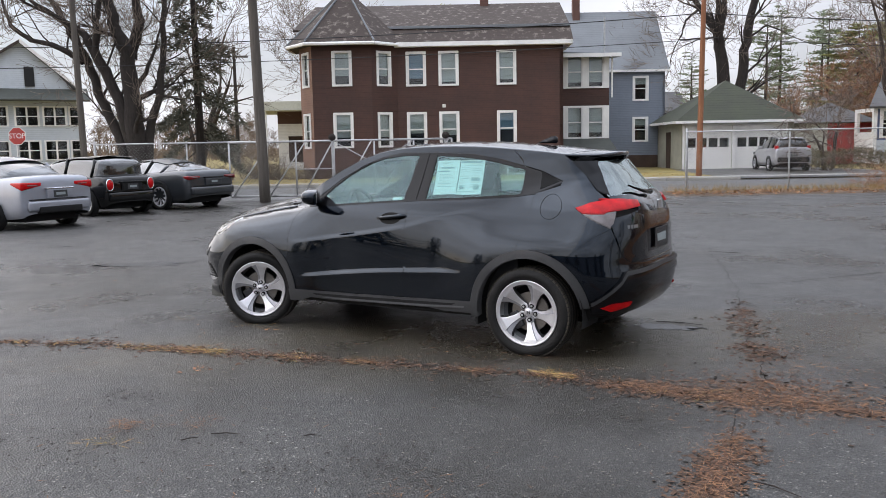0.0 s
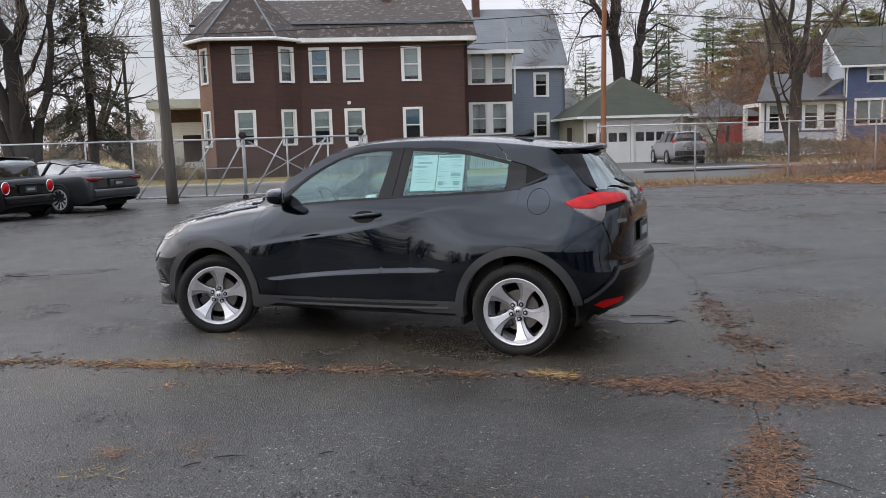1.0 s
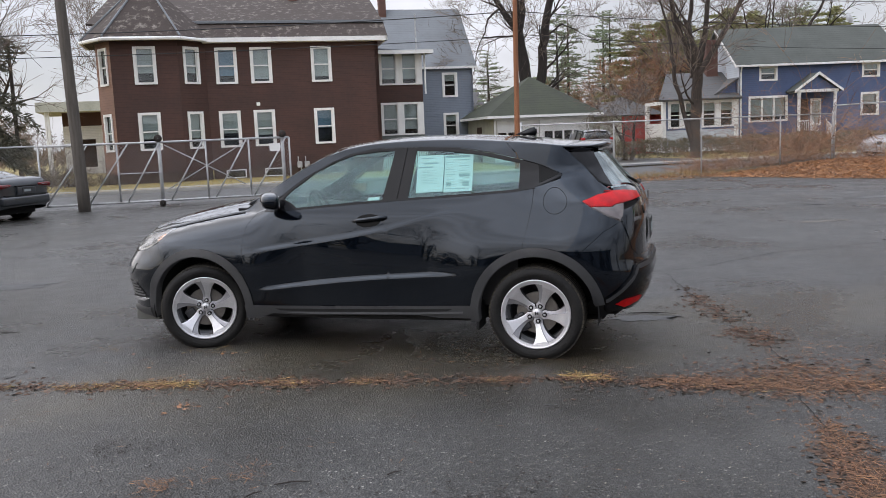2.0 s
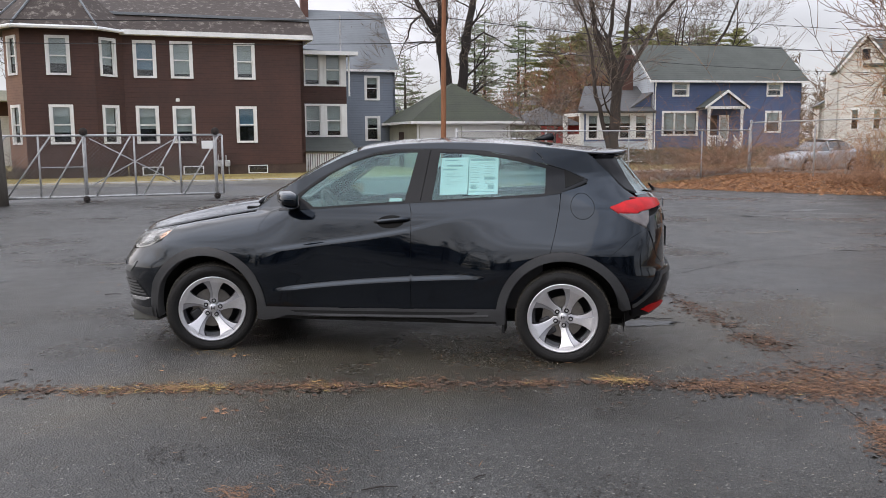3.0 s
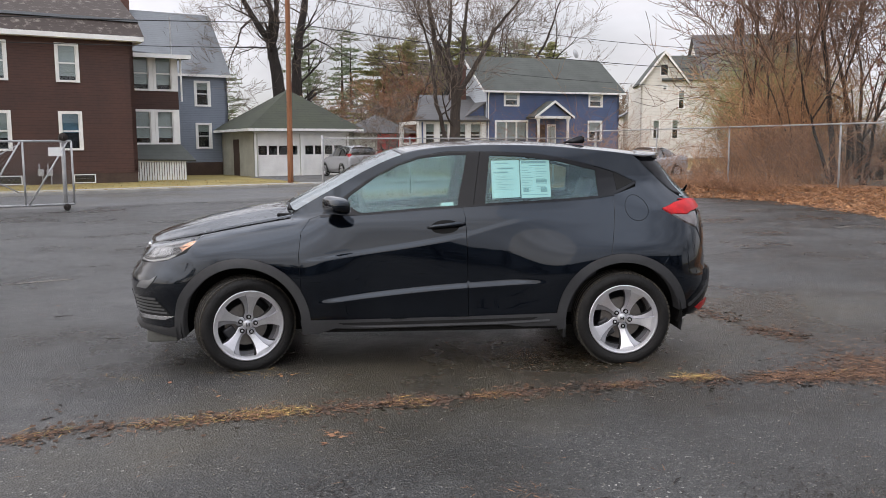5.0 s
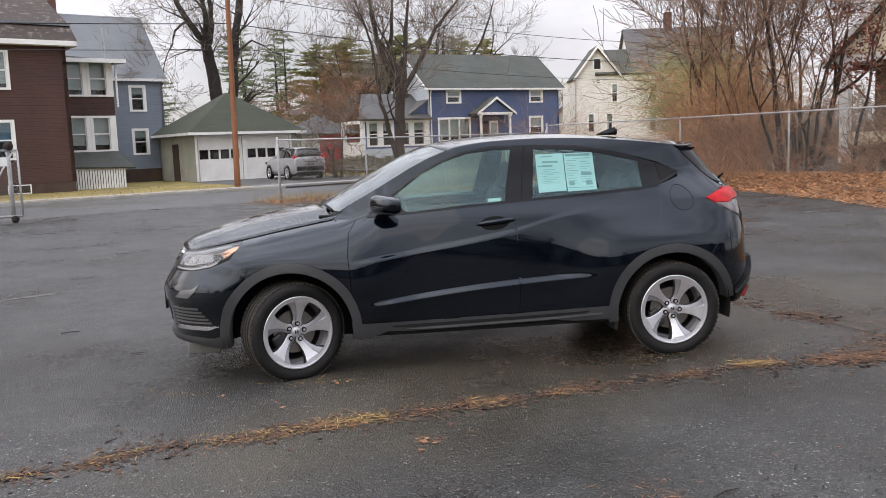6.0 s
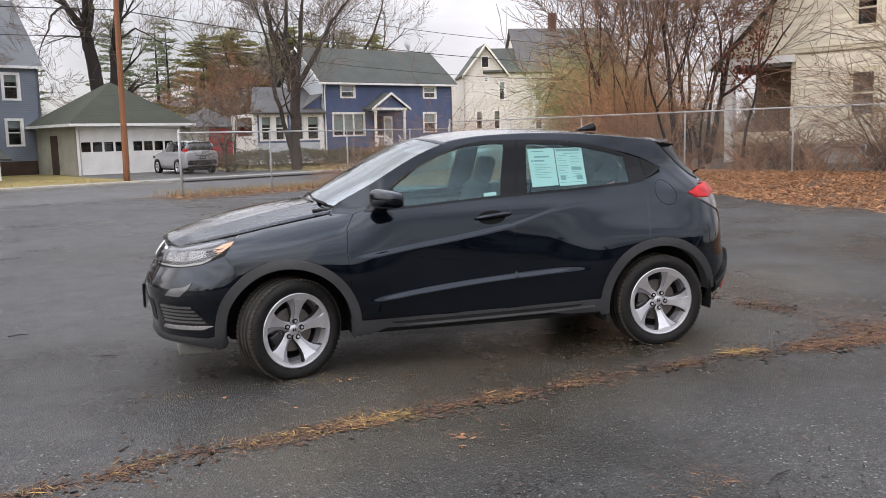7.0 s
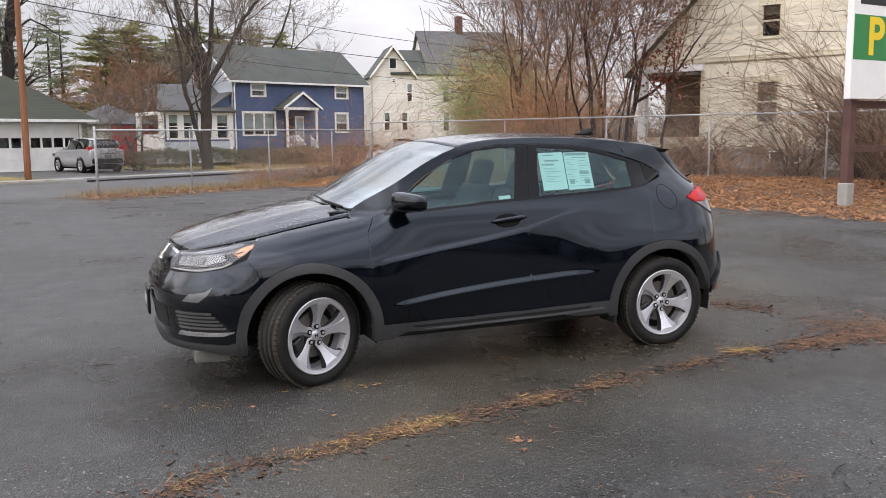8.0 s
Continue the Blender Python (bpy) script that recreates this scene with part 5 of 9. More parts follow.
PINE_A = conifer_kind(3, 13.0, 2.1, -0.06, 44, 0.30, M_NEEDLE, 0.034, taper=0.42)
PINE_B = conifer_kind(4, 11.0, 3.7, -0.04, 120, 0.10, M_NEEDLE_O, 0.027, taper=0.48)
PINE_C = conifer_kind(9, 14.0, 2.1, -0.04, 44, 0.24, M_NEEDLE, 0.034, taper=0.42)
SPRUCE = conifer_kind(5, 14.5, 2.8, 0.40, 78, 0.14, M_SPRUCE, 0.034, False)
conifer(-11.6, 33.0, 0, SPRUCE, (1.0, 1.0), 20, "dark drooping spruce beside the bare trees")
rng = random.Random(8)
for k, (u, v, kind, s, hs) in enumerate([(27.5, 66, PINE_A, 1.0, 0.95), (31, 72, PINE_C, 1.0, 0.98), (34.5, 70, PINE_A, 1.0, 1.0), (37, 77, PINE_C, 1.1, 1.0), (40.5, 74, PINE_A, 1.1, 0.92), (33.5, 58, PINE_B, 1.25, 0.95), (36.5, 61, PINE_B, 1.3, 1.02),
                                         (39.5, 60, PINE_B, 1.2, 0.93), (42.5, 66, PINE_B, 1.1, 0.95), (47, 70, PINE_B, 1.1, 1.0), (52, 66, PINE_A, 1.2, 0.98), (56, 70, PINE_A, 1.2, 1.05), (60, 78, PINE_A, 1.0, 0.92), (68, 84, PINE_C, 1.0, 0.95), (24, 76, PINE_C, 1.0, 0.72), (48, 82, PINE_A, 1.2, 1.05),
                                         (31.0, 57, PINE_B, 1.1, 0.9), (38.2, 56.5, PINE_B, 1.2, 1.0), (41.5, 58, PINE_B, 1.2, 1.0), (44.5, 60, PINE_B, 1.0, 0.98), (47.0, 61, PINE_C, 1.5, 0.84), (50.0, 62, PINE_B, 1.0, 1.05), (53.5, 63, PINE_B, 1.0, 1.10), (57.5, 66, PINE_C, 1.3, 0.86), (62, 74, PINE_A, 1.2, 0.92), (-3, 62, PINE_B, 1.2, 1.13), (-0.5, 64, PINE_B, 1.2, 1.18)]):
    conifer(u, v, 0, kind, (s, hs), rng.uniform(0, 360), "tall olive-green pine behind the houses" if kind is PINE_B else "tall thin-crowned green pine behind the houses", "pines behind the houses")

guided_tree(-13.6, 30.0, 0, 21, [([(0, -0.2), (0.1, 1.8), (0.0, 3.8), (0.0, 5.8), (-0.4, 7.0), (-0.7, 8.6)], 0.50, 0.20), ([(0, 5.6), (0.5, 7.2), (0.4, 8.8)], 0.26, 0.16),
                                 ([(-0.3, 0.2), (-0.7, 2.3), (-1.5, 3.9), (-2.1, 5.6), (-2.8, 6.8), (-3.6, 8.2)], 0.26, 0.13), ([(-2.1, 5.5), (-2.7, 5.9), (-3.5, 6.3), (-4.4, 6.5), (-5.1, 7.0), (-5.5, 7.8)], 0.14, 0.08),
                                 ([(-0.1, 1.6), (-0.4, 3.5), (-1.0, 5.1), (-1.5, 6.2), (-1.9, 6.8)], 0.29, 0.16), ([(-1.0, 5.1), (-1.2, 5.8), (-1.1, 7.1), (-0.7, 8.4)], 0.18, 0.12),
                                 ([(0.4, 0.0), (0.7, 2.6), (1.2, 4.0), (1.4, 5.8), (1.6, 8.2)], 0.22, 0.11), ([(0.2, 4.2), (0.9, 5.1), (1.3, 6.0)], 0.12, 0.06)], "huge old bare tree with thick dark leaning limbs")
bare_tree(-15.5, 46.0, 0, 22, [(6.0, 0.30, 0.1, 0), (5, 0.2, -0.3, 0.1)], "bare grey tree beyond the street fence", depth=4, bark=M_BARK)
bare_tree(-6.4, 47.0, 0, 23, [(5.5, 0.22, 0.1, 0), (4.5, 0.15, -0.25, 0.2)], "slender bare tree beside the brown house", depth=5)
guided_tree(18.4, 47.0, 0, 24, [([(-0.1, -0.2), (-0.3, 3.0), (-0.8, 7.2), (-1.0, 8.4)], 0.46, 0.30), ([(-1.0, 8.3), (-1.9, 9.5), (-2.6, 10.6), (-2.9, 12.0)], 0.24, 0.13), ([(-1.0, 8.3), (-0.8, 9.6), (-0.9, 11.5)], 0.20, 0.12),
                                ([(0.2, -0.2), (0.4, 5.0), (0.8, 7.8), (1.4, 10.9), (1.6, 12.0)], 0.36, 0.20), ([(-1.9, 9.4), (-2.6, 9.6), (-3.3, 9.0), (-3.6, 8.0)], 0.10, 0.05), ([(0.9, 8.0), (1.9, 8.7), (2.8, 8.3)], 0.08, 0.04)], "tall bare twin-trunked tree behind the garage", every=2, reach=2.8)
guided_tree(21.5, 32.2, 0.05, 25, [([(0, -0.2), (0.05, 2.0), (0.1, 4.4)], 0.30, 0.25), ([(0.1, 4.3), (-0.5, 5.7), (-1.1, 6.9), (-1.4, 8.6)], 0.19, 0.10), ([(0.1, 4.3), (0.6, 6.0), (0.9, 8.0)], 0.19, 0.10),
                                   ([(0.1, 4.2), (1.3, 6.0), (2.3, 7.7), (3.2, 8.6)], 0.15, 0.07), ([(0.0, 4.0), (-0.2, 6.2), (0.1, 8.6)], 0.15, 0.08), ([(-0.2, 0.9), (-0.8, 2.8), (-1.3, 4.6), (-1.6, 6.6)], 0.13, 0.07)], "bare street tree forking above a single dark trunk", bark=M_BARK, every=2, reach=2.4)
bare_tree(18.6, 33.8, 0.05, 33, [(2.2, 0.10, 0.35, 0.0), (2.4, 0.10, -0.1, 0.1), (2.0, 0.08, -0.45, 0)], "small crooked bare garden tree by the hedge", up=0.0, wild=0.3, bark=M_BARK, depth=4)
bare_tree(38.4, 49.5, 0, 26, [(8.5, 0.46, -0.03, 0.0), (8.0, 0.34, 0.30, 0.05), (7.8, 0.32, -0.34, 0.05)], "large spreading bare tree behind the blue house", bark=M_BARK2, depth=5)
bare_tree(31.0, 51.0, 0, 27, [(6.0, 0.28, 0.1, 0.0), (5.2, 0.2, -0.3, 0.0)], "bare tree behind the blue house", bark=M_BARK2, depth=4)
for k, (u, v, ln, r, lu) in enumerate([(20.0, 9.25, 5.0, 0.115, 0.02), (20.5, 8.7, 4.4, 0.075, 0.06), (20.2, 11.3, 4.8, 0.11, -0.03), (20.6, 12.5, 5.0, 0.12, 0.03), (20.2, 10.5, 4.6, 0.08, 0.0), (21.6, 9.9, 5.2, 0.09, 0.05), (24.6, 10.6, 5.0, 0.13, -0.06), (25.0, 11.6, 4.4, 0.10, 0.1)]):
    bare_tree(u, v, 0.25, 40 + k, [(ln, r, lu, 0.02), (ln * 0.8, r * 0.6, lu - 0.25, 0.1)], "slim dark bare tree behind the side fence", depth=4, bark=M_BARK2, twig=M_TWIG_D, up=0.05, wild=0.15, group="trees behind the side fence")
sapling = bare_tree(20.6, 7.35, 0.25, 51, [(4.3, 0.06, 0.0, 0.03)], "thin sapling holding russet dead leaves", depth=4, bark=M_BARK2, twig=M_TWIG_D, up=0.06, group="trees behind the side fence")
rng, lf = random.Random(52), Twigs()
while len(lf.f) < 1500:
    p = Vector((rng.gauss(0, 0.42), rng.gauss(0, 0.42), rng.uniform(2.5, 6.8)))
    if noise.noise(p * 1.5) > 0.05:
        lf.blade(p, (rvec(rng) + Vector((0, 0, -0.6))).normalized(), rvec(rng), rng.uniform(0.08, 0.17), rng.uniform(0.02, 0.045))
link("leaves", mesh_of("leaves", lf.v, lf.f, M_RUSSET), sapling.matrix_world, parent=sapling, kind="stuff")


def thicket(name, spots, seed, label, material, reach, arch, count, r=0.006, kids=3, kind="stuff", twiggy=0.5):
    """Crowded thin stems that arch outwards and tangle."""
    rng = random.Random(seed)
    tw = Twigs()
    for (u, v, z, w, h) in spots:
        for _ in range(int(count * w)):
            a = rng.uniform(0, 2 * math.pi)
            p = Vector((u + rng.gauss(0, w * 0.42), v + rng.gauss(0, w * 0.42), z - 0.05))
            d = Vector((math.cos(a) * arch, math.sin(a) * arch, 1)).normalized()
            hh = h * rng.uniform(0.35, 1.05)
            pts, rad = [p.copy()], [r * rng.uniform(0.7, 1.6)]
            for k in range(6):
                d = (d + rvec(rng) * reach + Vector((math.cos(a) * arch, math.sin(a) * arch, 0)) * 0.25 - Vector((0, 0, 0.05 * k * arch))).normalized()
                p = p + d * hh / 6
                pts.append(p.copy())
                rad.append(rad[0] * (1 - 0.13 * (k + 1)))
            tw.tube(pts, rad, 3)
            for k in range(kids):
                i = rng.randint(1, 6)
                dd = (d + rvec(rng) * 1.1).normalized()
                q = pts[i]
                e = q + dd * hh * rng.uniform(0.10, 0.30)
                tw.tube([q, (q + e) / 2 + rvec(rng) * 0.06, e], [rad[0] * 0.5, rad[0] * 0.4, rad[0] * 0.25], 3)
    ob = link(name, mesh_of(name, tw.v, tw.f, material), SITE, label, "shrub", kind=kind)
    return ob


for k, (u, v) in enumerate([(25.3, 46.0), (27.2, 47.0), (23.6, 47.5)]):
    bare_tree(u, v, 0.1, 60 + k, [(3.0, 0.09, 0.1, 0), (2.8, 0.08, -0.3, 0.1), (2.6, 0.07, 0.35, 0.0)], "bushy tan-twigged bare tree behind the shed", depth=5, twig=M_TWIG, bark=M_BARK, wild=0.22, group="trees behind the shed")
thicket("vine_thicket", [(19.8, 10.0, 0.25, 0.60, 4.0), (19.9, 10.9, 0.25, 0.65, 5.0), (20.1, 11.7, 0.25, 0.60, 5.4), (20.5, 12.4, 0.25, 0.50, 4.4), (19.3, 12.2, 0.2, 0.6, 2.4), (19.2, 11.0, 0.2, 0.7, 2.2), (19.3, 13.6, 0.2, 0.5, 1.5)], 61, "dense brown vine-hung thicket behind the side fence", M_VINE, 0.34, 0.14, 225, 0.0085, 13)
thicket("olive_thicket", [(48.4, 32.3, 0.1, 1.35, 8.8), (51.3, 34.6, 0.1, 1.4, 8.6), (54.2, 36.3, 0.1, 1.2, 7.8)], 62, "olive-brown evergreen scrub in the thicket", M_NEEDLE_O, 0.4, 0.2, 640, 0.020, 7)
thicket("fence_brush", [(17.6 + 0.25 * math.sin(k * 2.1), 17.0 - 0.55 * k, 0.15, 0.16 if k < 8 else 0.45, (0.45 if k < 6 else 0.9) + 0.5 * math.sin(k * 1.3) ** 2) for k in range(14)], 63, "reddish-brown leafless brush along the side fence", M_TWIG, 0.30, 0.5, 170, 0.005, 5)
thicket("street_brush", [(13.4 + 0.72 * k, 18.75 + 0.2 * math.sin(k), 0.05, 0.50 if k < 8 else 0.26, (1.1, 1.5, 1.5, 2.2, 3.0, 4.0, 4.6, 5.6, 5.8, 5.2, 5.0, 4.5, 4.0, 3.6)[k]) for k in range(14)], 64, "tangled arching leafless brush at the fence corner", M_TWIG, 0.30, 0.62, 84, 0.0075, 7)
thicket("garden_shrub", [(20.3, 3.0, 0.28, 0.55, 4.4), (20.6, 5.8, 0.28, 0.7, 2.8), (20.2, 1.2, 0.28, 0.5, 6.0), (20.8, 7.2, 0.28, 0.5, 2.0)], 65, "arching many-stemmed bare shrubs behind the side fence", M_TWIG_D, 0.22, 0.55, 120, 0.011, 6)
thicket("yard_brush", [(22.4, 8.2, 0.25, 0.6, 3.2), (23.0, 6.6, 0.25, 0.6, 2.4), (22.6, 4.6, 0.25, 0.6, 2.6), (21.6, 2.9, 0.25, 0.6, 4.6), (21.0, 1.6, 0.25, 0.6, 6.4), (20.4, 0.2, 0.25, 0.7, 6.8), (19.4, 8.6, 0.25, 0.6, 1.8), (19.2, 6.6, 0.25, 0.6, 1.3), (19.2, 4.4, 0.25, 0.6, 1.5)], 73, "reddish-brown leafless saplings before the cream house", M_TWIG, 0.24, 0.40, 75, 0.009, 8)
thicket("sign_brush", [(16.4, -0.4, 0.28, 0.5, 3.6), (19.6, 1.2, 0.28, 0.5, 6.4), (19.2, 0.0, 0.28, 0.6, 7.0), (18.9, 0.6, 0.28, 0.4, 4.0)], 66, "dark leafless brush behind the sign", M_TWIG_D, 0.22, 0.40, 150, 0.012, 6)
thicket("dark_evergreen", [(23.4, 46.0, 0, 1.5, 3.8), (25.8, 46.4, 0, 1.4, 3.2), (27.6, 46.0, 0, 1.3, 3.6), (14.6, 49.0, 0, 1.1, 4.2), (15.4, 50.4, 0, 1.1, 4.0), (14.2, 47.6, 0, 0.6, 3.0)], 67, "rounded dark evergreen shrubs behind the garage", M_SPRUCE, 0.45, 0.45, 330, 0.022, 7)
thicket("porch_bush", [(30.2, 35.0, 0.1, 0.55, 1.4)], 68, "clipped dark evergreen bush before the porch", M_SPRUCE, 0.5, 0.6, 500, 0.014, 6)
thicket("left_brush", [(-16 + 1.5 * k, 36 + 1.5 * math.sin(k * 2), 0, 1.0, 1.8 + 0.7 * math.sin(k * 1.9)) for k in range(7)], 69, "grey leafless undergrowth under the old trees", M_TWIG_G, 0.3, 0.4, 110, 0.012, 5)

thicket("field_brush", [(29 + 1.9 * k + 3 * math.sin(k * 2.3), 9.5 + 2.2 * ((k * 5) % 8), 0.1, 1.3, 3.2 + 1.2 * math.sin(k * 1.7)) for k in range(13)], 71, "brown leafless scrub on the waste ground behind the trees", M_HILL, 0.3, 0.4, 110, 0.016, 7)


def hedge():
    """A clipped leafless hedge: short crossing twigs filling a long low box."""
    rng = random.Random(77)
    tw = Twigs()
    for _ in range(15000):
        u = rng.uniform(17.6, 34.5)
        top = 1.0 + 0.07 * math.sin(u * 2.3) + 0.05 * math.sin(u * 5.1)
        p = Vector((u, 33.3 - (u - 17.6) * 0.10 + rng.uniform(-0.42, 0.42), 0.05 + (top - 0.05) * rng.random() ** 0.7))
        d = (rvec(rng) + Vector((0, 0, 0.5))).normalized()
        tw.blade(p, d, rvec(rng), rng.uniform(0.10, 0.26), rng.uniform(0.010, 0.026))
    link("hedge", mesh_of("hedge", tw.v, tw.f, M_HEDGE), SITE, "low clipped brown winter hedge before the blue house", "hedge", kind="stuff")


hedge()


def far_tree(rng, h, wide):
    """A small far-off bare tree as flat tapering shoots: (start, way, length, half width) about its foot."""
    out = [(Vector((0, 0, -0.3)), Vector((rng.gauss(0, 0.05), rng.gauss(0, 0.05), 1)).normalized(), h * 0.9, h * 0.011)]
    for _ in range(34):
        z = h * rng.uniform(0.18, 0.95)
        a = rng.uniform(0, 2 * math.pi)
        d = Vector((math.cos(a), math.sin(a), rng.uniform(0.5, 1.6))).normalized()
        ln = wide * rng.uniform(0.5, 1.1) * (1.15 - 0.75 * z / h)
        p = Vector((0, 0, z))
        out.append((p, d, ln, h * 0.004))
        for _ in range(8):
            q = p + d * ln * rng.uniform(0.25, 1.0)
            e = (d + rvec(rng) * 0.9).normalized()
            out.append((q, e, ln * rng.uniform(0.25, 0.55), h * 0.0022))
    return out


def woods_ring():
    """Distant bare woods all round, uneven along the top, nearer and closer where the view opens."""
    rng = random.Random(90)
    tw = Twigs()
    kinds = [far_tree(rng, 1.0, rng.uniform(0.20, 0.30)) for _ in range(9)]
    for k in range(900):
        a = rng.uniform(0.55, 2.75) if k < 740 else rng.uniform(2.75, 6.83)
        rad = rng.uniform(100, 185)
        h = (7.5 + 3.2 * noise.noise(Vector((math.cos(a) * 4, math.sin(a) * 4, 0))) + 2.4 * noise.noise(Vector((math.cos(a) * 15, math.sin(a) * 15, 3)))) * rad / 120 * rng.uniform(0.72, 1.15)
        if 0.05 < a < 0.9:
            h *= 1.3
        h *= 0.85 + 0.55 * math.exp(-((a - 1.29) / 0.19) ** 2)
        foot, turn = Vector((rad * math.cos(a), rad * math.sin(a), -0.2)), Matrix.Rotation(rng.uniform(0, 6.28), 3, "Z")
        face = Vector((math.cos(a), math.sin(a), 0))
        for p, d, ln, w in kinds[k % 9]:
            tw.blade(foot + turn @ p * h, turn @ d, face, ln * h, w * h)
    # undergrowth at their feet
    for _ in range(24000):
        a, rad = rng.uniform(0.4, 2.9), rng.uniform(95, 170)
        p = Vector((rad * math.cos(a), rad * math.sin(a), rng.uniform(0, 1.6) * (1 + 1.5 * math.exp(-((a - 1.29) / 0.19) ** 2))))
        tw.blade(p, (Vector((0, 0, 0.7)) + rvec(rng)).normalized(), Vector((math.cos(a), math.sin(a), 0)), rng.uniform(0.6, 1.6), rng.uniform(0.03, 0.10))
    link("far_woods", mesh_of("far_woods", tw.v, tw.f, M_HILL), pose(0, 0, 0), "distant bare brown woods on the horizon", "woods", kind="stuff")


woods_ring()


# ---- behind the viewer: an added plain hall and trees, unseen, that shape the reflections ----
hall = thing("building", site(-6, -26, 0, 0), "long plain dark-grey hall, added unseen behind the lot for reflections", "building")
part("wall", boxes((-26, 22, -10, 0, 0, 4.2)), M_GREY, hall)
part("roof", boxes((-26.6, 22.6, -10.6, 0.6, 4.2, 4.6)), M_ROOF_D, hall)
for k, (u, v) in enumerate([(-22, -18), (20, -20), (26, -12), (-34, -8)]):
    bare_tree(u, v, 0, 80 + k, [(5.5, 0.3, 0.05, 0), (5.0, 0.22, 0.3, 0.1), (4.8, 0.2, -0.3, -0.1)], "bare tree added out of view for reflections", depth=4, bark=M_BARK2)
# evergreens added out of view, sized to darken the car's flank
for k, (u, v, h_) in enumerate([(-20, -9.5, 0.34), (-18, -13, 0.33), (-24, -13, 0.40), (-13, -16, 0.34)]):
    conifer(u, v, 0, SPRUCE, (0.95, h_), 70 * k, "dark evergreen added out of view to darken reflections", "evergreens at the edge of the lot")
for k in range(5):
    conifer(-10 + 5.1 * k, -20.5 + 1.2 * math.sin(k * 2.7), 0, SPRUCE, (0.9, 0.30 + 0.06 * math.sin(k * 2.2)), 55 * k, "dark evergreen added before the unseen hall to darken reflections", "evergreens at the edge of the lot")
thicket("tan_shrub", [(26.0, 44.6, 0.1, 1.0, 5.4), (24.8, 45.6, 0.1, 0.9, 5.0), (27.0, 45.2, 0.1, 0.9, 5.8), (22.5, 48.5, 0.1, 1.2, 5.5)], 70, "tan leafless twiggy bushes beside the sunroom", M_TWIG, 0.4, 0.5, 150, 0.014, 6)

# ---- cracks, needles and leaves on the asphalt ----
M_CRACK = mat("open_crack", (0.012, 0.011, 0.010), 0.95, var=0.4, scale=20)
M_STAIN = mat("needle_stained_asphalt", (0.085, 0.044, 0.025), 0.9, island=1, color2=(0.042, 0.027, 0.018))
CRACKS = [
    ([(-4.6, -2.85), (-3.6, -2.6), (-2.65, -2.30), (-2.0, -2.08), (-1.1, -1.86), (-0.5, -1.72), (0.2, -1.59), (0.9, -1.43), (1.7, -1.31), (2.4, -1.40), (2.85, -1.26), (3.6, -1.24), (5.2, -1.0), (7.5, -0.5)], 0.014, 1.0),
    ([(2.95, -1.25), (3.0, -1.9), (3.05, -2.4), (3.2, -3.4), (3.35, -4.6)], 0.010, 1.0),
    ([(3.02, -1.15), (2.83, -0.19), (2.67, 0.32), (2.41, 1.30), (2.23, 2.15), (1.9, 3.4), (1.2, 5.5)], 0.005, 0.8),
    ([(2.15, 3.0), (2.55, 3.42), (3.31, 4.40), (3.98, 4.85), (5.6, 5.9)], 0.010, 0.2),
    ([(1.75, 0.62), (2.0, 0.74), (2.3, 0.60)], 0.008, 0.2),
]


def along(line, t):
    k = min(int(t), len(line) - 2)
    f = t - k
    return Vector((line[k][0] * (1 - f) + line[k + 1][0] * f, line[k][1] * (1 - f) + line[k + 1][1] * f, 0)), Vector((line[k + 1][0] - line[k][0], line[k + 1][1] - line[k][1], 0)).normalized()


for k, (line, w, _) in enumerate(CRACKS):
    bm = bmesh.new()
    prev = None
    n = int(sum(math.dist(a, b) for a, b in zip(line, line[1:])) / 0.05)
    for i in range(n + 1):
        p, d = along(line, (len(line) - 1) * i / n * 0.9999)
        s = Vector((-d.y, d.x, 0))
        p = p + s * (0.05 * noise.noise(p * 2.2) + 0.018 * noise.noise(p * 11))
        ww = w * (0.35 + 0.9 * abs(noise.noise(p * 6 + Vector((0, 0, 4)))))
        cur = (bm.verts.new(p + s * ww + Vector((0, 0, 0.004))), bm.verts.new(p - s * ww + Vector((0, 0, 0.004))))
        if prev:
            bm.faces.new((prev[0], cur[0], cur[1], prev[1]))
        prev = cur
    c = part("crack", bm, M_CRACK, None)
    tagged(c, "jagged open crack across the asphalt", "crack", "cracks in the asphalt", "structure")


def needles(name, spots, seed, material, lo, hi, width, label, z=0.006, tilt=0.12):
    """spots: (place function of the random source, count)."""
    rng = random.Random(seed)
    tw = Twigs()
    for place, count in spots:
        for _ in range(count):
            p = place(rng)
            a = rng.uniform(0, 2 * math.pi)
            d = Vector((math.cos(a), math.sin(a), rng.uniform(-0.02, tilt))).normalized()
            tw.blade(p + Vector((0, 0, z + rng.random() * 0.006)), d, Vector((rng.uniform(-.5, .5), rng.uniform(-.5, .5), 1)).normalized(), rng.uniform(lo, hi), width * rng.uniform(0.6, 1.5))
    return link(name, mesh_of(name, tw.v, tw.f, material), pose(0, 0, 0), label, "litter", kind="stuff")


def on_crack(k, spread, t0=0.0, t1=1.0, clump=9.0, cut=0.0):
    line = CRACKS[k][0]
    def f(rng):
        for _ in range(40):
            t = (t0 + (t1 - t0) * rng.random()) * (len(line) - 1) * 0.9999
            p, d = along(line, t)
            n = noise.noise(Vector((t * clump * 0.35, k * 7.0, 1.3)))
            if n > cut + rng.uniform(-0.14, 0.14):
                break
        s = Vector((-d.y, d.x, 0))
        return p + s * (0.05 * noise.noise(p * 2.2) + rng.gauss(0, spread * (0.5 + max(0, n) * 1.6))) + d * rng.gauss(0, 0.05)
    return f


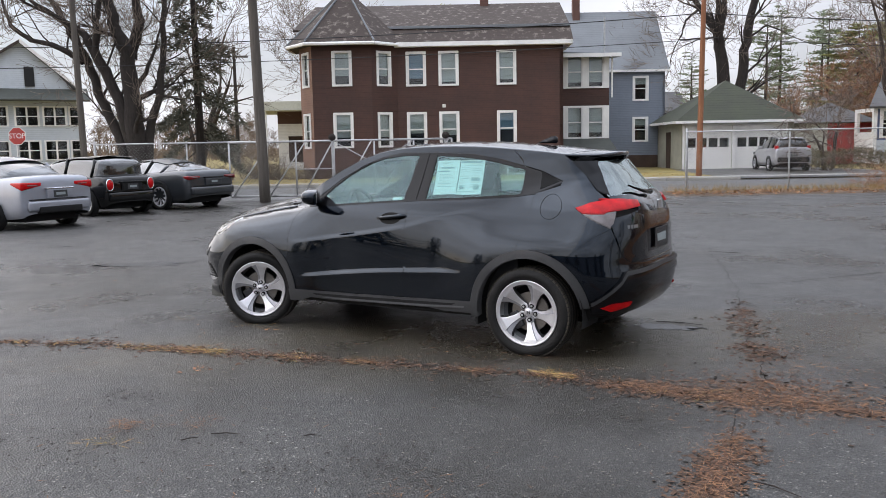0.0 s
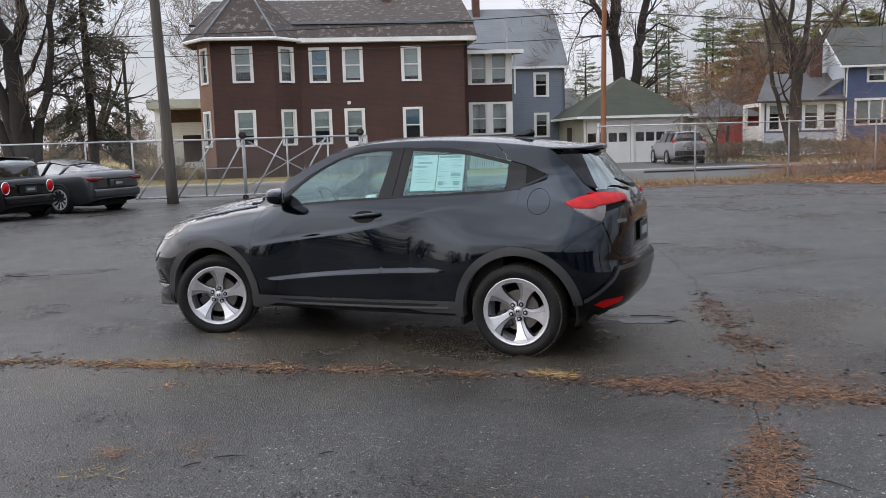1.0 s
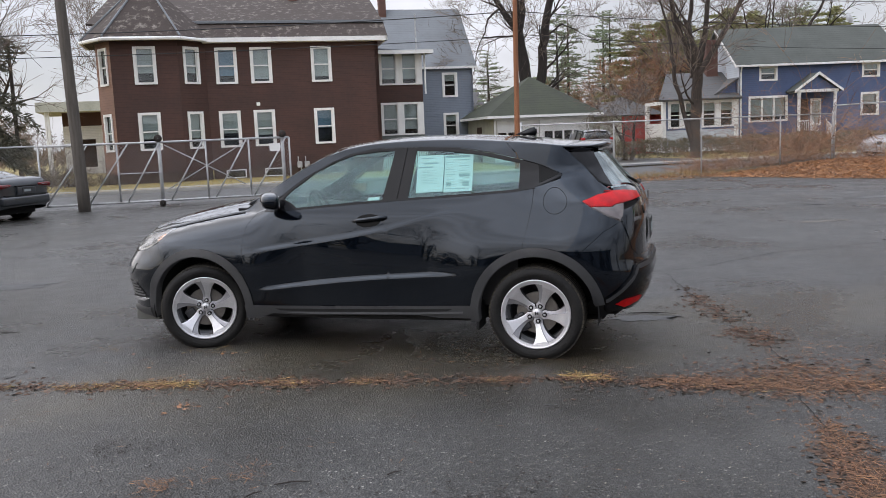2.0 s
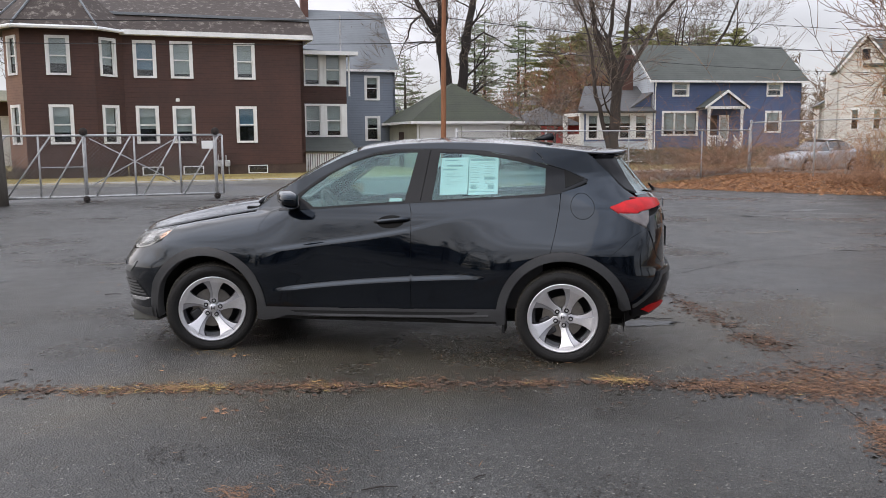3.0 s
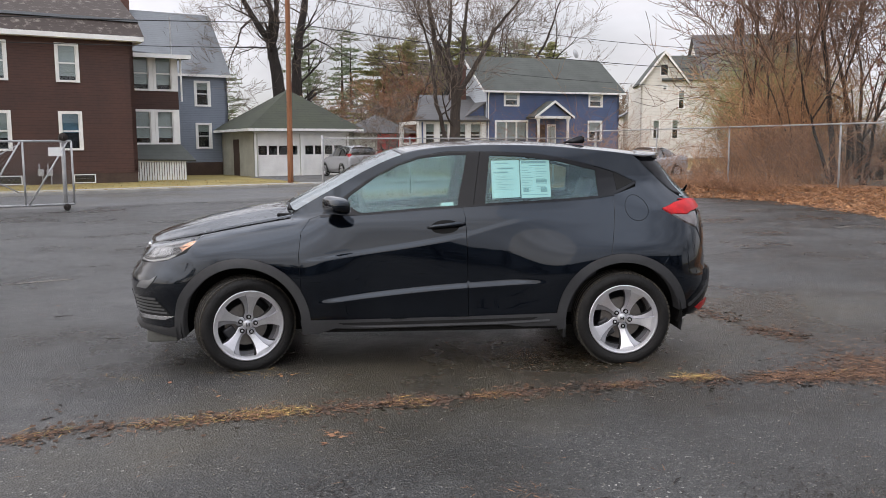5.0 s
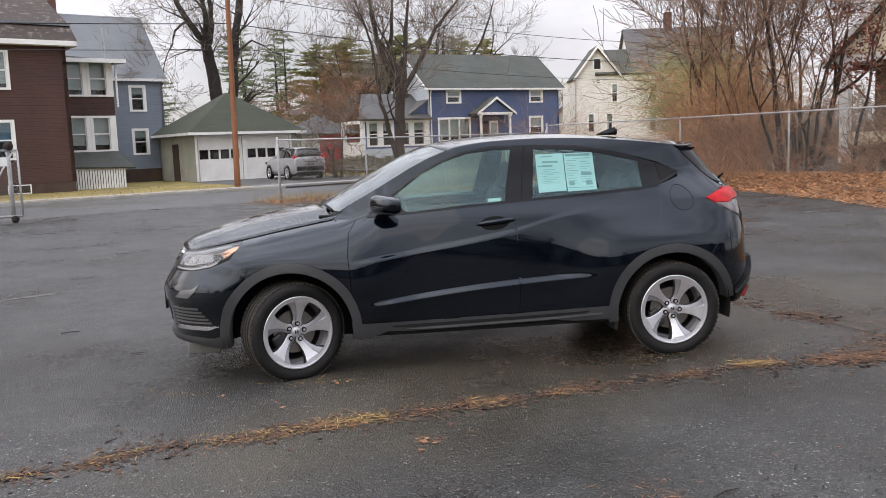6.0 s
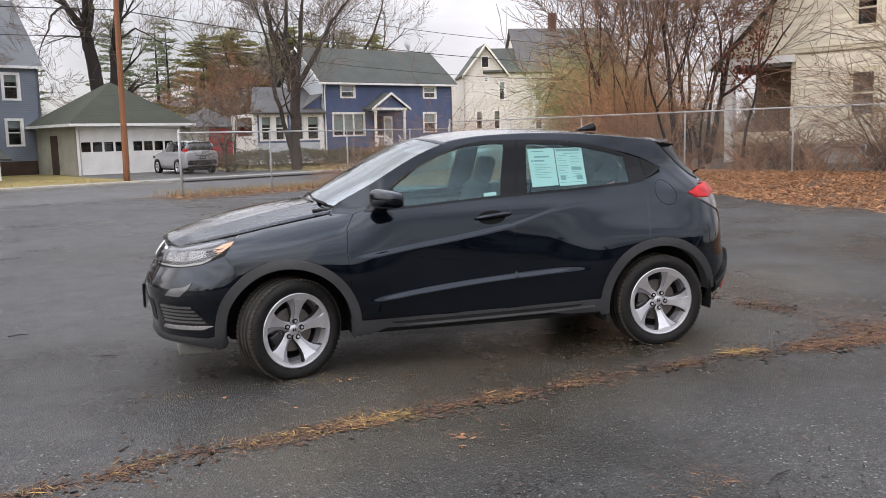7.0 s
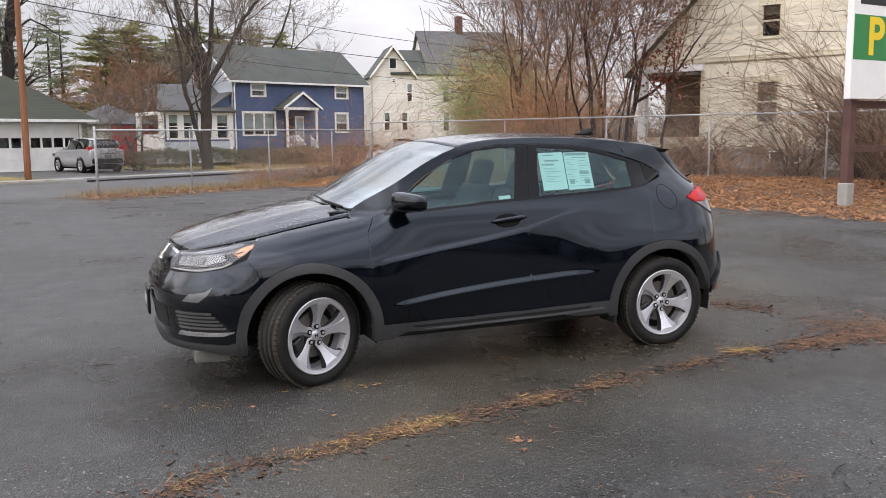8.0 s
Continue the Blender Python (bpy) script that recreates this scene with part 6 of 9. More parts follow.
def patch(x, y, rx, ry):
    return lambda rng: Vector((x + rng.gauss(0, rx), y + rng.gauss(0, ry), 0))


def scatter(x0, x1, y0, y1):
    return lambda rng: Vector((rng.uniform(x0, x1), rng.uniform(y0, y1), 0))


needles("needle_litter", [(on_crack(0, 0.040, 0.26, 0.86, 6, 0.12), 850), (on_crack(0, 0.030, 0.05, 0.26, 6, 0.15), 110), (on_crack(0, 0.10, 0.12, 0.85, 5, 0.05), 800), (on_crack(1, 0.07, 0, 0.85), 700), (on_crack(2, 0.12, 0, 0.6), 240), (patch(3.08, -2.75, 0.07, 0.26), 420), (patch(2.95, -1.25, 0.36, 0.24), 900), (patch(2.35, -1.30, 0.16, 0.06), 240), (patch(1.72, -1.29, 0.08, 0.04), 160), (patch(3.45, -1.1, 0.30, 0.16), 500),
        (patch(2.8, 0.15, 0.16, 0.25), 130), (patch(3.2, -0.6, 0.3, 0.3), 260), (patch(-0.05, -3.35, 0.07, 0.05), 120), (patch(0.25, -3.15, 0.1, 0.1), 60), (patch(-0.62, -2.27, 0.05, 0.05), 30), (patch(1.9, -3.4, 0.12, 0.12), 60), (patch(-1.05, -1.87, 0.10, 0.04), 150), (patch(0.6, -1.0, 0.9, 0.25), 120), (scatter(-4, 5, -4.5, 2.5), 650)],
        11, M_NEEDLES, 0.03, 0.10, 0.0016, "orange-brown pine needles gathered along the cracks")
needles("straw_litter", [(on_crack(0, 0.045, 0.15, 0.75, 6, 0.2), 300), (patch(1.70, -1.28, 0.07, 0.035), 190), (patch(-0.98, -1.84, 0.11, 0.045), 190), (patch(-2.0, -1.05, 0.12, 0.05), 30), (patch(-1.2, -0.98, 0.16, 0.05), 60), (patch(0.1, -3.6, 0.08, 0.04), 30)], 12, M_STRAW, 0.03, 0.11, 0.0022, "pale dry grass blades caught in the crack")
needles("red_duff", [(on_crack(0, 0.045, 0.26, 0.9, 6, 0.05), 1200), (on_crack(0, 0.022, 0.0, 0.26, 12, 0.0), 420), (on_crack(0, 0.06, 0.15, 0.8, 12, 0.1), 900), (patch(3.06, -2.75, 0.06, 0.30), 800), (patch(3.0, -2.3, 0.05, 0.2), 250), (patch(2.5, -1.28, 0.18, 0.05), 450), (patch(2.85, 0.1, 0.12, 0.2), 260), (patch(2.9, -1.2, 0.3, 0.14), 600), (patch(3.2, -0.8, 0.35, 0.3), 400), (on_crack(2, 0.08, 0.0, 0.7), 420)], 13, M_DUFF, 0.008, 0.022, 0.006, "reddish crumbled duff in the crack", 0.004)
needles("grit", [(scatter(-4.5, 5.5, -5.2, 1.5), 9000), (scatter(-1.5, 4.5, -5.0, -0.8), 8000), (patch(0.8, -1.2, 1.8, 0.5), 4500)], 14, M_GRIT, 0.004, 0.012, 0.0035, "pale grit and leaf crumbs strewn on the asphalt", 0.003)
needles("dark_bits", [(scatter(-6, 8, -5, 9), 900), (patch(0.15, -3.4, 0.50, 0.30), 240), (patch(-0.54, -2.93, 0.14, 0.10), 90), (patch(0.3, -3.9, 0.2, 0.15), 60), (patch(-0.3, -3.9, 0.3, 0.2), 50), (on_crack(0, 0.05, 0.0, 0.9, 12, -0.3), 500), (patch(1.55, -3.15, 0.18, 0.12), 120), (patch(1.2, -3.5, 0.15, 0.10), 60)], 15, M_BARK2, 0.010, 0.035, 0.005, "dark wet leaf scraps on the asphalt", 0.005)
needles("fallen_leaves", [(patch(-0.62, -2.27, 0.03, 0.03), 4), (patch(-0.68, -2.4, 0.02, 0.02), 2), (scatter(-5, 9, -4, 10), 26), (patch(-1.1, -1.02, 0.18, 0.05), 4)], 16, M_LITTER, 0.03, 0.06, 0.010, "a few curled dead leaves on the asphalt", 0.005)
needles("needle_stain", [(patch(3.06, -2.7, 0.07, 0.35), 900), (patch(2.6, -1.28, 0.25, 0.06), 600), (patch(3.0, -1.1, 0.35, 0.25), 500), (on_crack(0, 0.035, 0.26, 0.9, 6, -0.05), 1100), (on_crack(0, 0.025, 0.0, 0.26, 12, 0.0), 300), (on_crack(0, 0.13, 0.15, 0.85, 12, -0.1), 1300), (on_crack(2, 0.10, 0.0, 0.7), 600)], 19, M_STAIN, 0.02, 0.05, 0.014, "brown stain of rotted needles by the crack", 0.0015, 0.0)
for k, (x, y, a, ln) in enumerate([(0.57, -3.2, 25, 0.17), (0.45, -3.35, 60, 0.09), (2.02, 0.70, 4, 0.40), (1.37, 5.62, 3, 0.45), (-3.48, -0.61, 10, 0.20), (-3.4, 1.2, 20, 0.16), (-2.6, 0.2, -10, 0.14), (3.3, -2.6, -20, 0.28), (1.0, -3.0, 50, 0.08), (5.0, 5.6, 8, 0.5)]):
    tb = tube(bmesh.new(), [(-ln / 2, 0, 0.008), (0, 0.012 * ln / 0.2, 0.010), (ln / 2, 0, 0.007)], [0.003, 0.004, 0.002], 5)
    tw_ = part("twig", tb, M_BARK2, None)
    tw_.matrix_world = pose(x, y, 0, 0, 0, a)
    tagged(tw_, "small wet dark twig lying on the asphalt", "twig", "twigs on the asphalt")


# ---- damp film and dried silt on the asphalt ----
M_WET = mat("shallow_water_film", (0.040, 0.041, 0.043), 0.34, var=0.4, scale=6, spec=0.5, bump=0.15, bump_scale=60)
M_SILT = mat("dried_silt", (0.150, 0.135, 0.115), 0.85, var=0.45, scale=5, bump=0.3)


def ground_patch(name, spots, material, seed, label, z):
    """Thin ragged films: each spot is (x, y, half length, half width, turn)."""
    bm = bmesh.new()
    for k, (x, y, rx, ry, a) in enumerate(spots):
        vs = []
        for j in range(44):
            t = 2 * math.pi * j / 44
            q = Vector((math.cos(t) * 1.6, math.sin(t) * 1.6, seed + 3.7 * k))
            r = 0.72 + 0.45 * noise.noise(q) + 0.30 * noise.noise(q * 3.1) + 0.15 * noise.noise(q * 7.3)
            px, py = rx * r * math.cos(t), ry * r * math.sin(t)
            c, s = math.cos(radians(a)), math.sin(radians(a))
            vs.append(bm.verts.new((x + c * px - s * py, y + s * px + c * py, z)))
        bm.faces.new(vs)
    bmesh.ops.triangulate(bm, faces=bm.faces[:])
    return tagged(part(name, bm, material, None), label, "stain", kind="stuff")


ground_patch("water_film", [(1.95, 0.52, 0.34, 0.14, 12), (6.0, 12.6, 1.0, 0.22, 30), (5.0, 11.2, 0.7, 0.14, 25), (-5.6, 1.5, 0.9, 0.25, 30), (8.6, 9.4, 0.8, 0.2, 32)], M_WET, 2.0, "thin films of rainwater left on the asphalt", 0.0035)
ground_patch("dried_silt", [(7.0, 11.5, 0.45, 0.10, 35), (8.2, 13.2, 0.7, 0.10, 5), (9.6, 12.6, 1.1, 0.09, 32), (7.9, 12.4, 0.35, 0.08, 20), (4.4, 8.0, 0.6, 0.12, 30), (8.0, 8.7, 0.4, 0.08, 28), (10.4, 11.2, 0.6, 0.08, 30), (-4.5, 3.4, 0.5, 0.08, 30)], M_SILT, 5.0, "pale streaks of dried silt on the asphalt", 0.003)


def bank_litter():
    rng = random.Random(31)
    tw = Twigs()
    for _ in range(120000):
        v = rng.uniform(-9, 17.6)
        edge = bank_edge(v) - 0.1
        u = edge + (19.8 - edge) * rng.random() ** 0.85 + rng.gauss(-0.05, 0.16)
        z = bank_z(u, v) + 0.03
        a = rng.uniform(0, 2 * math.pi)
        d = Vector((math.cos(a), math.sin(a), rng.uniform(-0.1, 0.5))).normalized()
        tw.blade(Vector((u, v, z)), d, rvec(rng), rng.uniform(0.04, 0.17), rng.choice((0.003, 0.004, 0.006, 0.010, 0.018)) * rng.uniform(0.7, 1.3))
    link("leaf_litter", mesh_of("leaf_litter", tw.v, tw.f, M_LITTER), SITE, "thick orange-brown fallen leaves and needles on the bank", "leaves", kind="stuff")
    tw = Twigs()
    for _ in range(3200):
        u = rng.uniform(6.6, 19)
        v = rng.gauss(17.3, 0.42)
        a = rng.uniform(0, 2 * math.pi)
        d = Vector((math.cos(a), math.sin(a), rng.uniform(0, 0.7))).normalized()
        tw.blade(Vector((u, v, 0.03 + 0.04 * math.exp(-((v - 17.6) / 0.7) ** 2))), d, rvec(rng), rng.uniform(0.04, 0.12), rng.uniform(0.006, 0.02))
    link("verge_litter", mesh_of("verge_litter", tw.v, tw.f, M_LITTER), SITE, "dead leaves and needles under the street fence", "leaves", kind="stuff")
    tw = Twigs()
    for _ in range(16000):
        u, v = rng.uniform(-26, 26), rng.choice((rng.uniform(27.0, 28.2), rng.uniform(29.4, 35.4), rng.uniform(27.0, 28.2)))
        if 11.4 < u < 21.4:
            continue
        d = Vector((rng.gauss(0, 0.9), rng.gauss(0, 0.9), 1)).normalized()
        tw.blade(Vector((u, v, 0.04)), d, rvec(rng), rng.uniform(0.03, 0.075), rng.uniform(0.008, 0.02))
    for _ in range(2600):
        u, v = rng.uniform(6.8, 19), rng.uniform(16.9, 19.0)
        d = Vector((rng.gauss(0, 0.4), rng.gauss(0, 0.4), 1)).normalized()
        tw.blade(Vector((u, v, 0.03)), d, rvec(rng), rng.uniform(0.08, 0.30), rng.uniform(0.003, 0.007))
    link("dry_grass", mesh_of("dry_grass", tw.v, tw.f, M_STRAW), SITE, "yellowed dry grass along the verges", "grass", kind="stuff")


bank_litter()

# ---- the black crossover ----
from mathutils.geometry import delaunay_2d_cdt


def paint_mat():
    """Black clear-coated paint with a fine flake, road dust and dried water spots in the gloss."""
    m = mat("black_car_paint", (0.0010, 0.0016, 0.0032), 0.12, coat=1.0, spec=0.16)
    n, l = m.node_tree.nodes, m.node_tree.links
    b = n["Principled BSDF"]
    b.inputs["Coat Roughness"].default_value = 0.03
    b.inputs["Coat IOR"].default_value = 1.42
    b.inputs["Specular Tint"].default_value = (0.35, 0.66, 1.0, 1)
    tc, nz = n.new("ShaderNodeTexCoord"), n.new("ShaderNodeTexNoise")
    nz.inputs["Scale"].default_value, nz.inputs["Detail"].default_value = 3.0, 8
    rg = n.new("ShaderNodeMapRange")
    rg.inputs["From Min"].default_value, rg.inputs["From Max"].default_value = 0.4, 0.75
    rg.inputs["To Min"].default_value, rg.inputs["To Max"].default_value = 0.015, 0.07
    l.new(tc.outputs["Object"], nz.inputs["Vector"])
    l.new(nz.outputs["Fac"], rg.inputs["Value"])
    l.new(rg.outputs[0], b.inputs["Coat Roughness"])
    return m


def wet_paint_mat(name, relief):
    """The same paint with beaded rain on the flat panels."""
    m = mat(name, (0.0010, 0.0016, 0.0032), 0.12, coat=1.0, spec=0.16)
    n, l = m.node_tree.nodes, m.node_tree.links
    b = n["Principled BSDF"]
    b.inputs["Coat IOR"].default_value = 1.56
    b.inputs["Specular Tint"].default_value = (0.35, 0.66, 1.0, 1)
    b.inputs["Coat Roughness"].default_value = 0.05
    tc, vo = n.new("ShaderNodeTexCoord"), n.new("ShaderNodeTexVoronoi")
    vo.inputs["Scale"].default_value = 40
    nz = n.new("ShaderNodeTexNoise")
    nz.inputs["Scale"].default_value = 14
    sub = n.new("ShaderNodeMath")
    sub.operation = "MULTIPLY_ADD"
    sub.inputs[1].default_value = 0.5
    rg = n.new("ShaderNodeMapRange")
    rg.inputs["From Min"].default_value, rg.inputs["From Max"].default_value = 0.58, 0.38
    bp = n.new("ShaderNodeBump")
    bp.inputs["Strength"].default_value, bp.inputs["Distance"].default_value = relief, 0.007
    l.new(tc.outputs["Object"], vo.inputs["Vector"])
    l.new(tc.outputs["Object"], nz.inputs["Vector"])
    l.new(nz.outputs["Fac"], sub.inputs[0])
    l.new(vo.outputs["Distance"], sub.inputs[2])
    l.new(sub.outputs[0], rg.inputs["Value"])
    l.new(rg.outputs[0], bp.inputs["Height"])
    l.new(bp.outputs[0], b.inputs["Coat Normal"])
    l.new(bp.outputs[0], b.inputs["Normal"])
    return m


M_PAINT = paint_mat()
M_PAINT_WET = wet_paint_mat("wet_black_paint", 1.0)
M_PAINT_ROOF = wet_paint_mat("damp_black_paint", 0.18)
M_TRIM = mat("satin_black_trim", (0.005, 0.005, 0.006), 0.14, var=0.2, coat=0.05, spec=0.22)
M_CLAD = mat("grey_plastic_cladding", (0.033, 0.034, 0.036), 0.5, var=0.3, scale=4, bump=0.15, bump_scale=300)
M_DUSTY = mat("dusty_plastic", (0.150, 0.152, 0.138), 0.8, var=0.5, scale=7, color2=(0.085, 0.085, 0.075), bump=0.2, bump_scale=80)
# near-black that carries the shade of the handle hollow
M_HOLLOW = mat("shaded_handle_hollow", (0.003, 0.003, 0.003), 0.3, var=0.2, spec=0.12)
M_WELL = mat("wheel_well_felt", (0.0055, 0.0055, 0.0055), 0.95, var=0.3)
M_TYRE = mat("tyre_rubber", (0.009, 0.009, 0.009), 0.65, var=0.5, scale=6, color2=(0.018, 0.017, 0.016), spec=0.2, bump=0.3, bump_scale=60)
M_TREAD = mat("worn_tread_rubber", (0.022, 0.021, 0.019), 0.8, var=0.6, scale=14, color2=(0.060, 0.052, 0.040), spec=0.2)
M_ALLOY = mat("machined_alloy", (0.78, 0.78, 0.805), 0.32, 0.75, var=0.2, scale=9)
M_ALLOY_S = mat("satin_painted_alloy", (0.40, 0.40, 0.425), 0.36, 0.55, var=0.2, scale=9)
# darker alloy for pocket sides and inner parts, shade included in the colour
M_ALLOY_D = mat("shaded_grey_alloy", (0.060, 0.060, 0.064), 0.4, 0.5, var=0.3, scale=7)
M_DISC = mat("brake_disc_steel", (0.26, 0.24, 0.22), 0.45, 0.9, var=0.3, scale=9)
M_SLAT = mat("grey_plastic_slat", (0.085, 0.087, 0.09), 0.35, var=0.2, scale=5)
M_CHROME = mat("chrome", (0.72, 0.73, 0.75), 0.12, 1.0, var=0.05)
M_DCHROME = mat("dark_chrome", (0.17, 0.17, 0.18), 0.15, 1.0, var=0.1)
M_SGLASS = glass("side_window_glass", (0.60, 0.84, 0.82), 0.072, sheen=(0.72, 0.97, 1.0))
M_RGLASS = glass("rear_window_glass", (0.46, 0.55, 0.54), 0.22, sheen=(0.90, 1.0, 1.0))
M_WGLASS = glass("windscreen_glass", (0.72, 0.80, 0.79), 0.31, sheen=(0.93, 0.98, 1.0))
M_LENS = glass("lamp_lens", (0.93, 0.93, 0.93), 0.05)
M_TRED = mat("red_lamp_lens", (0.56, 0.003, 0.005), 0.3, coat=0.35, var=0.35, scale=16, color2=(0.30, 0.002, 0.004), spec=0.1)
M_TCLEAR = mat("clear_lamp_lens", (0.12, 0.095, 0.092), 0.12, coat=1.0, var=0.45, scale=16)
M_REFL = mat("lamp_reflector", (0.20, 0.205, 0.21), 0.22, 0.6, var=0.35, scale=9)
M_LAMP_D = mat("lamp_housing", (0.15, 0.155, 0.16), 0.3, 0.3, var=0.3, scale=8)
M_LAMP_S = mat("lamp_bezel", (0.27, 0.275, 0.29), 0.3, 0.8, var=0.2, scale=9)
M_DRL = mat("white_light_guide", (0.34, 0.345, 0.35), 0.4, var=0.1)
M_AMBER = mat("amber_lens", (0.72, 0.27, 0.085), 0.2, coat=1.0, var=0.2, scale=12)
M_SEAT = mat("dark_seat_fabric", (0.040, 0.042, 0.046), 0.9, var=0.3, scale=9, bump=0.3, bump_scale=200)
M_DASH = mat("dashboard_plastic", (0.030, 0.030, 0.032), 0.6, var=0.2)
M_LINER = mat("grey_headliner", (0.36, 0.35, 0.33), 0.95, var=0.15)
M_PAPER = mat("white_paper", (0.66, 0.68, 0.66), 0.7, var=0.06, scale=4)
M_INK = mat("grey_print", (0.30, 0.34, 0.34), 0.7, var=0.2)


def hermite(xs, ys):
    """A smooth curve through points, as a function on arrays."""
    xs, ys = np.array(xs, float), np.array(ys, float)
    d = np.gradient(ys, xs)

    def f(x):
        x = np.clip(np.asarray(x, float), xs[0], xs[-1])
        k = np.clip(np.searchsorted(xs, x) - 1, 0, len(xs) - 2)
        h = xs[k + 1] - xs[k]
        t = (x - xs[k]) / h
        return ((2 * t**3 - 3 * t**2 + 1) * ys[k] + (t**3 - 2 * t**2 + t) * h * d[k] + (-2 * t**3 + 3 * t**2) * ys[k + 1] + (t**3 - t**2) * h * d[k + 1])
    return f


HALF = hermite([0.15, 0.25, 0.35, 0.45, 0.57, 0.70, 0.85, 0.95, 1.05, 1.13, 1.20, 1.30, 1.40, 1.50, 1.60],
               [0.820, 0.857, 0.871, 0.877, 0.882, 0.885, 0.880, 0.868, 0.848, 0.818, 0.788, 0.738, 0.688, 0.636, 0.580])
NOSE = hermite([0.15, 0.22, 0.30, 0.38, 0.50, 0.62, 0.73, 0.80, 0.86, 0.92, 1.00, 1.20, 1.60],
               [-2.08, -2.15, -2.22, -2.24, -2.25, -2.262, -2.238, -2.205, -2.160, -2.105, -2.00, -1.85, -1.80])
TAIL = hermite([0.15, 0.24, 0.30, 0.38, 0.46, 0.56, 0.62, 0.68, 0.75, 0.96, 1.08, 1.15, 1.20, 1.28, 1.38, 1.48, 1.60],
               [1.78, 1.85, 1.93, 2.01, 2.045, 2.060, 2.055, 2.040, 2.035, 2.025, 2.000, 1.965, 1.92, 1.845, 1.765, 1.68, 1.60])
HOODLINE = hermite([-2.20, -2.05, -1.90, -1.75, -1.63, -1.45, -1.25, -1.05, -0.90, -0.70, 0.0],
                   [0.850, 0.885, 0.915, 0.942, 0.962, 0.995, 1.030, 1.062, 1.085, 1.12, 1.2])
CREASE_UP = hermite([-1.0, -0.47, -0.07, 0.21, 0.53, 0.92, 1.3], [0.772, 0.848, 0.905, 0.955, 1.035, 1.10, 1.13])
CREASE_LO = hermite([-1.0, -0.78, -0.47, -0.07, 0.33, 0.57, 0.90], [0.475, 0.50, 0.54, 0.58, 0.605, 0.615, 0.60])
TUCK = hermite([0.15, 0.35, 0.60, 0.85, 1.00, 1.15, 1.30, 1.50, 1.60], [0.030, 0.040, 0.065, 0.080, 0.092, 0.108, 0.100, 0.072, 0.062])
XF, XR, NF, NR = -1.45, 1.30, 2.9, 3.4


def corner_table(a, b, n):
    th = np.linspace(0, math.pi / 2, 900)
    x, y = a * np.sin(th) ** (2 / n), b * np.cos(th) ** (2 / n)
    s = np.concatenate([[0], np.cumsum(np.hypot(np.diff(x), np.diff(y)))])
    return s / s[-1], th, s[-1]


TAUF, THF, LENF = corner_table(0.80, 0.88, NF)
TAUR, THR, LENR = corner_table(0.74, 0.88, NR)


def sstep(x):
    x = np.clip(x, 0, 1)
    return x * x * (3 - 2 * x)


def sleeve(s, z, off=0.0):
    """The body's outer skin: s runs from the nose's centre along the flank to the tail's centre, z is the height. Gives the right-hand (+y) half's |y|."""
    s, z = np.broadcast_arrays(np.asarray(s, float), np.asarray(z, float))
    w, xn, xt = HALF(z), NOSE(z), TAIL(z)
    thf = np.interp((XF - s) / LENF, TAUF, THF)
    thr = np.interp((s - XR) / LENR, TAUR, THR)
    front, rear = s < XF, s > XR
    x = np.where(front, XF + (xn - XF) * np.sin(thf) ** (2 / NF), np.where(rear, XR + (xt - XR) * np.sin(thr) ** (2 / NR), s))
    f = np.where(front, np.cos(thf) ** (2 / NF), np.where(rear, np.cos(thr) ** (2 / NR), 1.0))
    bar_ = 0.984 + 0.008 * (1 + np.cos(math.pi * np.clip(s, -1.4, 1.4) / 1.4))
    y = w * bar_
    # creases on the doors
    for line, amp, drop, a, b, c, d in ((CREASE_UP, 0.017, 0.16, -1.02, -0.70, -0.22, 0.95), (CREASE_LO, 0.022, 0.15, -0.90, -0.62, 0.45, 0.82)):
        below = line(s) - z
        fade = sstep((s - a) / (b - a)) * sstep((d - s) / (d - c))
        y = y + amp * fade * sstep(below / 0.040 + 0.5) * np.exp(-np.clip(below, 0, 2) / drop)
    # full shoulders over the wheels
    y = y + 0.026 * np.exp(-((s - 1.38) / 0.42) ** 2) * np.exp(-((z - 0.83) / 0.13) ** 2) + 0.018 * np.exp(-((s + 1.28) / 0.36) ** 2) * np.exp(-((z - 0.80) / 0.11) ** 2)
    # the ledge under the headlights
    ledge = 0.035 * (sstep((z - 0.63) / 0.15) - 0.45 * sstep((z - 0.42) / 0.15)) * sstep((-1.66 - x) / 0.22)
    x, y = x + ledge, y - ledge * 0.8
    # the wings roll over into the bonnet
    zt, hh = HOODLINE(x), 0.17
    u = np.clip((z - (zt - hh)) / hh, 0, 0.995)
    roll = sstep((-0.66 - x) / 0.36)
    y = y - roll * 0.15 * (1 - np.sqrt(1 - u * u))
    y = y * (1 - 0.175 * sstep((x - 0.75) / 1.15) * sstep((z - 1.08) / 0.28))
    # tumblehome: the doors and the cabin stand well inside the flared wheel arches and bumpers
    flare = sstep((np.abs(x) - 0.42) / 0.55) * (1 - sstep((z - 0.60) / 0.50))
    tuck = TUCK(z) * (1 - flare) * f
    y = y * f - tuck
    k = tuck / (6.6 - y)
    return np.stack([x + (x - 0.5) * k, y, z + (z - 1.54) * k], -1)


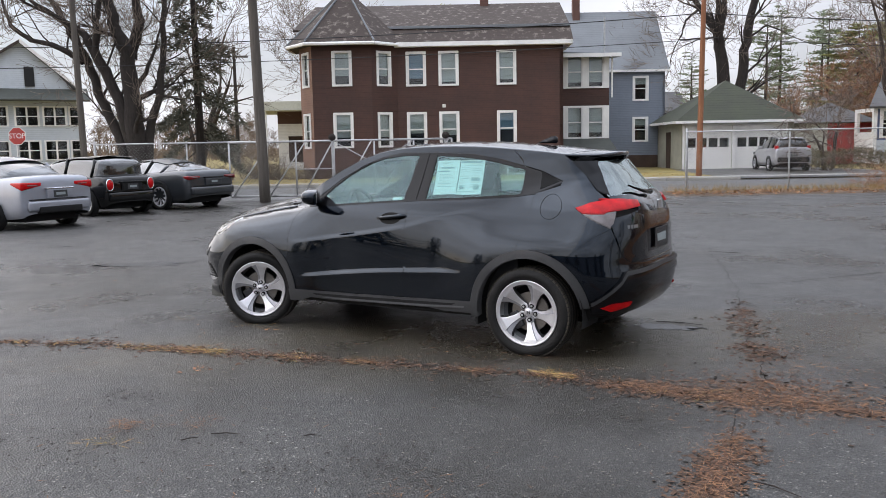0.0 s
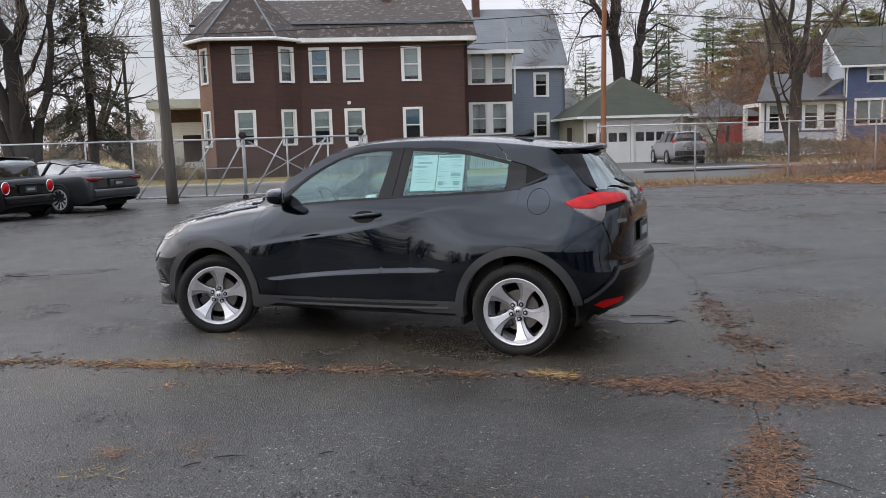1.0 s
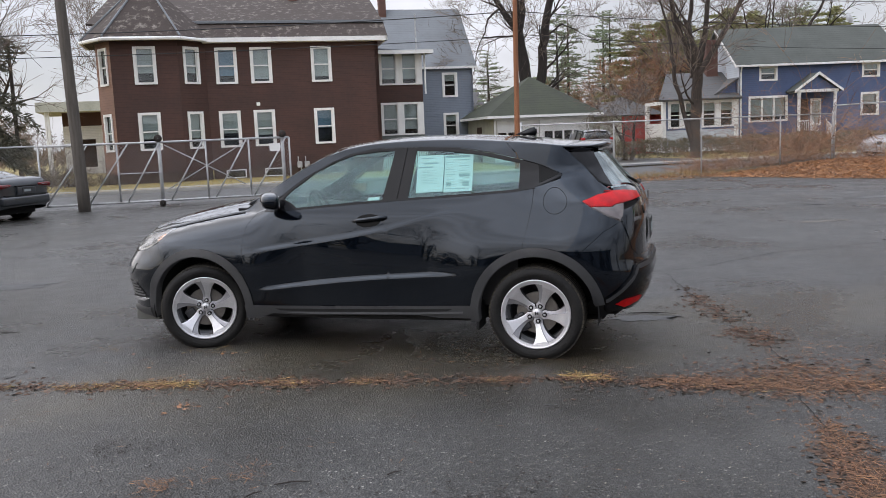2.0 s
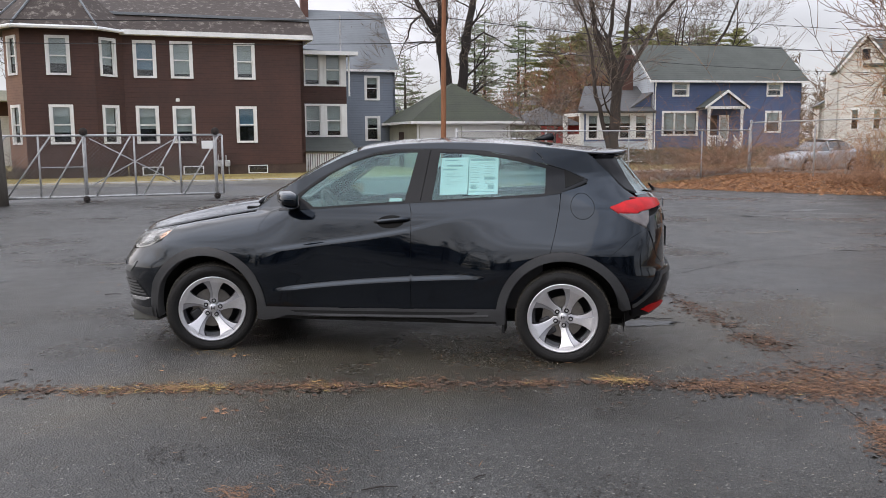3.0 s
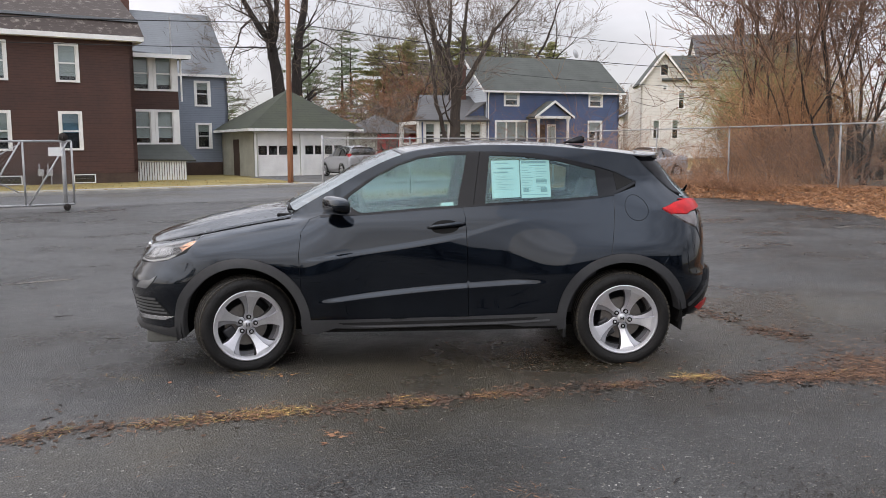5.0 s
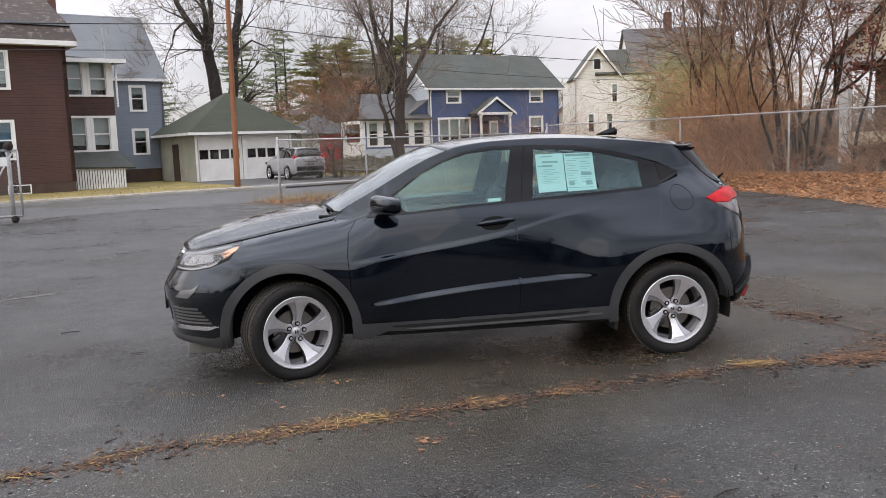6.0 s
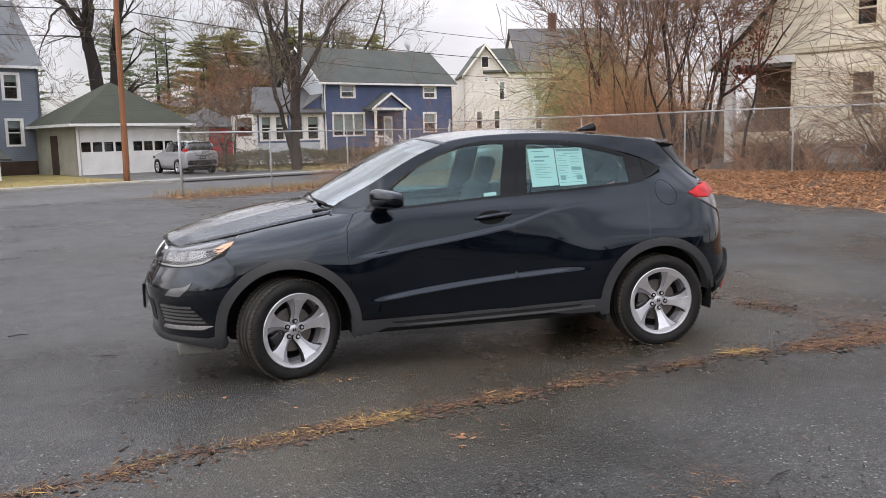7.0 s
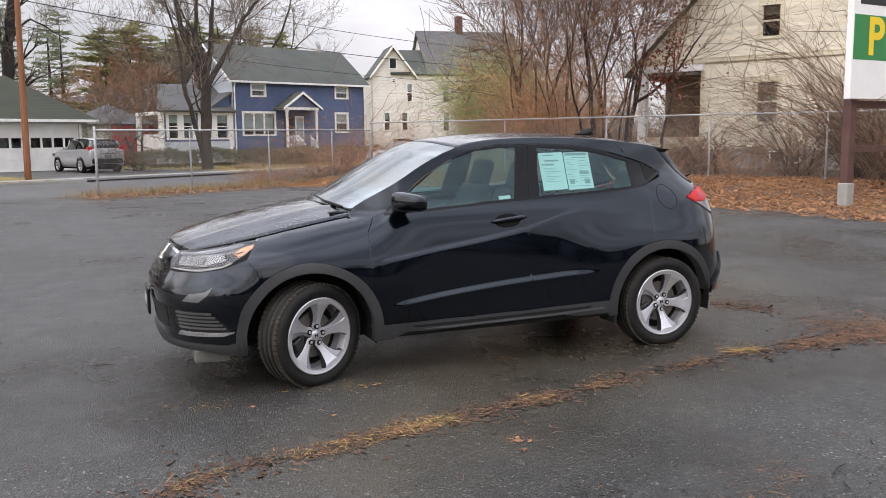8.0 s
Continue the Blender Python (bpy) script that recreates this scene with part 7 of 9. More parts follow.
def skin(s, z, off=0.0):
    """Points and outward normals of the skin, moved out by off."""
    s, z = np.asarray(s, float), np.asarray(z, float)
    e = 0.004
    p = sleeve(s, z)
    ds = sleeve(np.minimum(s + e, XR + LENR), z) - sleeve(np.maximum(s - e, XF - LENF), z)
    dz = sleeve(s, z + e) - sleeve(s, z - e)
    nr = np.cross(dz, ds)
    nr /= np.linalg.norm(nr, axis=-1, keepdims=True) + 1e-12
    flip = np.sum(nr * np.stack([p[..., 0] * 0.3, p[..., 1], 0 * z], -1), -1, keepdims=True) < 0
    nr = np.where(flip, -nr, nr)
    return p + nr * off, nr


def sx(x, z):
    """The skin's s for a place x along the flank at height z."""
    if x < XF:
        v = min(1.0, (XF - x) / (XF - float(NOSE(z))))
        return XF - LENF * float(np.interp(math.asin(v ** (NF / 2)), THF, TAUF))
    if x > XR:
        v = min(1.0, (x - XR) / (float(TAIL(z)) - XR))
        return XR + LENR * float(np.interp(math.asin(v ** (NR / 2)), THR, TAUR))
    return x


def sy(y, z, front):
    """The skin's s for a place y across the nose or the tail."""
    v = min(1.0, y / (float(HALF(z)) * 0.984))
    if front:
        return XF - LENF * float(np.interp(math.acos(v ** (NF / 2)), THF, TAUF))
    return XR + LENR * float(np.interp(math.acos(v ** (NR / 2)), THR, TAUR))


def X(*pts):
    return [(sx(x, z), z) for x, z in pts]


def YF(*pts):
    return [(sy(y, z, True), z) for y, z in pts]


def YR(*pts):
    return [(sy(y, z, False), z) for y, z in pts]


def dense(loop, step=0.03, round_=0):
    """A loop with extra points on its long edges; round_ passes of corner cutting first."""
    for _ in range(round_):
        out = []
        for (a, b), (c, d) in zip(loop, loop[1:] + loop[:1]):
            out += [(a * 0.75 + c * 0.25, b * 0.75 + d * 0.25), (a * 0.25 + c * 0.75, b * 0.25 + d * 0.75)]
        loop = out
    out = []
    for (a, b), (c, d) in zip(loop, loop[1:] + loop[:1]):
        n = max(1, int(math.hypot(c - a, d - b) / step))
        out += [(a + (c - a) * k / n, b + (d - b) * k / n) for k in range(n)]
    return out


def inside(px, pz, loop):
    lp = np.array(loop)
    x0, z0 = lp[:, 0], lp[:, 1]
    x1, z1 = np.roll(x0, -1), np.roll(z0, -1)
    res = np.zeros(len(px), bool)
    for a, b, c, d in zip(x0, z0, x1, z1):
        if b == d:
            continue
        hit = ((b > pz) != (d > pz)) & (px < (c - a) * (pz - b) / (d - b) + a)
        res ^= hit
    return res


def shrink(loop, d):
    """The loop moved inwards by d."""
    lp = np.array(loop)
    area = np.sum(lp[:, 0] * np.roll(lp[:, 1], -1) - np.roll(lp[:, 0], -1) * lp[:, 1])
    t0, t1 = lp - np.roll(lp, 1, 0), np.roll(lp, -1, 0) - lp
    t0 /= np.linalg.norm(t0, axis=1, keepdims=True) + 1e-9
    t1 /= np.linalg.norm(t1, axis=1, keepdims=True) + 1e-9
    sgn = 1 if area > 0 else -1
    n = (np.stack([-t0[:, 1], t0[:, 0]], 1) + np.stack([-t1[:, 1], t1[:, 0]], 1)) * sgn
    n /= np.maximum(np.linalg.norm(n, axis=1, keepdims=True), 0.5)
    return [tuple(p) for p in lp + n * d]


def panel(name, loop, material, parent, sides=(-1,), off=0.0, depth=0.015, gap=0.0025, holes=(), label="", step=0.03, round_=0, both=False, creased=False):
    """A piece of the body's skin inside a loop of (s, z). sides: -1 the near flank, 1 the far one; both: one mesh over both halves."""
    loop = shrink(dense(loop, step, round_), gap) if gap else dense(loop, step, round_)
    holes = [dense(h, step) for h in holes]
    lp = np.array(loop)
    gs = np.arange(lp[:, 0].min() + step / 2, lp[:, 0].max(), step)
    gz = np.arange(lp[:, 1].min() + step / 2, lp[:, 1].max(), step)
    if creased:
        c_lo, c_up = float(CREASE_LO(0.0)), float(CREASE_UP(0.0))
        near = np.array([-0.034, -0.024, -0.016, -0.010, -0.004, 0.002, 0.008, 0.014, 0.022, 0.032])
        gz = np.sort(np.concatenate([[q for q in gz if min(abs(q - c_lo), abs(q - c_up)) > 0.040], c_lo + near, c_up + near]))
    ga, gb = [a.ravel() for a in np.meshgrid(gs, gz)]
    if creased:
        # rows of points that run along the two creases
        up, lo_ = CREASE_UP(ga) - c_up, CREASE_LO(ga) - c_lo
        gb = gb + np.where(gb < c_lo, lo_ * np.clip((gb - 0.34) / (c_lo - 0.34), 0, 1), np.where(gb < c_up, lo_ + (up - lo_) * (gb - c_lo) / (c_up - c_lo), up * np.clip((1.20 - gb) / (1.20 - c_up), 0, 1)))
    keep = inside(ga, gb, shrink(loop, 0.006 if creased else step * 0.35))
    for h in holes:
        keep &= ~inside(ga, gb, shrink(h, -step * 0.35))
    pts = [Vector(p) for p in loop]
    edges = [(k, (k + 1) % len(loop)) for k in range(len(loop))]
    for h in holes:
        b = len(pts)
        pts += [Vector(p) for p in h]
        edges += [(b + k, b + (k + 1) % len(h)) for k in range(len(h))]
    pts += [Vector(p) for p in zip(ga[keep], gb[keep])]
    v2, e2, f2, *_ = delaunay_2d_cdt(pts, edges, [], 0, 1e-5)
    v2 = np.array([tuple(v) for v in v2])
    tri = np.array([f for f in f2 if len(f) == 3])
    cen = v2[tri].mean(1)
    ok = inside(cen[:, 0], cen[:, 1], loop)
    for h in holes:
        ok &= ~inside(cen[:, 0], cen[:, 1], h)
    tri = tri[ok]
    p, nr = skin(v2[:, 0], v2[:, 1], off)
    made = []
    use = [sides] if both else [(s,) for s in sides]
    for group in use:
        vs, fs, ns = [], [], []
        for sg in group:
            b = len(vs)
            q, m = p.copy(), nr.copy()
            q[:, 1] *= sg
            m[:, 1] *= sg
            vs += [tuple(a) for a in q]
            ns += [tuple(a) for a in m]
            cnt = {}
            for t in tri:
                a, c, d = q[t[0]], q[t[1]], q[t[2]]
                order = t if np.dot(np.cross(c - a, d - a), m[t].sum(0)) > 0 else t[::-1]
                fs.append(tuple(int(i) + b for i in order))
                for i, j in ((0, 1), (1, 2), (2, 0)):
                    key = (int(order[i]), int(order[j]))
                    cnt[key] = cnt.get(key, 0) + 1
            rim = [k for k in cnt if (k[1], k[0]) not in cnt]
            inner = {}
            for i in sorted({i for k in rim for i in k}):
                inner[i] = (len(vs), len(vs) + 1)
                vs += [tuple(q[i]), tuple(q[i] - m[i] * depth)]
                ns += [tuple(m[i])] * 2
            for i, j in rim:
                e = (np.array(q[j]) - np.array(q[i]))
                fs.append((inner[j][0], inner[i][0], inner[i][1], inner[j][1]))
        me = bpy.data.meshes.new(name)
        me.from_pydata(vs, [], fs)
        me.materials.append(material)
        me.polygons.foreach_set("use_smooth", [len(f) == 3 for f in fs])
        me.update()
        me.normals_split_custom_set_from_vertices(ns)
        ob = new(name, me)
        ob.parent = parent
        if label:
            ob["label"] = label
        made.append(ob)
    return made[0]


def arc(cx, cz, r, a0, a1, n=22):
    return [(cx + r * math.cos(radians(a0 + (a1 - a0) * k / n)), cz + r * math.sin(radians(a0 + (a1 - a0) * k / n))) for k in range(n + 1)]


WF, WR, WZ = (-1.360, 0.335), (1.305, 0.335), 0.335
R_OUT, R_IN = 0.472, 0.408
ROOFLINE = [(-1.02, 1.098), (-0.93, 1.155), (-0.84, 1.205), (-0.67, 1.300), (-0.51, 1.390), (-0.34, 1.470), (-0.18, 1.520), (0.0, 1.548), (0.23, 1.562), (0.56, 1.564), (0.8, 1.555), (1.05, 1.535), (1.25, 1.515), (1.45, 1.490)]
DLO_TOP = [(-0.80, 1.095), (-0.65, 1.205), (-0.50, 1.315), (-0.29, 1.425), (-0.12, 1.488), (0.07, 1.522), (0.40, 1.522), (0.72, 1.505), (0.96, 1.462), (1.16, 1.408), (1.26, 1.378), (1.45, 1.298)]
BELT = [(-0.80, 1.088), (-0.48, 1.105), (-0.08, 1.133), (0.32, 1.155), (0.71, 1.172), (1.11, 1.195), (1.27, 1.216), (1.45, 1.290)]


def grid_mesh(name, rows, material, parent, label="", thick=0.0):
    """A smooth sheet through rows of points."""
    n = len(rows[0])
    vs = [tuple(p) for r in rows for p in r]
    fs = [(i * n + k, (i + 1) * n + k, (i + 1) * n + k + 1, i * n + k + 1) for i in range(len(rows) - 1) for k in range(n - 1)]
    me = mesh_of(name, vs, fs, material, True)
    ob = new(name, me)
    ob.parent = parent
    if label:
        ob["label"] = label
    if thick:
        md = ob.modifiers.new("thickness", "SOLIDIFY")
        md.thickness, md.offset = thick, -1
    return ob


def rounded(bm, x0, x1, y0, y1, z0, z1, r):
    """A soft box, its corners rounded by r."""
    vs = bmesh.ops.create_cube(bm, size=1.0)["verts"]
    for v in vs:
        v.co = Vector(((x0 + x1) / 2 + v.co.x * (x1 - x0), (y0 + y1) / 2 + v.co.y * (y1 - y0), (z0 + z1) / 2 + v.co.z * (z1 - z0)))
    es = list({e for v in vs for e in v.link_edges})
    bmesh.ops.bevel(bm, geom=es, offset=r, segments=4, affect="EDGES", profile=0.5)
    return bm


def build_wheel(name, parent, m, phase, rim_r=0.242, tyre_r=0.335, half=0.105, spokes=5, treads=0, loaded=1.0):
    """A tyre, a five-spoke alloy, hub cap, nuts, brake disc and caliper; the outer face looks along -y."""
    w = new(name)
    w.parent = parent
    w.matrix_local = m
    prof = [(rim_r - 0.004, -half * 0.80), (rim_r + 0.012, -half * 0.95), (rim_r + 0.035, -half * 1.06), (rim_r + 0.058, -half * 1.07), (tyre_r - 0.020, -half * 0.98), (tyre_r - 0.006, -half * 0.86), (tyre_r - 0.002, -half * 0.72)]
    for g in (-0.45, 0.0, 0.45):
        prof += [(tyre_r, (g - 0.10) * half), (tyre_r - 0.008, (g - 0.07) * half), (tyre_r - 0.008, (g + 0.07) * half), (tyre_r, (g + 0.10) * half)]
    prof += [(r, -y) for r, y in prof[6::-1]]
    tyre = part("tyre", lathe(bmesh.new(), prof, 96), M_TYRE, w, smooth=True)
    # the tyre stands flat on the ground under load
    for v in tyre.data.vertices:
        v.co.z = max(v.co.z, -tyre_r * loaded)
    rimp = [(rim_r, -half * 0.80), (rim_r + 0.006, -half * 0.96), (rim_r - 0.004, -half * 0.98), (rim_r - 0.014, -half * 0.86), (rim_r - 0.022, -half * 0.4), (rim_r - 0.04, half * 0.2), (rim_r - 0.03, half * 0.9), (rim_r, half * 0.9)]
    if treads:
        tb = bmesh.new()
        for j in range(treads):
            a, b = 2 * math.pi * j / treads, 2 * math.pi * (j + 0.72) / treads
            for y0, y1, sl in ((-0.90, -0.60, 0.25), (-0.32, -0.13, -0.3), (0.13, 0.32, -0.3), (0.60, 0.90, 0.25)):
                lo = [tb.verts.new((r * math.cos(t_ + sl * (2 * math.pi / treads) * (y0 < 0)), y * half, r * math.sin(t_ + sl * (2 * math.pi / treads) * (y0 < 0)))) for r in (tyre_r - 0.010, tyre_r + 0.0016) for t_, y in ((a, y0), (b, y0), (b, y1), (a, y1))]
                for f in ((4, 5, 6, 7), (0, 1, 5, 4), (1, 2, 6, 5), (2, 3, 7, 6), (3, 0, 4, 7)):
                    tb.faces.new([lo[i] for i in f])
        bmesh.ops.recalc_face_normals(tb, faces=tb.faces[:])
        for v in tb.verts:
            v.co.z = max(v.co.z, -tyre_r * loaded)
        tagged(part("tread", tb, M_TREAD, w, "worn tread blocks with grit in the grooves"), kind="stuff")
    part("rim", lathe(bmesh.new(), rimp, 64), M_ALLOY, w, smooth=True)
    part("barrel", lathe(bmesh.new(), [(rim_r - 0.026, -half * 0.3), (rim_r - 0.045, half * 0.25), (rim_r - 0.045, half * 0.85), (0.02, half * 0.88)], 40), M_ALLOY_D, w, smooth=True)
    part("barrel_wall", lathe(bmesh.new(), [(rim_r - 0.027, -half * 0.32), (rim_r - 0.040, half * 0.10)], 40), M_ALLOY_S, w, smooth=True)
    k_ = rim_r / 0.236
    rs = np.array([0.034, 0.062, 0.078, 0.100, 0.135, 0.172, 0.200, 0.221]) * k_
    wd = np.array([0.628, 0.600, 0.39, 0.300, 0.280, 0.310, 0.365, 0.430])
    sk = np.array([0.0, 0.0, 0.01, 0.04, 0.075, 0.105, 0.125, 0.135])
    dp = np.array([-0.054, -0.053, -0.053, -0.059, -0.070, -0.083, -0.094, -0.098]) * half / 0.105
    for j in range(spokes):
        a0 = radians(phase + 360 / spokes * j)
        bm = bmesh.new()
        rows = []
        for r, wv, s_, d in zip(rs, wd, sk, dp):
            wv = wv * 5 / spokes
            row = []
            for f, raise_ in ((-1.0, 0.045), (-0.95, 0.002), (-0.84, 0.0), (0.30, -0.003), (0.38, 0.005), (0.93, 0.010), (1.0, 0.045)):
                a = a0 + s_ + f * wv
                row.append(bm.verts.new((r * math.cos(a), d + raise_ * half / 0.105, r * math.sin(a))))
            rows.append(row)
        # spoke tones by side: highlight and pocket shade put into the face colours
        for p, q in zip(rows, rows[1:]):
            for k in range(6):
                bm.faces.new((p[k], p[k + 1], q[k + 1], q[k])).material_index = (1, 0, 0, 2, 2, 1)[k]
        bmesh.ops.recalc_face_normals(bm, faces=bm.faces[:])
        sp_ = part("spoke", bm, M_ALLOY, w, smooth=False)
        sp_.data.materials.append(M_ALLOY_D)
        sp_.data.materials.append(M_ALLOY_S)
    part("rim_face", lathe(bmesh.new(), [(0.210 * k_, -0.0975 * half / 0.105), (0.226 * k_, -0.0995 * half / 0.105), (0.232 * k_, -half * 0.97)], 60), M_ALLOY, w, smooth=True)
    part("hub_cap", lathe(bmesh.new(), [(0.001, -0.060), (0.028, -0.059), (0.033, -0.055), (0.035, -0.045), (0.038, -0.03)], 28), M_ALLOY, w, smooth=True)
    part("emblem", boxes((-0.012, -0.006, -0.0625, -0.057, -0.012, 0.012), (0.006, 0.012, -0.0625, -0.057, -0.012, 0.012), (-0.006, 0.006, -0.0625, -0.057, -0.004, 0.002)), M_DCHROME, w)
    for j in range(5):
        a = radians(phase + 72 * j)
        # black disc round each nut paints the shade of its hole
        part("nut_recess_shade", lathe(bmesh.new(), [(0.001, -0.0595), (0.0165, -0.0595), (0.0175, -0.046)], 14), M_WELL, w).matrix_local = pose(0.056 * math.cos(a), 0, 0.056 * math.sin(a))
        part("wheel_nut", lathe(bmesh.new(), [(0.001, -0.068), (0.007, -0.067), (0.0095, -0.062), (0.0098, -0.040)], 6), M_ALLOY, w).matrix_local = pose(0.056 * math.cos(a), 0, 0.056 * math.sin(a))
    part("brake_disc", lathe(bmesh.new(), [(0.055, -0.012), (0.07, -0.022), (0.148, -0.022), (0.148, 0.0), (0.055, 0.0)], 36), M_DISC, w, smooth=False)
    part("caliper", rounded(bmesh.new(), 0.085, 0.165, -0.045, 0.03, -0.06, 0.07, 0.015), M_ALLOY_D, w).matrix_local = pose(0, 0, 0, 0, 150, 0)
    return w


def crossover():
    car = thing("car", pose(0, 0, -0.018), "glossy black compact crossover with alloy wheels, on damp asphalt", "car")
    LR = (-1, 1)
    archF = lambda r, a, b, n=24: arc(*WF, r, a, b, n)
    archR = lambda r, a, b, n=24: arc(*WR, r, a, b, n)
    # dark inner shell behind the panel gaps
    cF, cR = XF - LENF, XR + LENR
    panel("inner_shell", YF((0, 0.25), (0, 0.86)) + X((-2.0, 0.86), (-1.6, 0.93), (-1.0, 1.03), (0, 1.09), (1.2, 1.15), (1.7, 1.10)) + YR((0, 1.10), (0, 0.30)) + X((1.86, 0.32)) + X(*archR(0.44, -8, 188)) + X((0.80, 0.27), (-0.80, 0.27)) + X(*archF(0.44, -8, 188)) + X((-1.95, 0.25)),
          M_WELL, car, LR, off=-0.022, gap=0, step=0.05, both=True)
    part("underbody", rounded(bmesh.new(), -1.75, 1.75, -0.48, 0.48, 0.215, 0.34, 0.04), M_WELL, car)
    part("floor_pan", boxes((-0.86, 0.86, -0.66, 0.66, 0.285, 0.36)), M_WELL, car)
    # bonnet, windscreen, roof
    def edge(x, z):
        return sleeve(np.array(sx(x, z)), np.array(z))
    ws = np.linspace(-1, 1, 33)
    rows = []
    for x in np.linspace(-2.07, -0.955, 25):
        z = float(HOODLINE(x))
        e = edge(x, z)
        t = (x + 2.07) / 1.115
        cr = 0.022 + 0.06 * math.sin(math.pi * min(1, 0.12 + t * 0.62))
        bx = 0.085 + 0.075 * t
        row = []
        for w in ws:
            rib = 0.010 * math.exp(-((abs(w) - 0.72 + 0.10 * t) / 0.05) ** 2)
            front = max(0.0, 1 - t * 9)
            row.append((e[0] - bx * (1 - abs(w) ** 2.4), w * (e[1] - 0.004), z + cr * (1 - abs(w) ** 2.2) + rib * (1 - front) - 0.012 * front))
        rows.append(row)
    grid_mesh("bonnet", rows, M_PAINT_WET, car, "black bonnet beaded with rain", 0.012)
    line = hermite([p[0] for p in ROOFLINE] + [1.64], [p[1] for p in ROOFLINE] + [1.468])
    def top_rows(x0, x1, n, crown, bow, inset=0.0):
        out = []
        for x in np.linspace(x0, x1, n):
            z = float(line(x))
            e = edge(x, z)
            c, b = crown(x), bow(x)
            out.append([(x - b * (1 - abs(w) ** 2.2), w * (e[1] - inset), z + c * (1 - abs(w) ** 2.0)) for w in ws])
        return out
    crown = lambda x: float(np.interp(x, [-1.02, -0.5, -0.25, 0.3, 1.2, 1.6], [0.020, 0.035, 0.042, 0.042, 0.036, 0.030]))
    bow = lambda x: float(np.interp(x, [-1.02, -0.24, 0.3, 1.0, 1.64], [0.150, 0.090, 0.0, 0.0, -0.075]))
    grid_mesh("windscreen", top_rows(-1.0, -0.245, 20, crown, bow, 0.016), M_WGLASS, car, "rain-spotted windscreen")
    grid_mesh("roof", top_rows(-0.235, 1.50, 44, crown, bow), M_PAINT_ROOF, car, "", 0.012)
    hl = top_rows(-0.30, 1.45, 20, lambda x: crown(x) - 0.03, bow, 0.05)
    grid_mesh("headliner", [[(a, b, c - 0.045) for a, b, c in r] for r in hl], M_LINER, car)
    part("cowl", boxes((-1.15, -0.98, -0.54, 0.54, 1.02, 1.092), bevel=0.01), M_TRIM, car)
    for p0, p1, p2 in (((-1.055, -0.50, 1.118), (-1.11, -0.22, 1.146), (-1.105, 0.06, 1.168)), ((-1.145, 0.04, 1.128), (-1.095, 0.28, 1.148), (-1.015, 0.50, 1.152))):
        part("wiper", tube(bmesh.new(), [p0, p1, p2], [0.012, 0.009, 0.005], 6), M_TRIM, car, smooth=True)
    # flank panels
    seamF = [(-1.735, 0.845), (-1.685, 0.775), (-1.668, 0.690)]
    a_sf = math.degrees(math.atan2(seamF[2][1] - WZ, seamF[2][0] - WF[0]))
    hood_edge = [(x, float(HOODLINE(x))) for x in (-1.63, -1.5, -1.38, -1.25, -1.12, -1.02)]
    door_front = [(-0.775, 1.10), (-0.875, 1.065), (-0.935, 0.98), (-0.957, 0.83), (-0.957, 0.71), (-0.948, 0.50), (-0.940, 0.345)]
    panel("front_wing", X(*seamF) + X(*archF(R_OUT, a_sf, 3)) + X((-0.940, 0.345)) + X(*door_front[-2::-1]) + X((-0.82, 1.12), (-0.90, 1.165)) + X((-1.0, 1.098)) + X(*hood_edge[::-1]), M_PAINT, car, LR, creased=True)
    panel("front_door", X(*door_front) + X((0.212, 0.352), (0.212, 0.80), (0.205, 1.07), (0.185, 1.146)) + X(*[p for p in BELT[3:0:-1] if p[0] < 0.1]) , M_PAINT, car, LR, creased=True)
    rear_edge = [(1.262, 1.214), (1.258, 1.11), (1.240, 0.96), (1.212, 0.800)]
    panel("rear_door", X((0.185, 1.146), (0.205, 1.07), (0.212, 0.80), (0.212, 0.352), (0.84, 0.372)) + X(*archR(R_OUT, 175, 101)) + X(*rear_edge[::-1]) + X((1.11, 1.195), (0.71, 1.172), (0.32, 1.155)), M_PAINT, car, LR, creased=True)
    seamB = [(1.585, 0.715), (1.625, 0.775), (1.76, 0.905), (1.865, 0.965)]
    a_sb = math.degrees(math.atan2(seamB[0][1] - WZ, seamB[0][0] - WR[0]))
    tail_top = [(1.600, 1.112), (1.70, 1.150), (1.80, 1.168)]
    tail_low = [(1.600, 1.112), (1.68, 1.060), (1.77, 1.010), (1.865, 0.965)]
    panel("rear_wing", X(*rear_edge) + X(*archR(R_OUT, 101, a_sb)) + X(*seamB) + X(*tail_low[::-1]) + X(*tail_top[1:]) + X((1.70, 1.235), (1.60, 1.345), (1.50, 1.445), (1.44, 1.491), (1.25, 1.515), (1.05, 1.535)) + X((1.13, 1.455), (1.14, 1.416), (1.16, 1.411), (1.26, 1.381), (1.45, 1.301), (1.44, 1.268)), M_PAINT, car, LR)
    # the frame round the side windows: roof rail and windscreen pillar, then the black window surround
    panel("roof_rail", X(*ROOFLINE[:12]) + X((1.13, 1.450), (1.14, 1.414)) + X(*DLO_TOP[8::-1]) + X((-0.82, 1.11), (-0.90, 1.160)), M_PAINT, car, LR)
    gf = [(-0.53, 1.108), (-0.575, 1.142), (-0.645, 1.178), (-0.58, 1.240), (-0.41, 1.357), (-0.25, 1.435), (-0.09, 1.484), (0.10, 1.503), (0.225, 1.503), (0.150, 1.150), (-0.08, 1.137), (-0.45, 1.112)]
    gr = [(0.345, 1.161), (0.388, 1.499), (0.64, 1.486), (0.88, 1.452), (1.155, 1.385), (1.155, 1.208), (0.71, 1.178)]
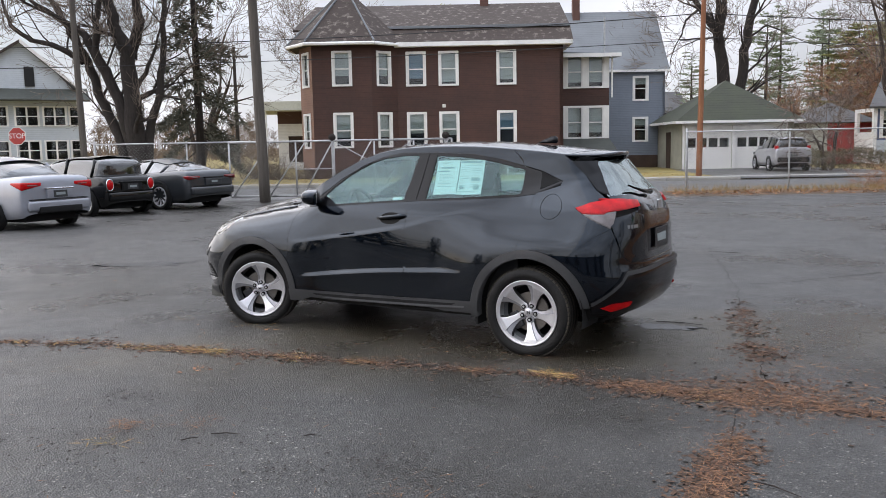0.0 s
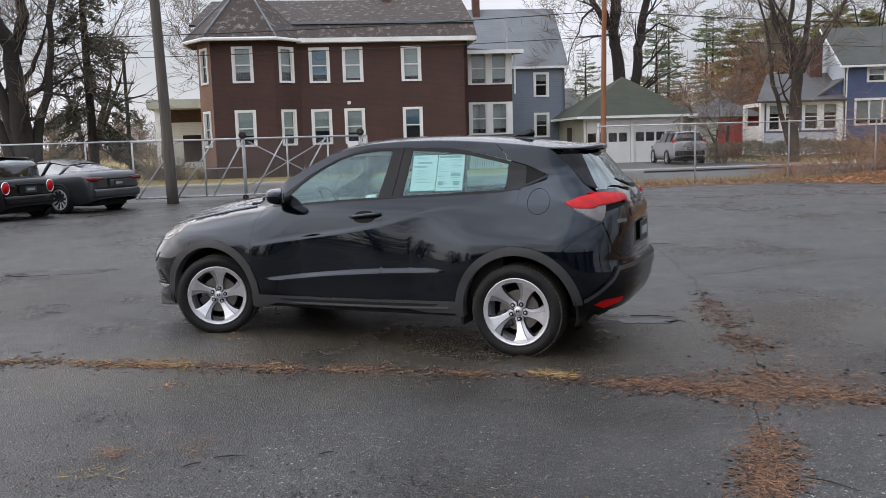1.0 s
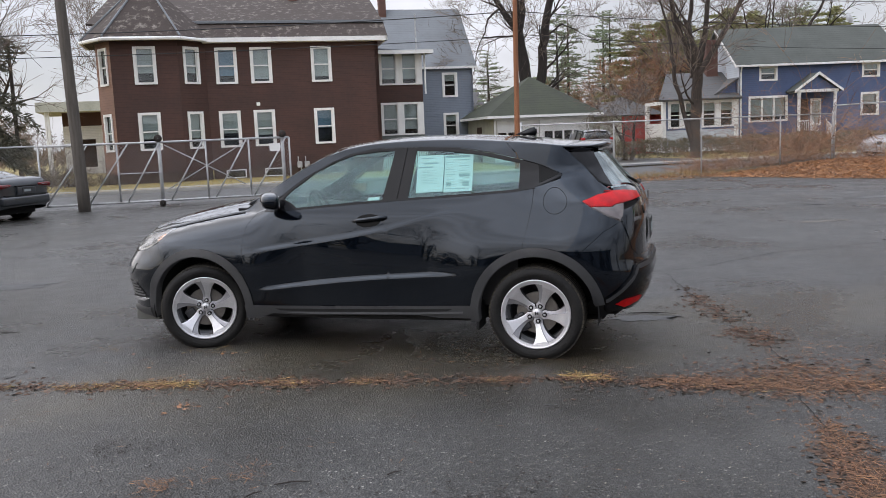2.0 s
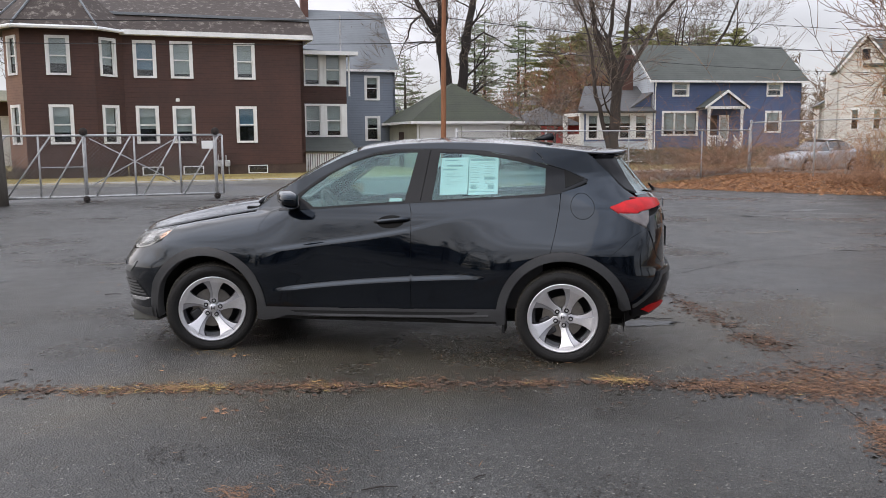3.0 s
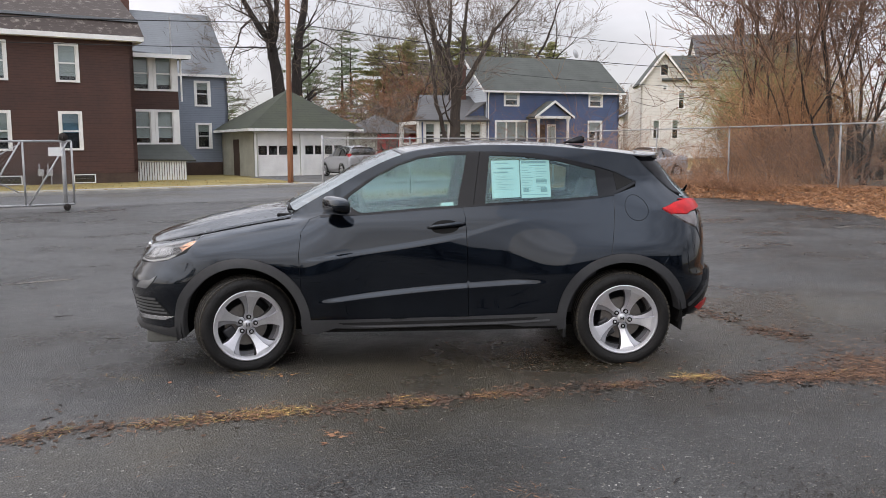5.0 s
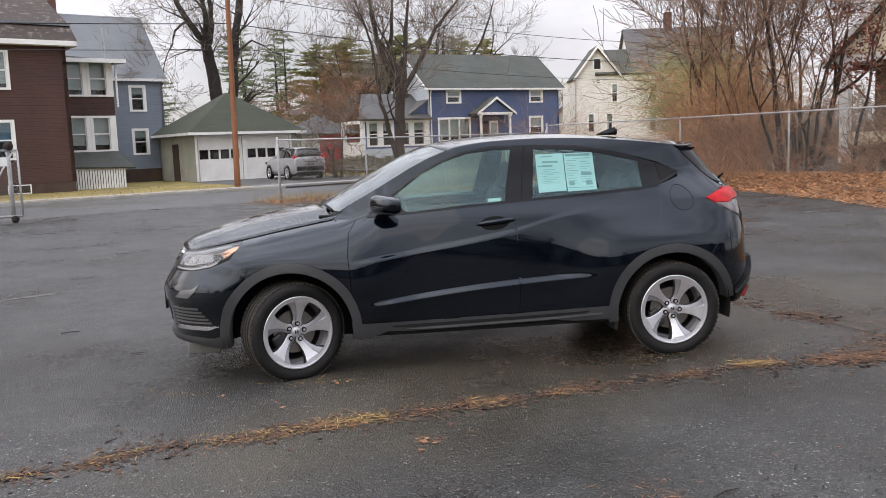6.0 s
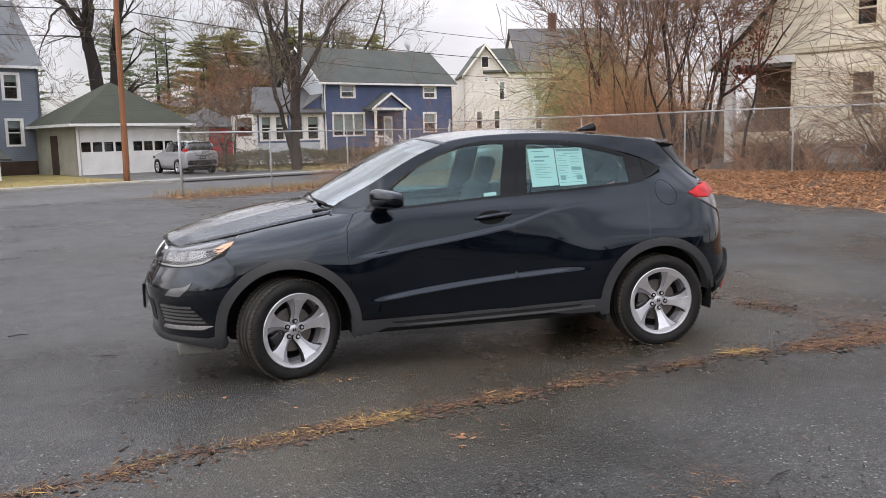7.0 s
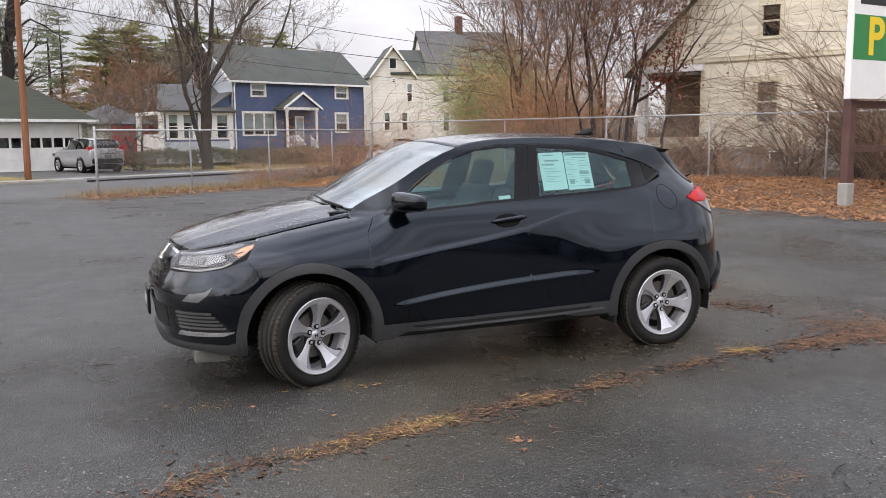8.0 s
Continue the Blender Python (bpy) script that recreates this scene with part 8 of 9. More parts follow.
    qt = [(1.285, 1.365), (1.30, 1.365), (1.425, 1.300), (1.295, 1.245)]
    dlo = X(*DLO_TOP) + X(*BELT[::-1])
    panel("window_surround", dlo, M_TRIM, car, LR, off=-0.004, holes=[X(*gf), X(*gr)], depth=0.02)
    panel("front_side_glass", X(*gf), M_SGLASS, car, LR, off=-0.012, gap=-0.004, depth=0.004)
    panel("rear_side_glass", X(*gr), M_SGLASS, car, LR, off=-0.012, gap=-0.004, depth=0.004)
    panel("quarter_vent", X(*qt), M_WELL, car, LR, off=-0.001, gap=0, depth=0.004)
    panel("pillar_lining", X((1.175, 1.19), (1.175, 1.43), (1.30, 1.42), (1.50, 1.31), (1.47, 1.25)), M_WELL, car, LR, off=-0.03, gap=0, depth=0.01)
    panel("door_pillar_seam", X((0.262, 1.155), (0.268, 1.155), (0.322, 1.515), (0.316, 1.515)), M_WELL, car, LR, off=-0.002, gap=0, depth=0.003)
    panel("belt_moulding", X(*[(x, z + 0.003) for x, z in BELT[:7]]) + X(*[(x, z - 0.010) for x, z in BELT[6::-1]]), M_TRIM, car, LR, off=0.004, gap=0, depth=0.01)
    # cladding
    clF = X(*archF(R_OUT, 191, -9, 34)) + X(*archF(R_IN, -9, 191, 34))
    clR = X(*archR(R_OUT, 188, 8, 34)) + X(*archR(R_IN, 8, 188, 34))
    panel("front_arch_trim", clF, M_CLAD, car, LR, off=0.012, gap=0.001, depth=0.07)
    panel("rear_arch_trim", clR, M_CLAD, car, LR, off=0.012, gap=0.001, depth=0.07)
    panel("sill_trim", X((-0.960, 0.365), (0.84, 0.388), (0.84, 0.300), (0.60, 0.300), (0.45, 0.318), (-0.55, 0.305), (-0.72, 0.312), (-0.84, 0.272), (-0.945, 0.272)), M_CLAD, car, LR, off=0.014, gap=0.0, depth=0.08, label="dark grey plastic sill trim")
    # flat black strip on the trim, painting the shade of a groove
    panel("sill_groove_shade", X((-0.70, 0.350), (0.70, 0.366), (0.66, 0.350), (0.40, 0.342), (-0.45, 0.331), (-0.66, 0.336)), M_WELL, car, LR, off=0.0155, gap=0, depth=0.002)
    # raised strip in lighter grey: the sill's sky reflection painted on
    panel("sill_highlight_ridge", X((-0.60, 0.322), (-0.40, 0.328), (0.45, 0.338), (0.78, 0.350), (0.78, 0.338), (0.45, 0.326), (-0.40, 0.316)), M_SLAT, car, LR, off=0.024, gap=0, depth=0.012)
    for x0, x1, y in ((-0.55, -0.30, 0.60), (-0.10, 0.05, 0.62), (0.22, 0.50, 0.60)):
        part("jacking_bracket", rounded(bmesh.new(), x0, x1, -y - 0.05, -y + 0.05, 0.235, 0.30, 0.015), M_WELL, car)
    panel("sill_flange", X((-0.70, 0.300), (0.60, 0.305), (0.58, 0.278), (0.20, 0.272), (-0.30, 0.276), (-0.60, 0.272)), M_WELL, car, LR, off=-0.03, gap=0, depth=0.05)
    # nose
    nose_low = X((-1.735, 0.845), (-1.90, 0.790), (-2.03, 0.768)) + YF((0.46, 0.757), (0.44, 0.62), (0.0, 0.60))
    panel("front_bumper", YF((0, 0.33)) + X((-2.0, 0.325), (-1.84, 0.315)) + X(*archF(R_OUT, 183, a_sf)) + X(*seamF[1::-1]) + nose_low[1:], M_PAINT, car, LR, both=True, gap=0.001)
    panel("bumper_lip", YF((0, 0.330)) + X((-2.0, 0.316), (-1.90, 0.312), (-1.82, 0.335), (-1.812, 0.262), (-1.92, 0.276), (-2.0, 0.292)) + YF((0, 0.305)), M_CLAD, car, LR, off=0.022, both=True, gap=0, depth=0.10)
    part("air_dam", boxes((-2.07, -1.850, -0.70, 0.70, 0.196, 0.285), bevel=0.012), M_DUSTY, car, "dusty grey plastic air dam")
    hl_loop = X((-1.620, 0.958), (-1.75, 0.938), (-1.90, 0.912), (-2.03, 0.886)) + YF((0.44, 0.875), (0.40, 0.825), (0.45, 0.766)) + X((-2.03, 0.774), (-1.90, 0.800), (-1.76, 0.866))
    hb = panel("headlight", hl_loop, M_LAMP_D, car, LR, off=-0.03, gap=-0.004, depth=0.02)
    for sg in LR:
        host = hb if sg < 0 else [o for o in car.children if o.name.startswith("headlight")][-1]
        panel("lens", hl_loop, M_LENS, host, (sg,), off=0.004, depth=0.02)
        panel("light_guide", X((-1.84, 0.838), (-1.90, 0.812), (-2.03, 0.787)) + YF((0.46, 0.781), (0.455, 0.775)) + X((-2.03, 0.780), (-1.90, 0.805), (-1.84, 0.831)), M_DRL, host, (sg,), off=-0.012, gap=0)
        panel("chrome_bar", X((-1.72, 0.940), (-1.80, 0.926), (-1.90, 0.907), (-2.03, 0.881)) + YF((0.47, 0.870), (0.47, 0.860)) + X((-2.03, 0.872), (-1.90, 0.899), (-1.80, 0.920)), M_LAMP_S, host, (sg,), off=-0.006, gap=0)
        panel("amber_reflector", X((-1.634, 0.950), (-1.74, 0.928), (-1.815, 0.890), (-1.785, 0.866), (-1.73, 0.896)), M_AMBER, host, (sg,), off=-0.022, gap=0)
        panel("reflector", X((-1.87, 0.890), (-2.03, 0.866)) + YF((0.50, 0.856), (0.50, 0.805)) + X((-2.03, 0.809), (-1.87, 0.846)), M_REFL, host, (sg,), off=-0.016, gap=0)
        for yy in (0.60, 0.70):
            c = sy(yy, 0.848, True)
            panel("projector", [(c + 0.026 * math.cos(a), 0.848 + 0.026 * math.sin(a)) for a in np.linspace(0, 2 * math.pi, 15)[:-1]], M_LAMP_D, host, (sg,), off=-0.010, gap=0, step=0.02)
    panel("grille", YF((0, 0.60), (0.44, 0.62), (0.46, 0.775), (0.41, 0.832), (0.43, 0.872), (0, 0.885)), M_TRIM, car, LR, off=-0.012, both=True, gap=0)
    panel("grille_bar", YF((0, 0.800), (0.30, 0.800), (0.40, 0.832), (0.44, 0.870), (0.30, 0.880), (0, 0.890)), M_DCHROME, car, LR, off=0.010, both=True, gap=0, depth=0.03)
    panel("wing_strip", YF((0.07, 0.876), (0.30, 0.868), (0.425, 0.858), (0.44, 0.870), (0.30, 0.880), (0.07, 0.888)), M_CHROME, car, LR, off=0.013, gap=0, depth=0.02, label="bright chrome strip")
    panel("grille_badge", YF((0, 0.770)) + YF((0.055, 0.785), (0.065, 0.83), (0.06, 0.875), (0, 0.885)), M_CHROME, car, LR, off=0.016, both=True, gap=0, depth=0.02)
    for z in (0.64, 0.68, 0.72, 0.76):
        panel("grille_slat", YF((0, z), (0.42, z + 0.004), (0.42, z + 0.016), (0, z + 0.012)), M_TRIM, car, LR, off=0.002, both=True, gap=0, depth=0.02)
    panel("lower_intake", YF((0, 0.39), (0.46, 0.40), (0.50, 0.55), (0, 0.56)), M_WELL, car, LR, off=0.003, both=True, gap=0)
    plate = part("number_plate", boxes((-2.30, -2.285, -0.16, 0.16, 0.43, 0.60), bevel=0.003), M_TRIM, car)
    part("plate_face", boxes((-2.304, -2.301, -0.15, 0.15, 0.44, 0.59)), M_CLAD, plate)
    part("plate_bar", boxes((-2.307, -2.305, -0.11, 0.11, 0.48, 0.55)), M_INK, plate)
    fog = X((-2.06, 0.535), (-1.955, 0.515), (-1.895, 0.455), (-1.86, 0.405), (-1.92, 0.395)) + YF((0.62, 0.40), (0.57, 0.44), (0.58, 0.52))
    for sg in LR:
        fv = panel("fog_vent", fog, M_WELL, car, (sg,), off=0.004, gap=0)
        for k in range(5):
            z = 0.42 + 0.024 * k
            x1 = -1.885 - 0.018 * k
            panel("vent_slat", YF((0.60, z), (0.60, z + 0.013)) + X((x1, z + 0.011), (x1, z)), M_SLAT, fv, (sg,), off=0.010, gap=0, depth=0.01)
        panel("vent_blade", YF((0.58, 0.375), (0.60, 0.398)) + X((-1.92, 0.402), (-1.835, 0.402), (-1.90, 0.378)), M_CHROME, fv, (sg,), off=0.014, gap=0, depth=0.02)
        # pale panel painting the sky's reflection on the bumper ledge; no lamp here
        panel("bumper_sky_glint", X((-2.07, 0.640), (-1.985, 0.655), (-1.945, 0.682), (-1.965, 0.640), (-2.02, 0.592)) + YF((0.66, 0.595)), M_LAMP_D, car, (sg,), off=0.006, gap=0)
    # tail
    panel("rear_bumper", X(*seamB) + YR((0.70, 0.90), (0.64, 0.76), (0.55, 0.705), (0, 0.700), (0, 0.640)) + X((1.95, 0.580), (1.87, 0.496), (1.80, 0.448)) + X(*archR(R_OUT, 14, a_sb)), M_PAINT, car, LR, both=True, gap=0.001)
    panel("rear_bumper_trim", X((1.776, 0.440), (1.80, 0.450), (1.87, 0.500), (1.95, 0.585)) + YR((0.62, 0.650), (0, 0.660), (0, 0.565), (0.62, 0.556)) + X((1.95, 0.500), (1.87, 0.425), (1.79, 0.372), (1.775, 0.372)), M_TRIM, car, LR, off=0.022, both=True, gap=0, depth=0.06)
    # thin grey panel paints the highlight on the trim's top edge
    panel("bumper_edge_highlight", X((1.776, 0.440), (1.80, 0.450), (1.87, 0.500), (1.95, 0.585)) + YR((0.62, 0.650), (0, 0.660), (0, 0.632), (0.62, 0.622)) + X((1.95, 0.560), (1.87, 0.478), (1.79, 0.420), (1.776, 0.418)), M_CLAD, car, LR, off=0.027, both=True, gap=0, depth=0.01, label="grey painted highlight along the upper edge of the bumper trim")
    panel("rear_bumper_skirt", X((1.776, 0.374), (1.79, 0.376), (1.87, 0.430), (1.95, 0.505)) + YR((0.62, 0.562), (0, 0.570), (0, 0.34), (0.55, 0.34)) + X((1.88, 0.345), (1.775, 0.350)), M_TRIM, car, LR, off=0.010, both=True, gap=0, depth=0.05, label="black lower bumper")
    panel("rear_diffuser", YR((0, 0.34), (0.58, 0.345), (0.52, 0.25), (0, 0.25)), M_WELL, car, LR, off=-0.02, both=True, gap=0, depth=0.05)
    part("rear_valance", rounded(bmesh.new(), 1.60, 1.86, -0.60, 0.60, 0.285, 0.37, 0.035), M_WELL, car)
    for sg in LR:
        panel("rear_reflector", YR((0.76, 0.405), (0.70, 0.428), (0.55, 0.432), (0.57, 0.405), (0.70, 0.378)), M_TRED, car, (sg,), off=0.028, gap=0, label="red bumper reflector")
    panel("tailgate", YR((0, 0.705), (0.55, 0.708), (0.635, 0.765), (0.69, 0.90), (0.715, 0.985)) + X((1.865, 0.968)) + YR((0.70, 1.04), (0.385, 1.088), (0.385, 1.152), (0.67, 1.172), (0.64, 1.20), (0, 1.215)), M_PAINT, car, LR, both=True, gap=0.001)
    panel("plate_recess", YR((0, 0.76), (0.27, 0.76), (0.30, 0.93), (0, 0.945)), M_TRIM, car, LR, off=0.001, both=True, gap=0)
    panel("tailgate_garnish", YR((0, 0.985), (0.36, 0.985), (0.38, 1.045), (0, 1.06)), M_DCHROME, car, LR, off=0.008, both=True, gap=0)
    rp = part("number_plate", boxes((2.048, 2.054, -0.155, 0.155, 0.775, 0.925), bevel=0.002), M_CLAD, car)
    part("plate_bar", boxes((2.055, 2.058, -0.11, 0.11, 0.82, 0.88)), M_INK, rp)
    part("badge", boxes((2.030, 2.040, -0.05, 0.05, 1.065, 1.135), bevel=0.004), M_CHROME, car)
    for k in range(4):
        panel("model_badge", YR((0.60 - 0.034 * k, 0.955), (0.576 - 0.034 * k, 0.955), (0.576 - 0.034 * k, 0.982), (0.60 - 0.034 * k, 0.982)), M_REFL, car, (-1,), off=0.004, gap=0, depth=0.004)
    panel("rear_glass", YR((0, 1.205), (0.66, 1.190), (0.62, 1.29), (0.555, 1.40), (0.53, 1.435), (0, 1.445)), M_RGLASS, car, LR, off=0.0, both=True, gap=0, depth=0.006)
    panel("rear_glass_edge", X((1.72, 1.228), (1.60, 1.345), (1.50, 1.440)) + YR((0.50, 1.440), (0.535, 1.41), (0.60, 1.30), (0.645, 1.20)), M_TRIM, car, LR, off=0.004, gap=0.0)
    part("rear_wiper", tube(bmesh.new(), [(1.965, 0.0, 1.195), (1.955, -0.15, 1.205), (1.905, -0.36, 1.255)], [0.022, 0.012, 0.006], 8), M_TRIM, car, smooth=True)
    red = X((1.600, 1.112), (1.70, 1.150), (1.80, 1.168)) + YR((0.72, 1.170), (0.60, 1.168), (0.395, 1.150), (0.39, 1.105), (0.62, 1.095), (0.72, 1.083)) + X((1.80, 1.068), (1.665, 1.072))
    clear = X((1.665, 1.070), (1.80, 1.066)) + YR((0.72, 1.081), (0.67, 1.085), (0.705, 1.00), (0.725, 0.975)) + X((1.865, 0.968), (1.77, 1.012))
    for sg in LR:
        tl = panel("tail_light", red, M_TRED, car, (sg,), off=0.010, depth=0.03, label="red tail lamp lens")
        panel("reversing_lens", clear, M_TCLEAR, tl, (sg,), off=0.009, depth=0.03, label="clear lamp lens")
    # spoiler over the rear window, aerial
    sp = []
    for t in np.linspace(0, 1, 9):
        row = []
        for w in ws:
            e = edge(1.47, 1.487)
            row.append((1.480 + 0.080 * (1 - abs(w) ** 2.2) + t * (0.200 - 0.06 * abs(w) ** 4), w * (e[1] - 0.010 - 0.13 * t), 1.489 - 0.014 * t + 0.03 * (1 - w * w)))
        sp.append(row)
    grid_mesh("spoiler", sp, M_PAINT_ROOF, car, "roof spoiler", 0.03)
    part("spoiler_underside", prism(bmesh.new(), [(1.46, 1.478), (1.67, 1.462), (1.58, 1.412)], "Y", -0.40, 0.40), M_TRIM, car)
    fin = bmesh.new()
    prism(fin, [(1.02, 1.580), (1.20, 1.575), (1.19, 1.634), (1.16, 1.636), (1.08, 1.606)], "Y", -0.022, 0.022)
    bmesh.ops.bevel(fin, geom=fin.edges[:], offset=0.010, segments=2, affect="EDGES")
    part("aerial", fin, M_TRIM, car, smooth=True)
    # mirrors, handles, filler flap
    for sg in LR:
        mb = bmesh.new()
        bmesh.ops.create_uvsphere(mb, u_segments=24, v_segments=16, radius=1.0)
        for v in mb.verts:
            c = v.co
            q = [math.copysign(abs(a) ** 0.62, a) for a in c]
            a, o = 0.070 * q[0], 0.130 * q[1]
            v.co = Vector((-0.700 + a * 0.87 + o * 0.5, sg * (0.850 + o * 0.87 - a * 0.5), 1.160 + (0.064 - 0.012 * q[1]) * q[2] - 0.016 * q[0] * (q[2] < 0)))
        bmesh.ops.recalc_face_normals(mb, faces=mb.faces[:])
        mi = part("wing_mirror", mb, M_PAINT, car, smooth=True)
        part("mirror_arm", tube(bmesh.new(), [(-0.69, sg * 0.68, 1.110), (-0.700, sg * 0.74, 1.110), (-0.695, sg * 0.82, 1.128)], [0.045, 0.034, 0.036], 10), M_TRIM, mi, smooth=True)
        mg = part("mirror_glass", boxes((-0.003, 0.003, -0.082, 0.082, -0.042, 0.042), bevel=0.002), M_CHROME, mi)
        mg.matrix_local = pose(-0.700 + 0.067 * 0.87, sg * (0.850 - 0.067 * 0.5), 1.158, 0, 0, -30 * sg)
        # the hollow is a flat panel, its shade painted in black
        hd = panel("handle_recess", [(0.060 + 0.098 * math.copysign(abs(math.cos(a)) ** 0.9, math.cos(a)), 1.006 + 0.046 * math.sin(a) + 0.04 * math.cos(a) * 0.098) for a in np.linspace(0, 2 * math.pi, 25)[:-1]], M_HOLLOW, car, (sg,), off=0.0015, gap=0, depth=0.002)
        px = skin(np.array([-0.060, -0.01, 0.07, 0.15, 0.200]), np.array([0.998, 1.004, 1.011, 1.018, 1.021]), 0.022)[0]
        px[0], px[-1] = px[0] * [1, 0.978, 1], px[-1] * [1, 0.978, 1]
        hb_ = bmesh.new()
        tube(hb_, [(p[0], sg * p[1], p[2]) for p in px], [0.009, 0.016, 0.017, 0.018, 0.013], 10)
        part("door_handle", hb_, M_PAINT, hd, smooth=True)
        ring = [(1.425 + 0.088 * math.cos(a), 1.120 + 0.088 * math.sin(a)) for a in np.linspace(0, 2 * math.pi, 41)[:-1]]
    fl = bmesh.new()
    rp_, rn_ = skin(np.array([p[0] for p in ring]), np.array([p[1] for p in ring]), 0.001)
    tube(fl, [(a, -b, c) for a, b, c in rp_] + [(rp_[0][0], -rp_[0][1], rp_[0][2])], 0.0016, 5, False)
    part("filler_flap_gap", fl, M_WELL, car)
    # wheel wells
    for cx, n_ in ((WF[0], "front_wheel_liner"), (WR[0], "rear_wheel_liner")):
        for sg in LR:
            lb = bmesh.new()
            prev = None
            for k in range(25):
                a = radians(-12 + 204 * k / 24)
                cur = [lb.verts.new((cx + 0.43 * math.cos(a), sg * y, WZ + 0.43 * math.sin(a))) for y in (0.845, 0.5)]
                cen = lb.verts.new((cx, sg * 0.5, WZ))
                if prev:
                    lb.faces.new((prev[0], cur[0], cur[1], prev[1]))
                    lb.faces.new((prev[1], cur[1], cen))
                prev = cur
            bmesh.ops.remove_doubles(lb, verts=lb.verts[:], dist=0.0005)
            part(n_, lb, M_WELL, car)
    part("mud_flap", boxes((0.875, 0.895, -0.86, -0.66, 0.215, 0.40)), M_WELL, car)
    build_wheel("wheel", car, pose(WF[0] + 0.004, -0.772, WZ, 0, 0, 24), 8, treads=64, loaded=0.9463)
    build_wheel("wheel", car, pose(WR[0], -0.772, WZ, 0, 0, 0), -82, treads=64, loaded=0.9463)
    build_wheel("wheel", car, pose(WF[0] + 0.004, 0.772, WZ, 0, 0, 180 + 24), 30, loaded=0.9463)
    build_wheel("wheel", car, pose(WR[0], 0.772, WZ, 0, 0, 180), 50, loaded=0.9463)
    # cabin
    for y in (-0.34, 0.34):
        seat = part("front_seat", rounded(bmesh.new(), -0.35, 0.16, y - 0.24, y + 0.24, 0.48, 0.66, 0.06), M_SEAT, car, smooth=True)
        bk = part("backrest", rounded(bmesh.new(), -0.07, 0.07, -0.25, 0.25, 0.0, 0.62, 0.06), M_SEAT, seat, smooth=True)
        bk.matrix_local = pose(0.14, y, 0.60, 0, 18, 0)
        hr = part("headrest", rounded(bmesh.new(), -0.05, 0.05, -0.13, 0.13, 0.60, 0.83, 0.045), M_SEAT, bk, smooth=True)
    rs_ = part("rear_seat", rounded(bmesh.new(), 0.62, 1.05, -0.62, 0.62, 0.50, 0.68, 0.06), M_SEAT, car, smooth=True)
    bk = part("backrest", rounded(bmesh.new(), -0.07, 0.07, -0.53, 0.53, 0.0, 0.58, 0.06), M_SEAT, rs_, smooth=True)
    bk.matrix_local = pose(1.06, 0, 0.60, 0, 20, 0)
    for y in (-0.40, 0.40):
        part("headrest", rounded(bmesh.new(), -0.05, 0.05, y - 0.13, y + 0.13, 0.55, 0.74, 0.045), M_SEAT, bk, smooth=True)
    part("dashboard", rounded(bmesh.new(), -1.02, -0.62, -0.61, 0.61, 0.70, 1.065, 0.09), M_DASH, car, smooth=True)
    sw = bmesh.new()
    tube(sw, [(0.185 * math.cos(a), 0.185 * math.sin(a), 0) for a in np.linspace(0, 2 * math.pi, 33)], 0.016, 8, False)
    sw_ob = part("steering_wheel", sw, M_DASH, car, smooth=True)
    sw_ob.matrix_local = pose(-0.50, -0.36, 1.03, 0, 68, 0)
    part("wheel_boss", rounded(bmesh.new(), -0.17, 0.17, -0.035, 0.035, -0.015, 0.015, 0.01), M_DASH, sw_ob)
    part("column", bar((-0.68, -0.36, 0.95), (-0.51, -0.36, 1.03), 0.04), M_DASH, car)
    part("door_card", boxes((-0.80, 1.15, -0.68, -0.65, 0.36, 1.04)), M_DASH, car)
    part("door_card", boxes((-0.80, 1.15, 0.65, 0.68, 0.36, 1.04)), M_DASH, car)
    part("rear_view_mirror", rounded(bmesh.new(), -0.44, -0.40, -0.12, 0.12, 1.42, 1.49, 0.015), M_DASH, car)
    part("load_cover", boxes((1.16, 1.62, -0.56, 0.56, 1.07, 1.085)), M_DASH, car)
    panel("window_sticker", X((0.035, 1.153), (0.125, 1.158), (0.125, 1.180), (0.035, 1.175)), M_PAPER, car, (-1,), off=-0.0175, gap=0, depth=0.001, label="small white window sticker")
    # the paper in the rear side window: two printed sheets
    for x0, x1 in ((0.400, 0.600), (0.607, 0.818)):
        pz = [1.462, 1.206]
        st = panel("window_sheet", X((x0, 1.200), (x1, 1.208), (x1, 1.466), (x0, 1.462)), M_PAPER, car, (-1,), off=-0.020, gap=0, depth=0.001, label="white printed sales sheet")
        if x0 < 0.5:
            rows_ = [(0.93, 0.14, 0.50, 0.008), (0.77, 0.22, 0.62, 0.017), (0.66, 0.08, 0.10, 0.016), (0.66, 0.20, 0.42, 0.017)]
            rows_ += [(0.58 - 0.045 * k, 0.16 + 0.06 * (k % 2), (0.55, 0.30, 0.68, 0.40, 0.22, 0.60)[k % 6], 0.004) for k in range(9)]
        else:
            rows_ = [(0.93, 0.04, 0.92, 0.024), (0.86, 0.30, 0.62, 0.006), (0.07, 0.04, 0.92, 0.005), (0.14, 0.08, 0.20, 0.040), (0.14, 0.66, 0.24, 0.046), (0.40, 0.52, 0.40, 0.030)]
            rows_ += [(0.80 - 0.034 * k, 0.06 + 0.46 * (k % 2), (0.36, 0.30, 0.22, 0.40, 0.33)[k % 5], 0.0045) for k in range(19)]
        for f, a, wd_, th in rows_:
            z = 1.206 + 0.252 * f
            xa = x0 + (x1 - x0) * a
            panel("print_bar", X((xa, z), (xa + (x1 - x0) * wd_ * 0.92, z), (xa + (x1 - x0) * wd_ * 0.92, z + th * 0.7), (xa, z + th * 0.7)), M_INK, st, (-1,), off=-0.0185, gap=0, depth=0.0004, step=0.08)
    return car


crossover()

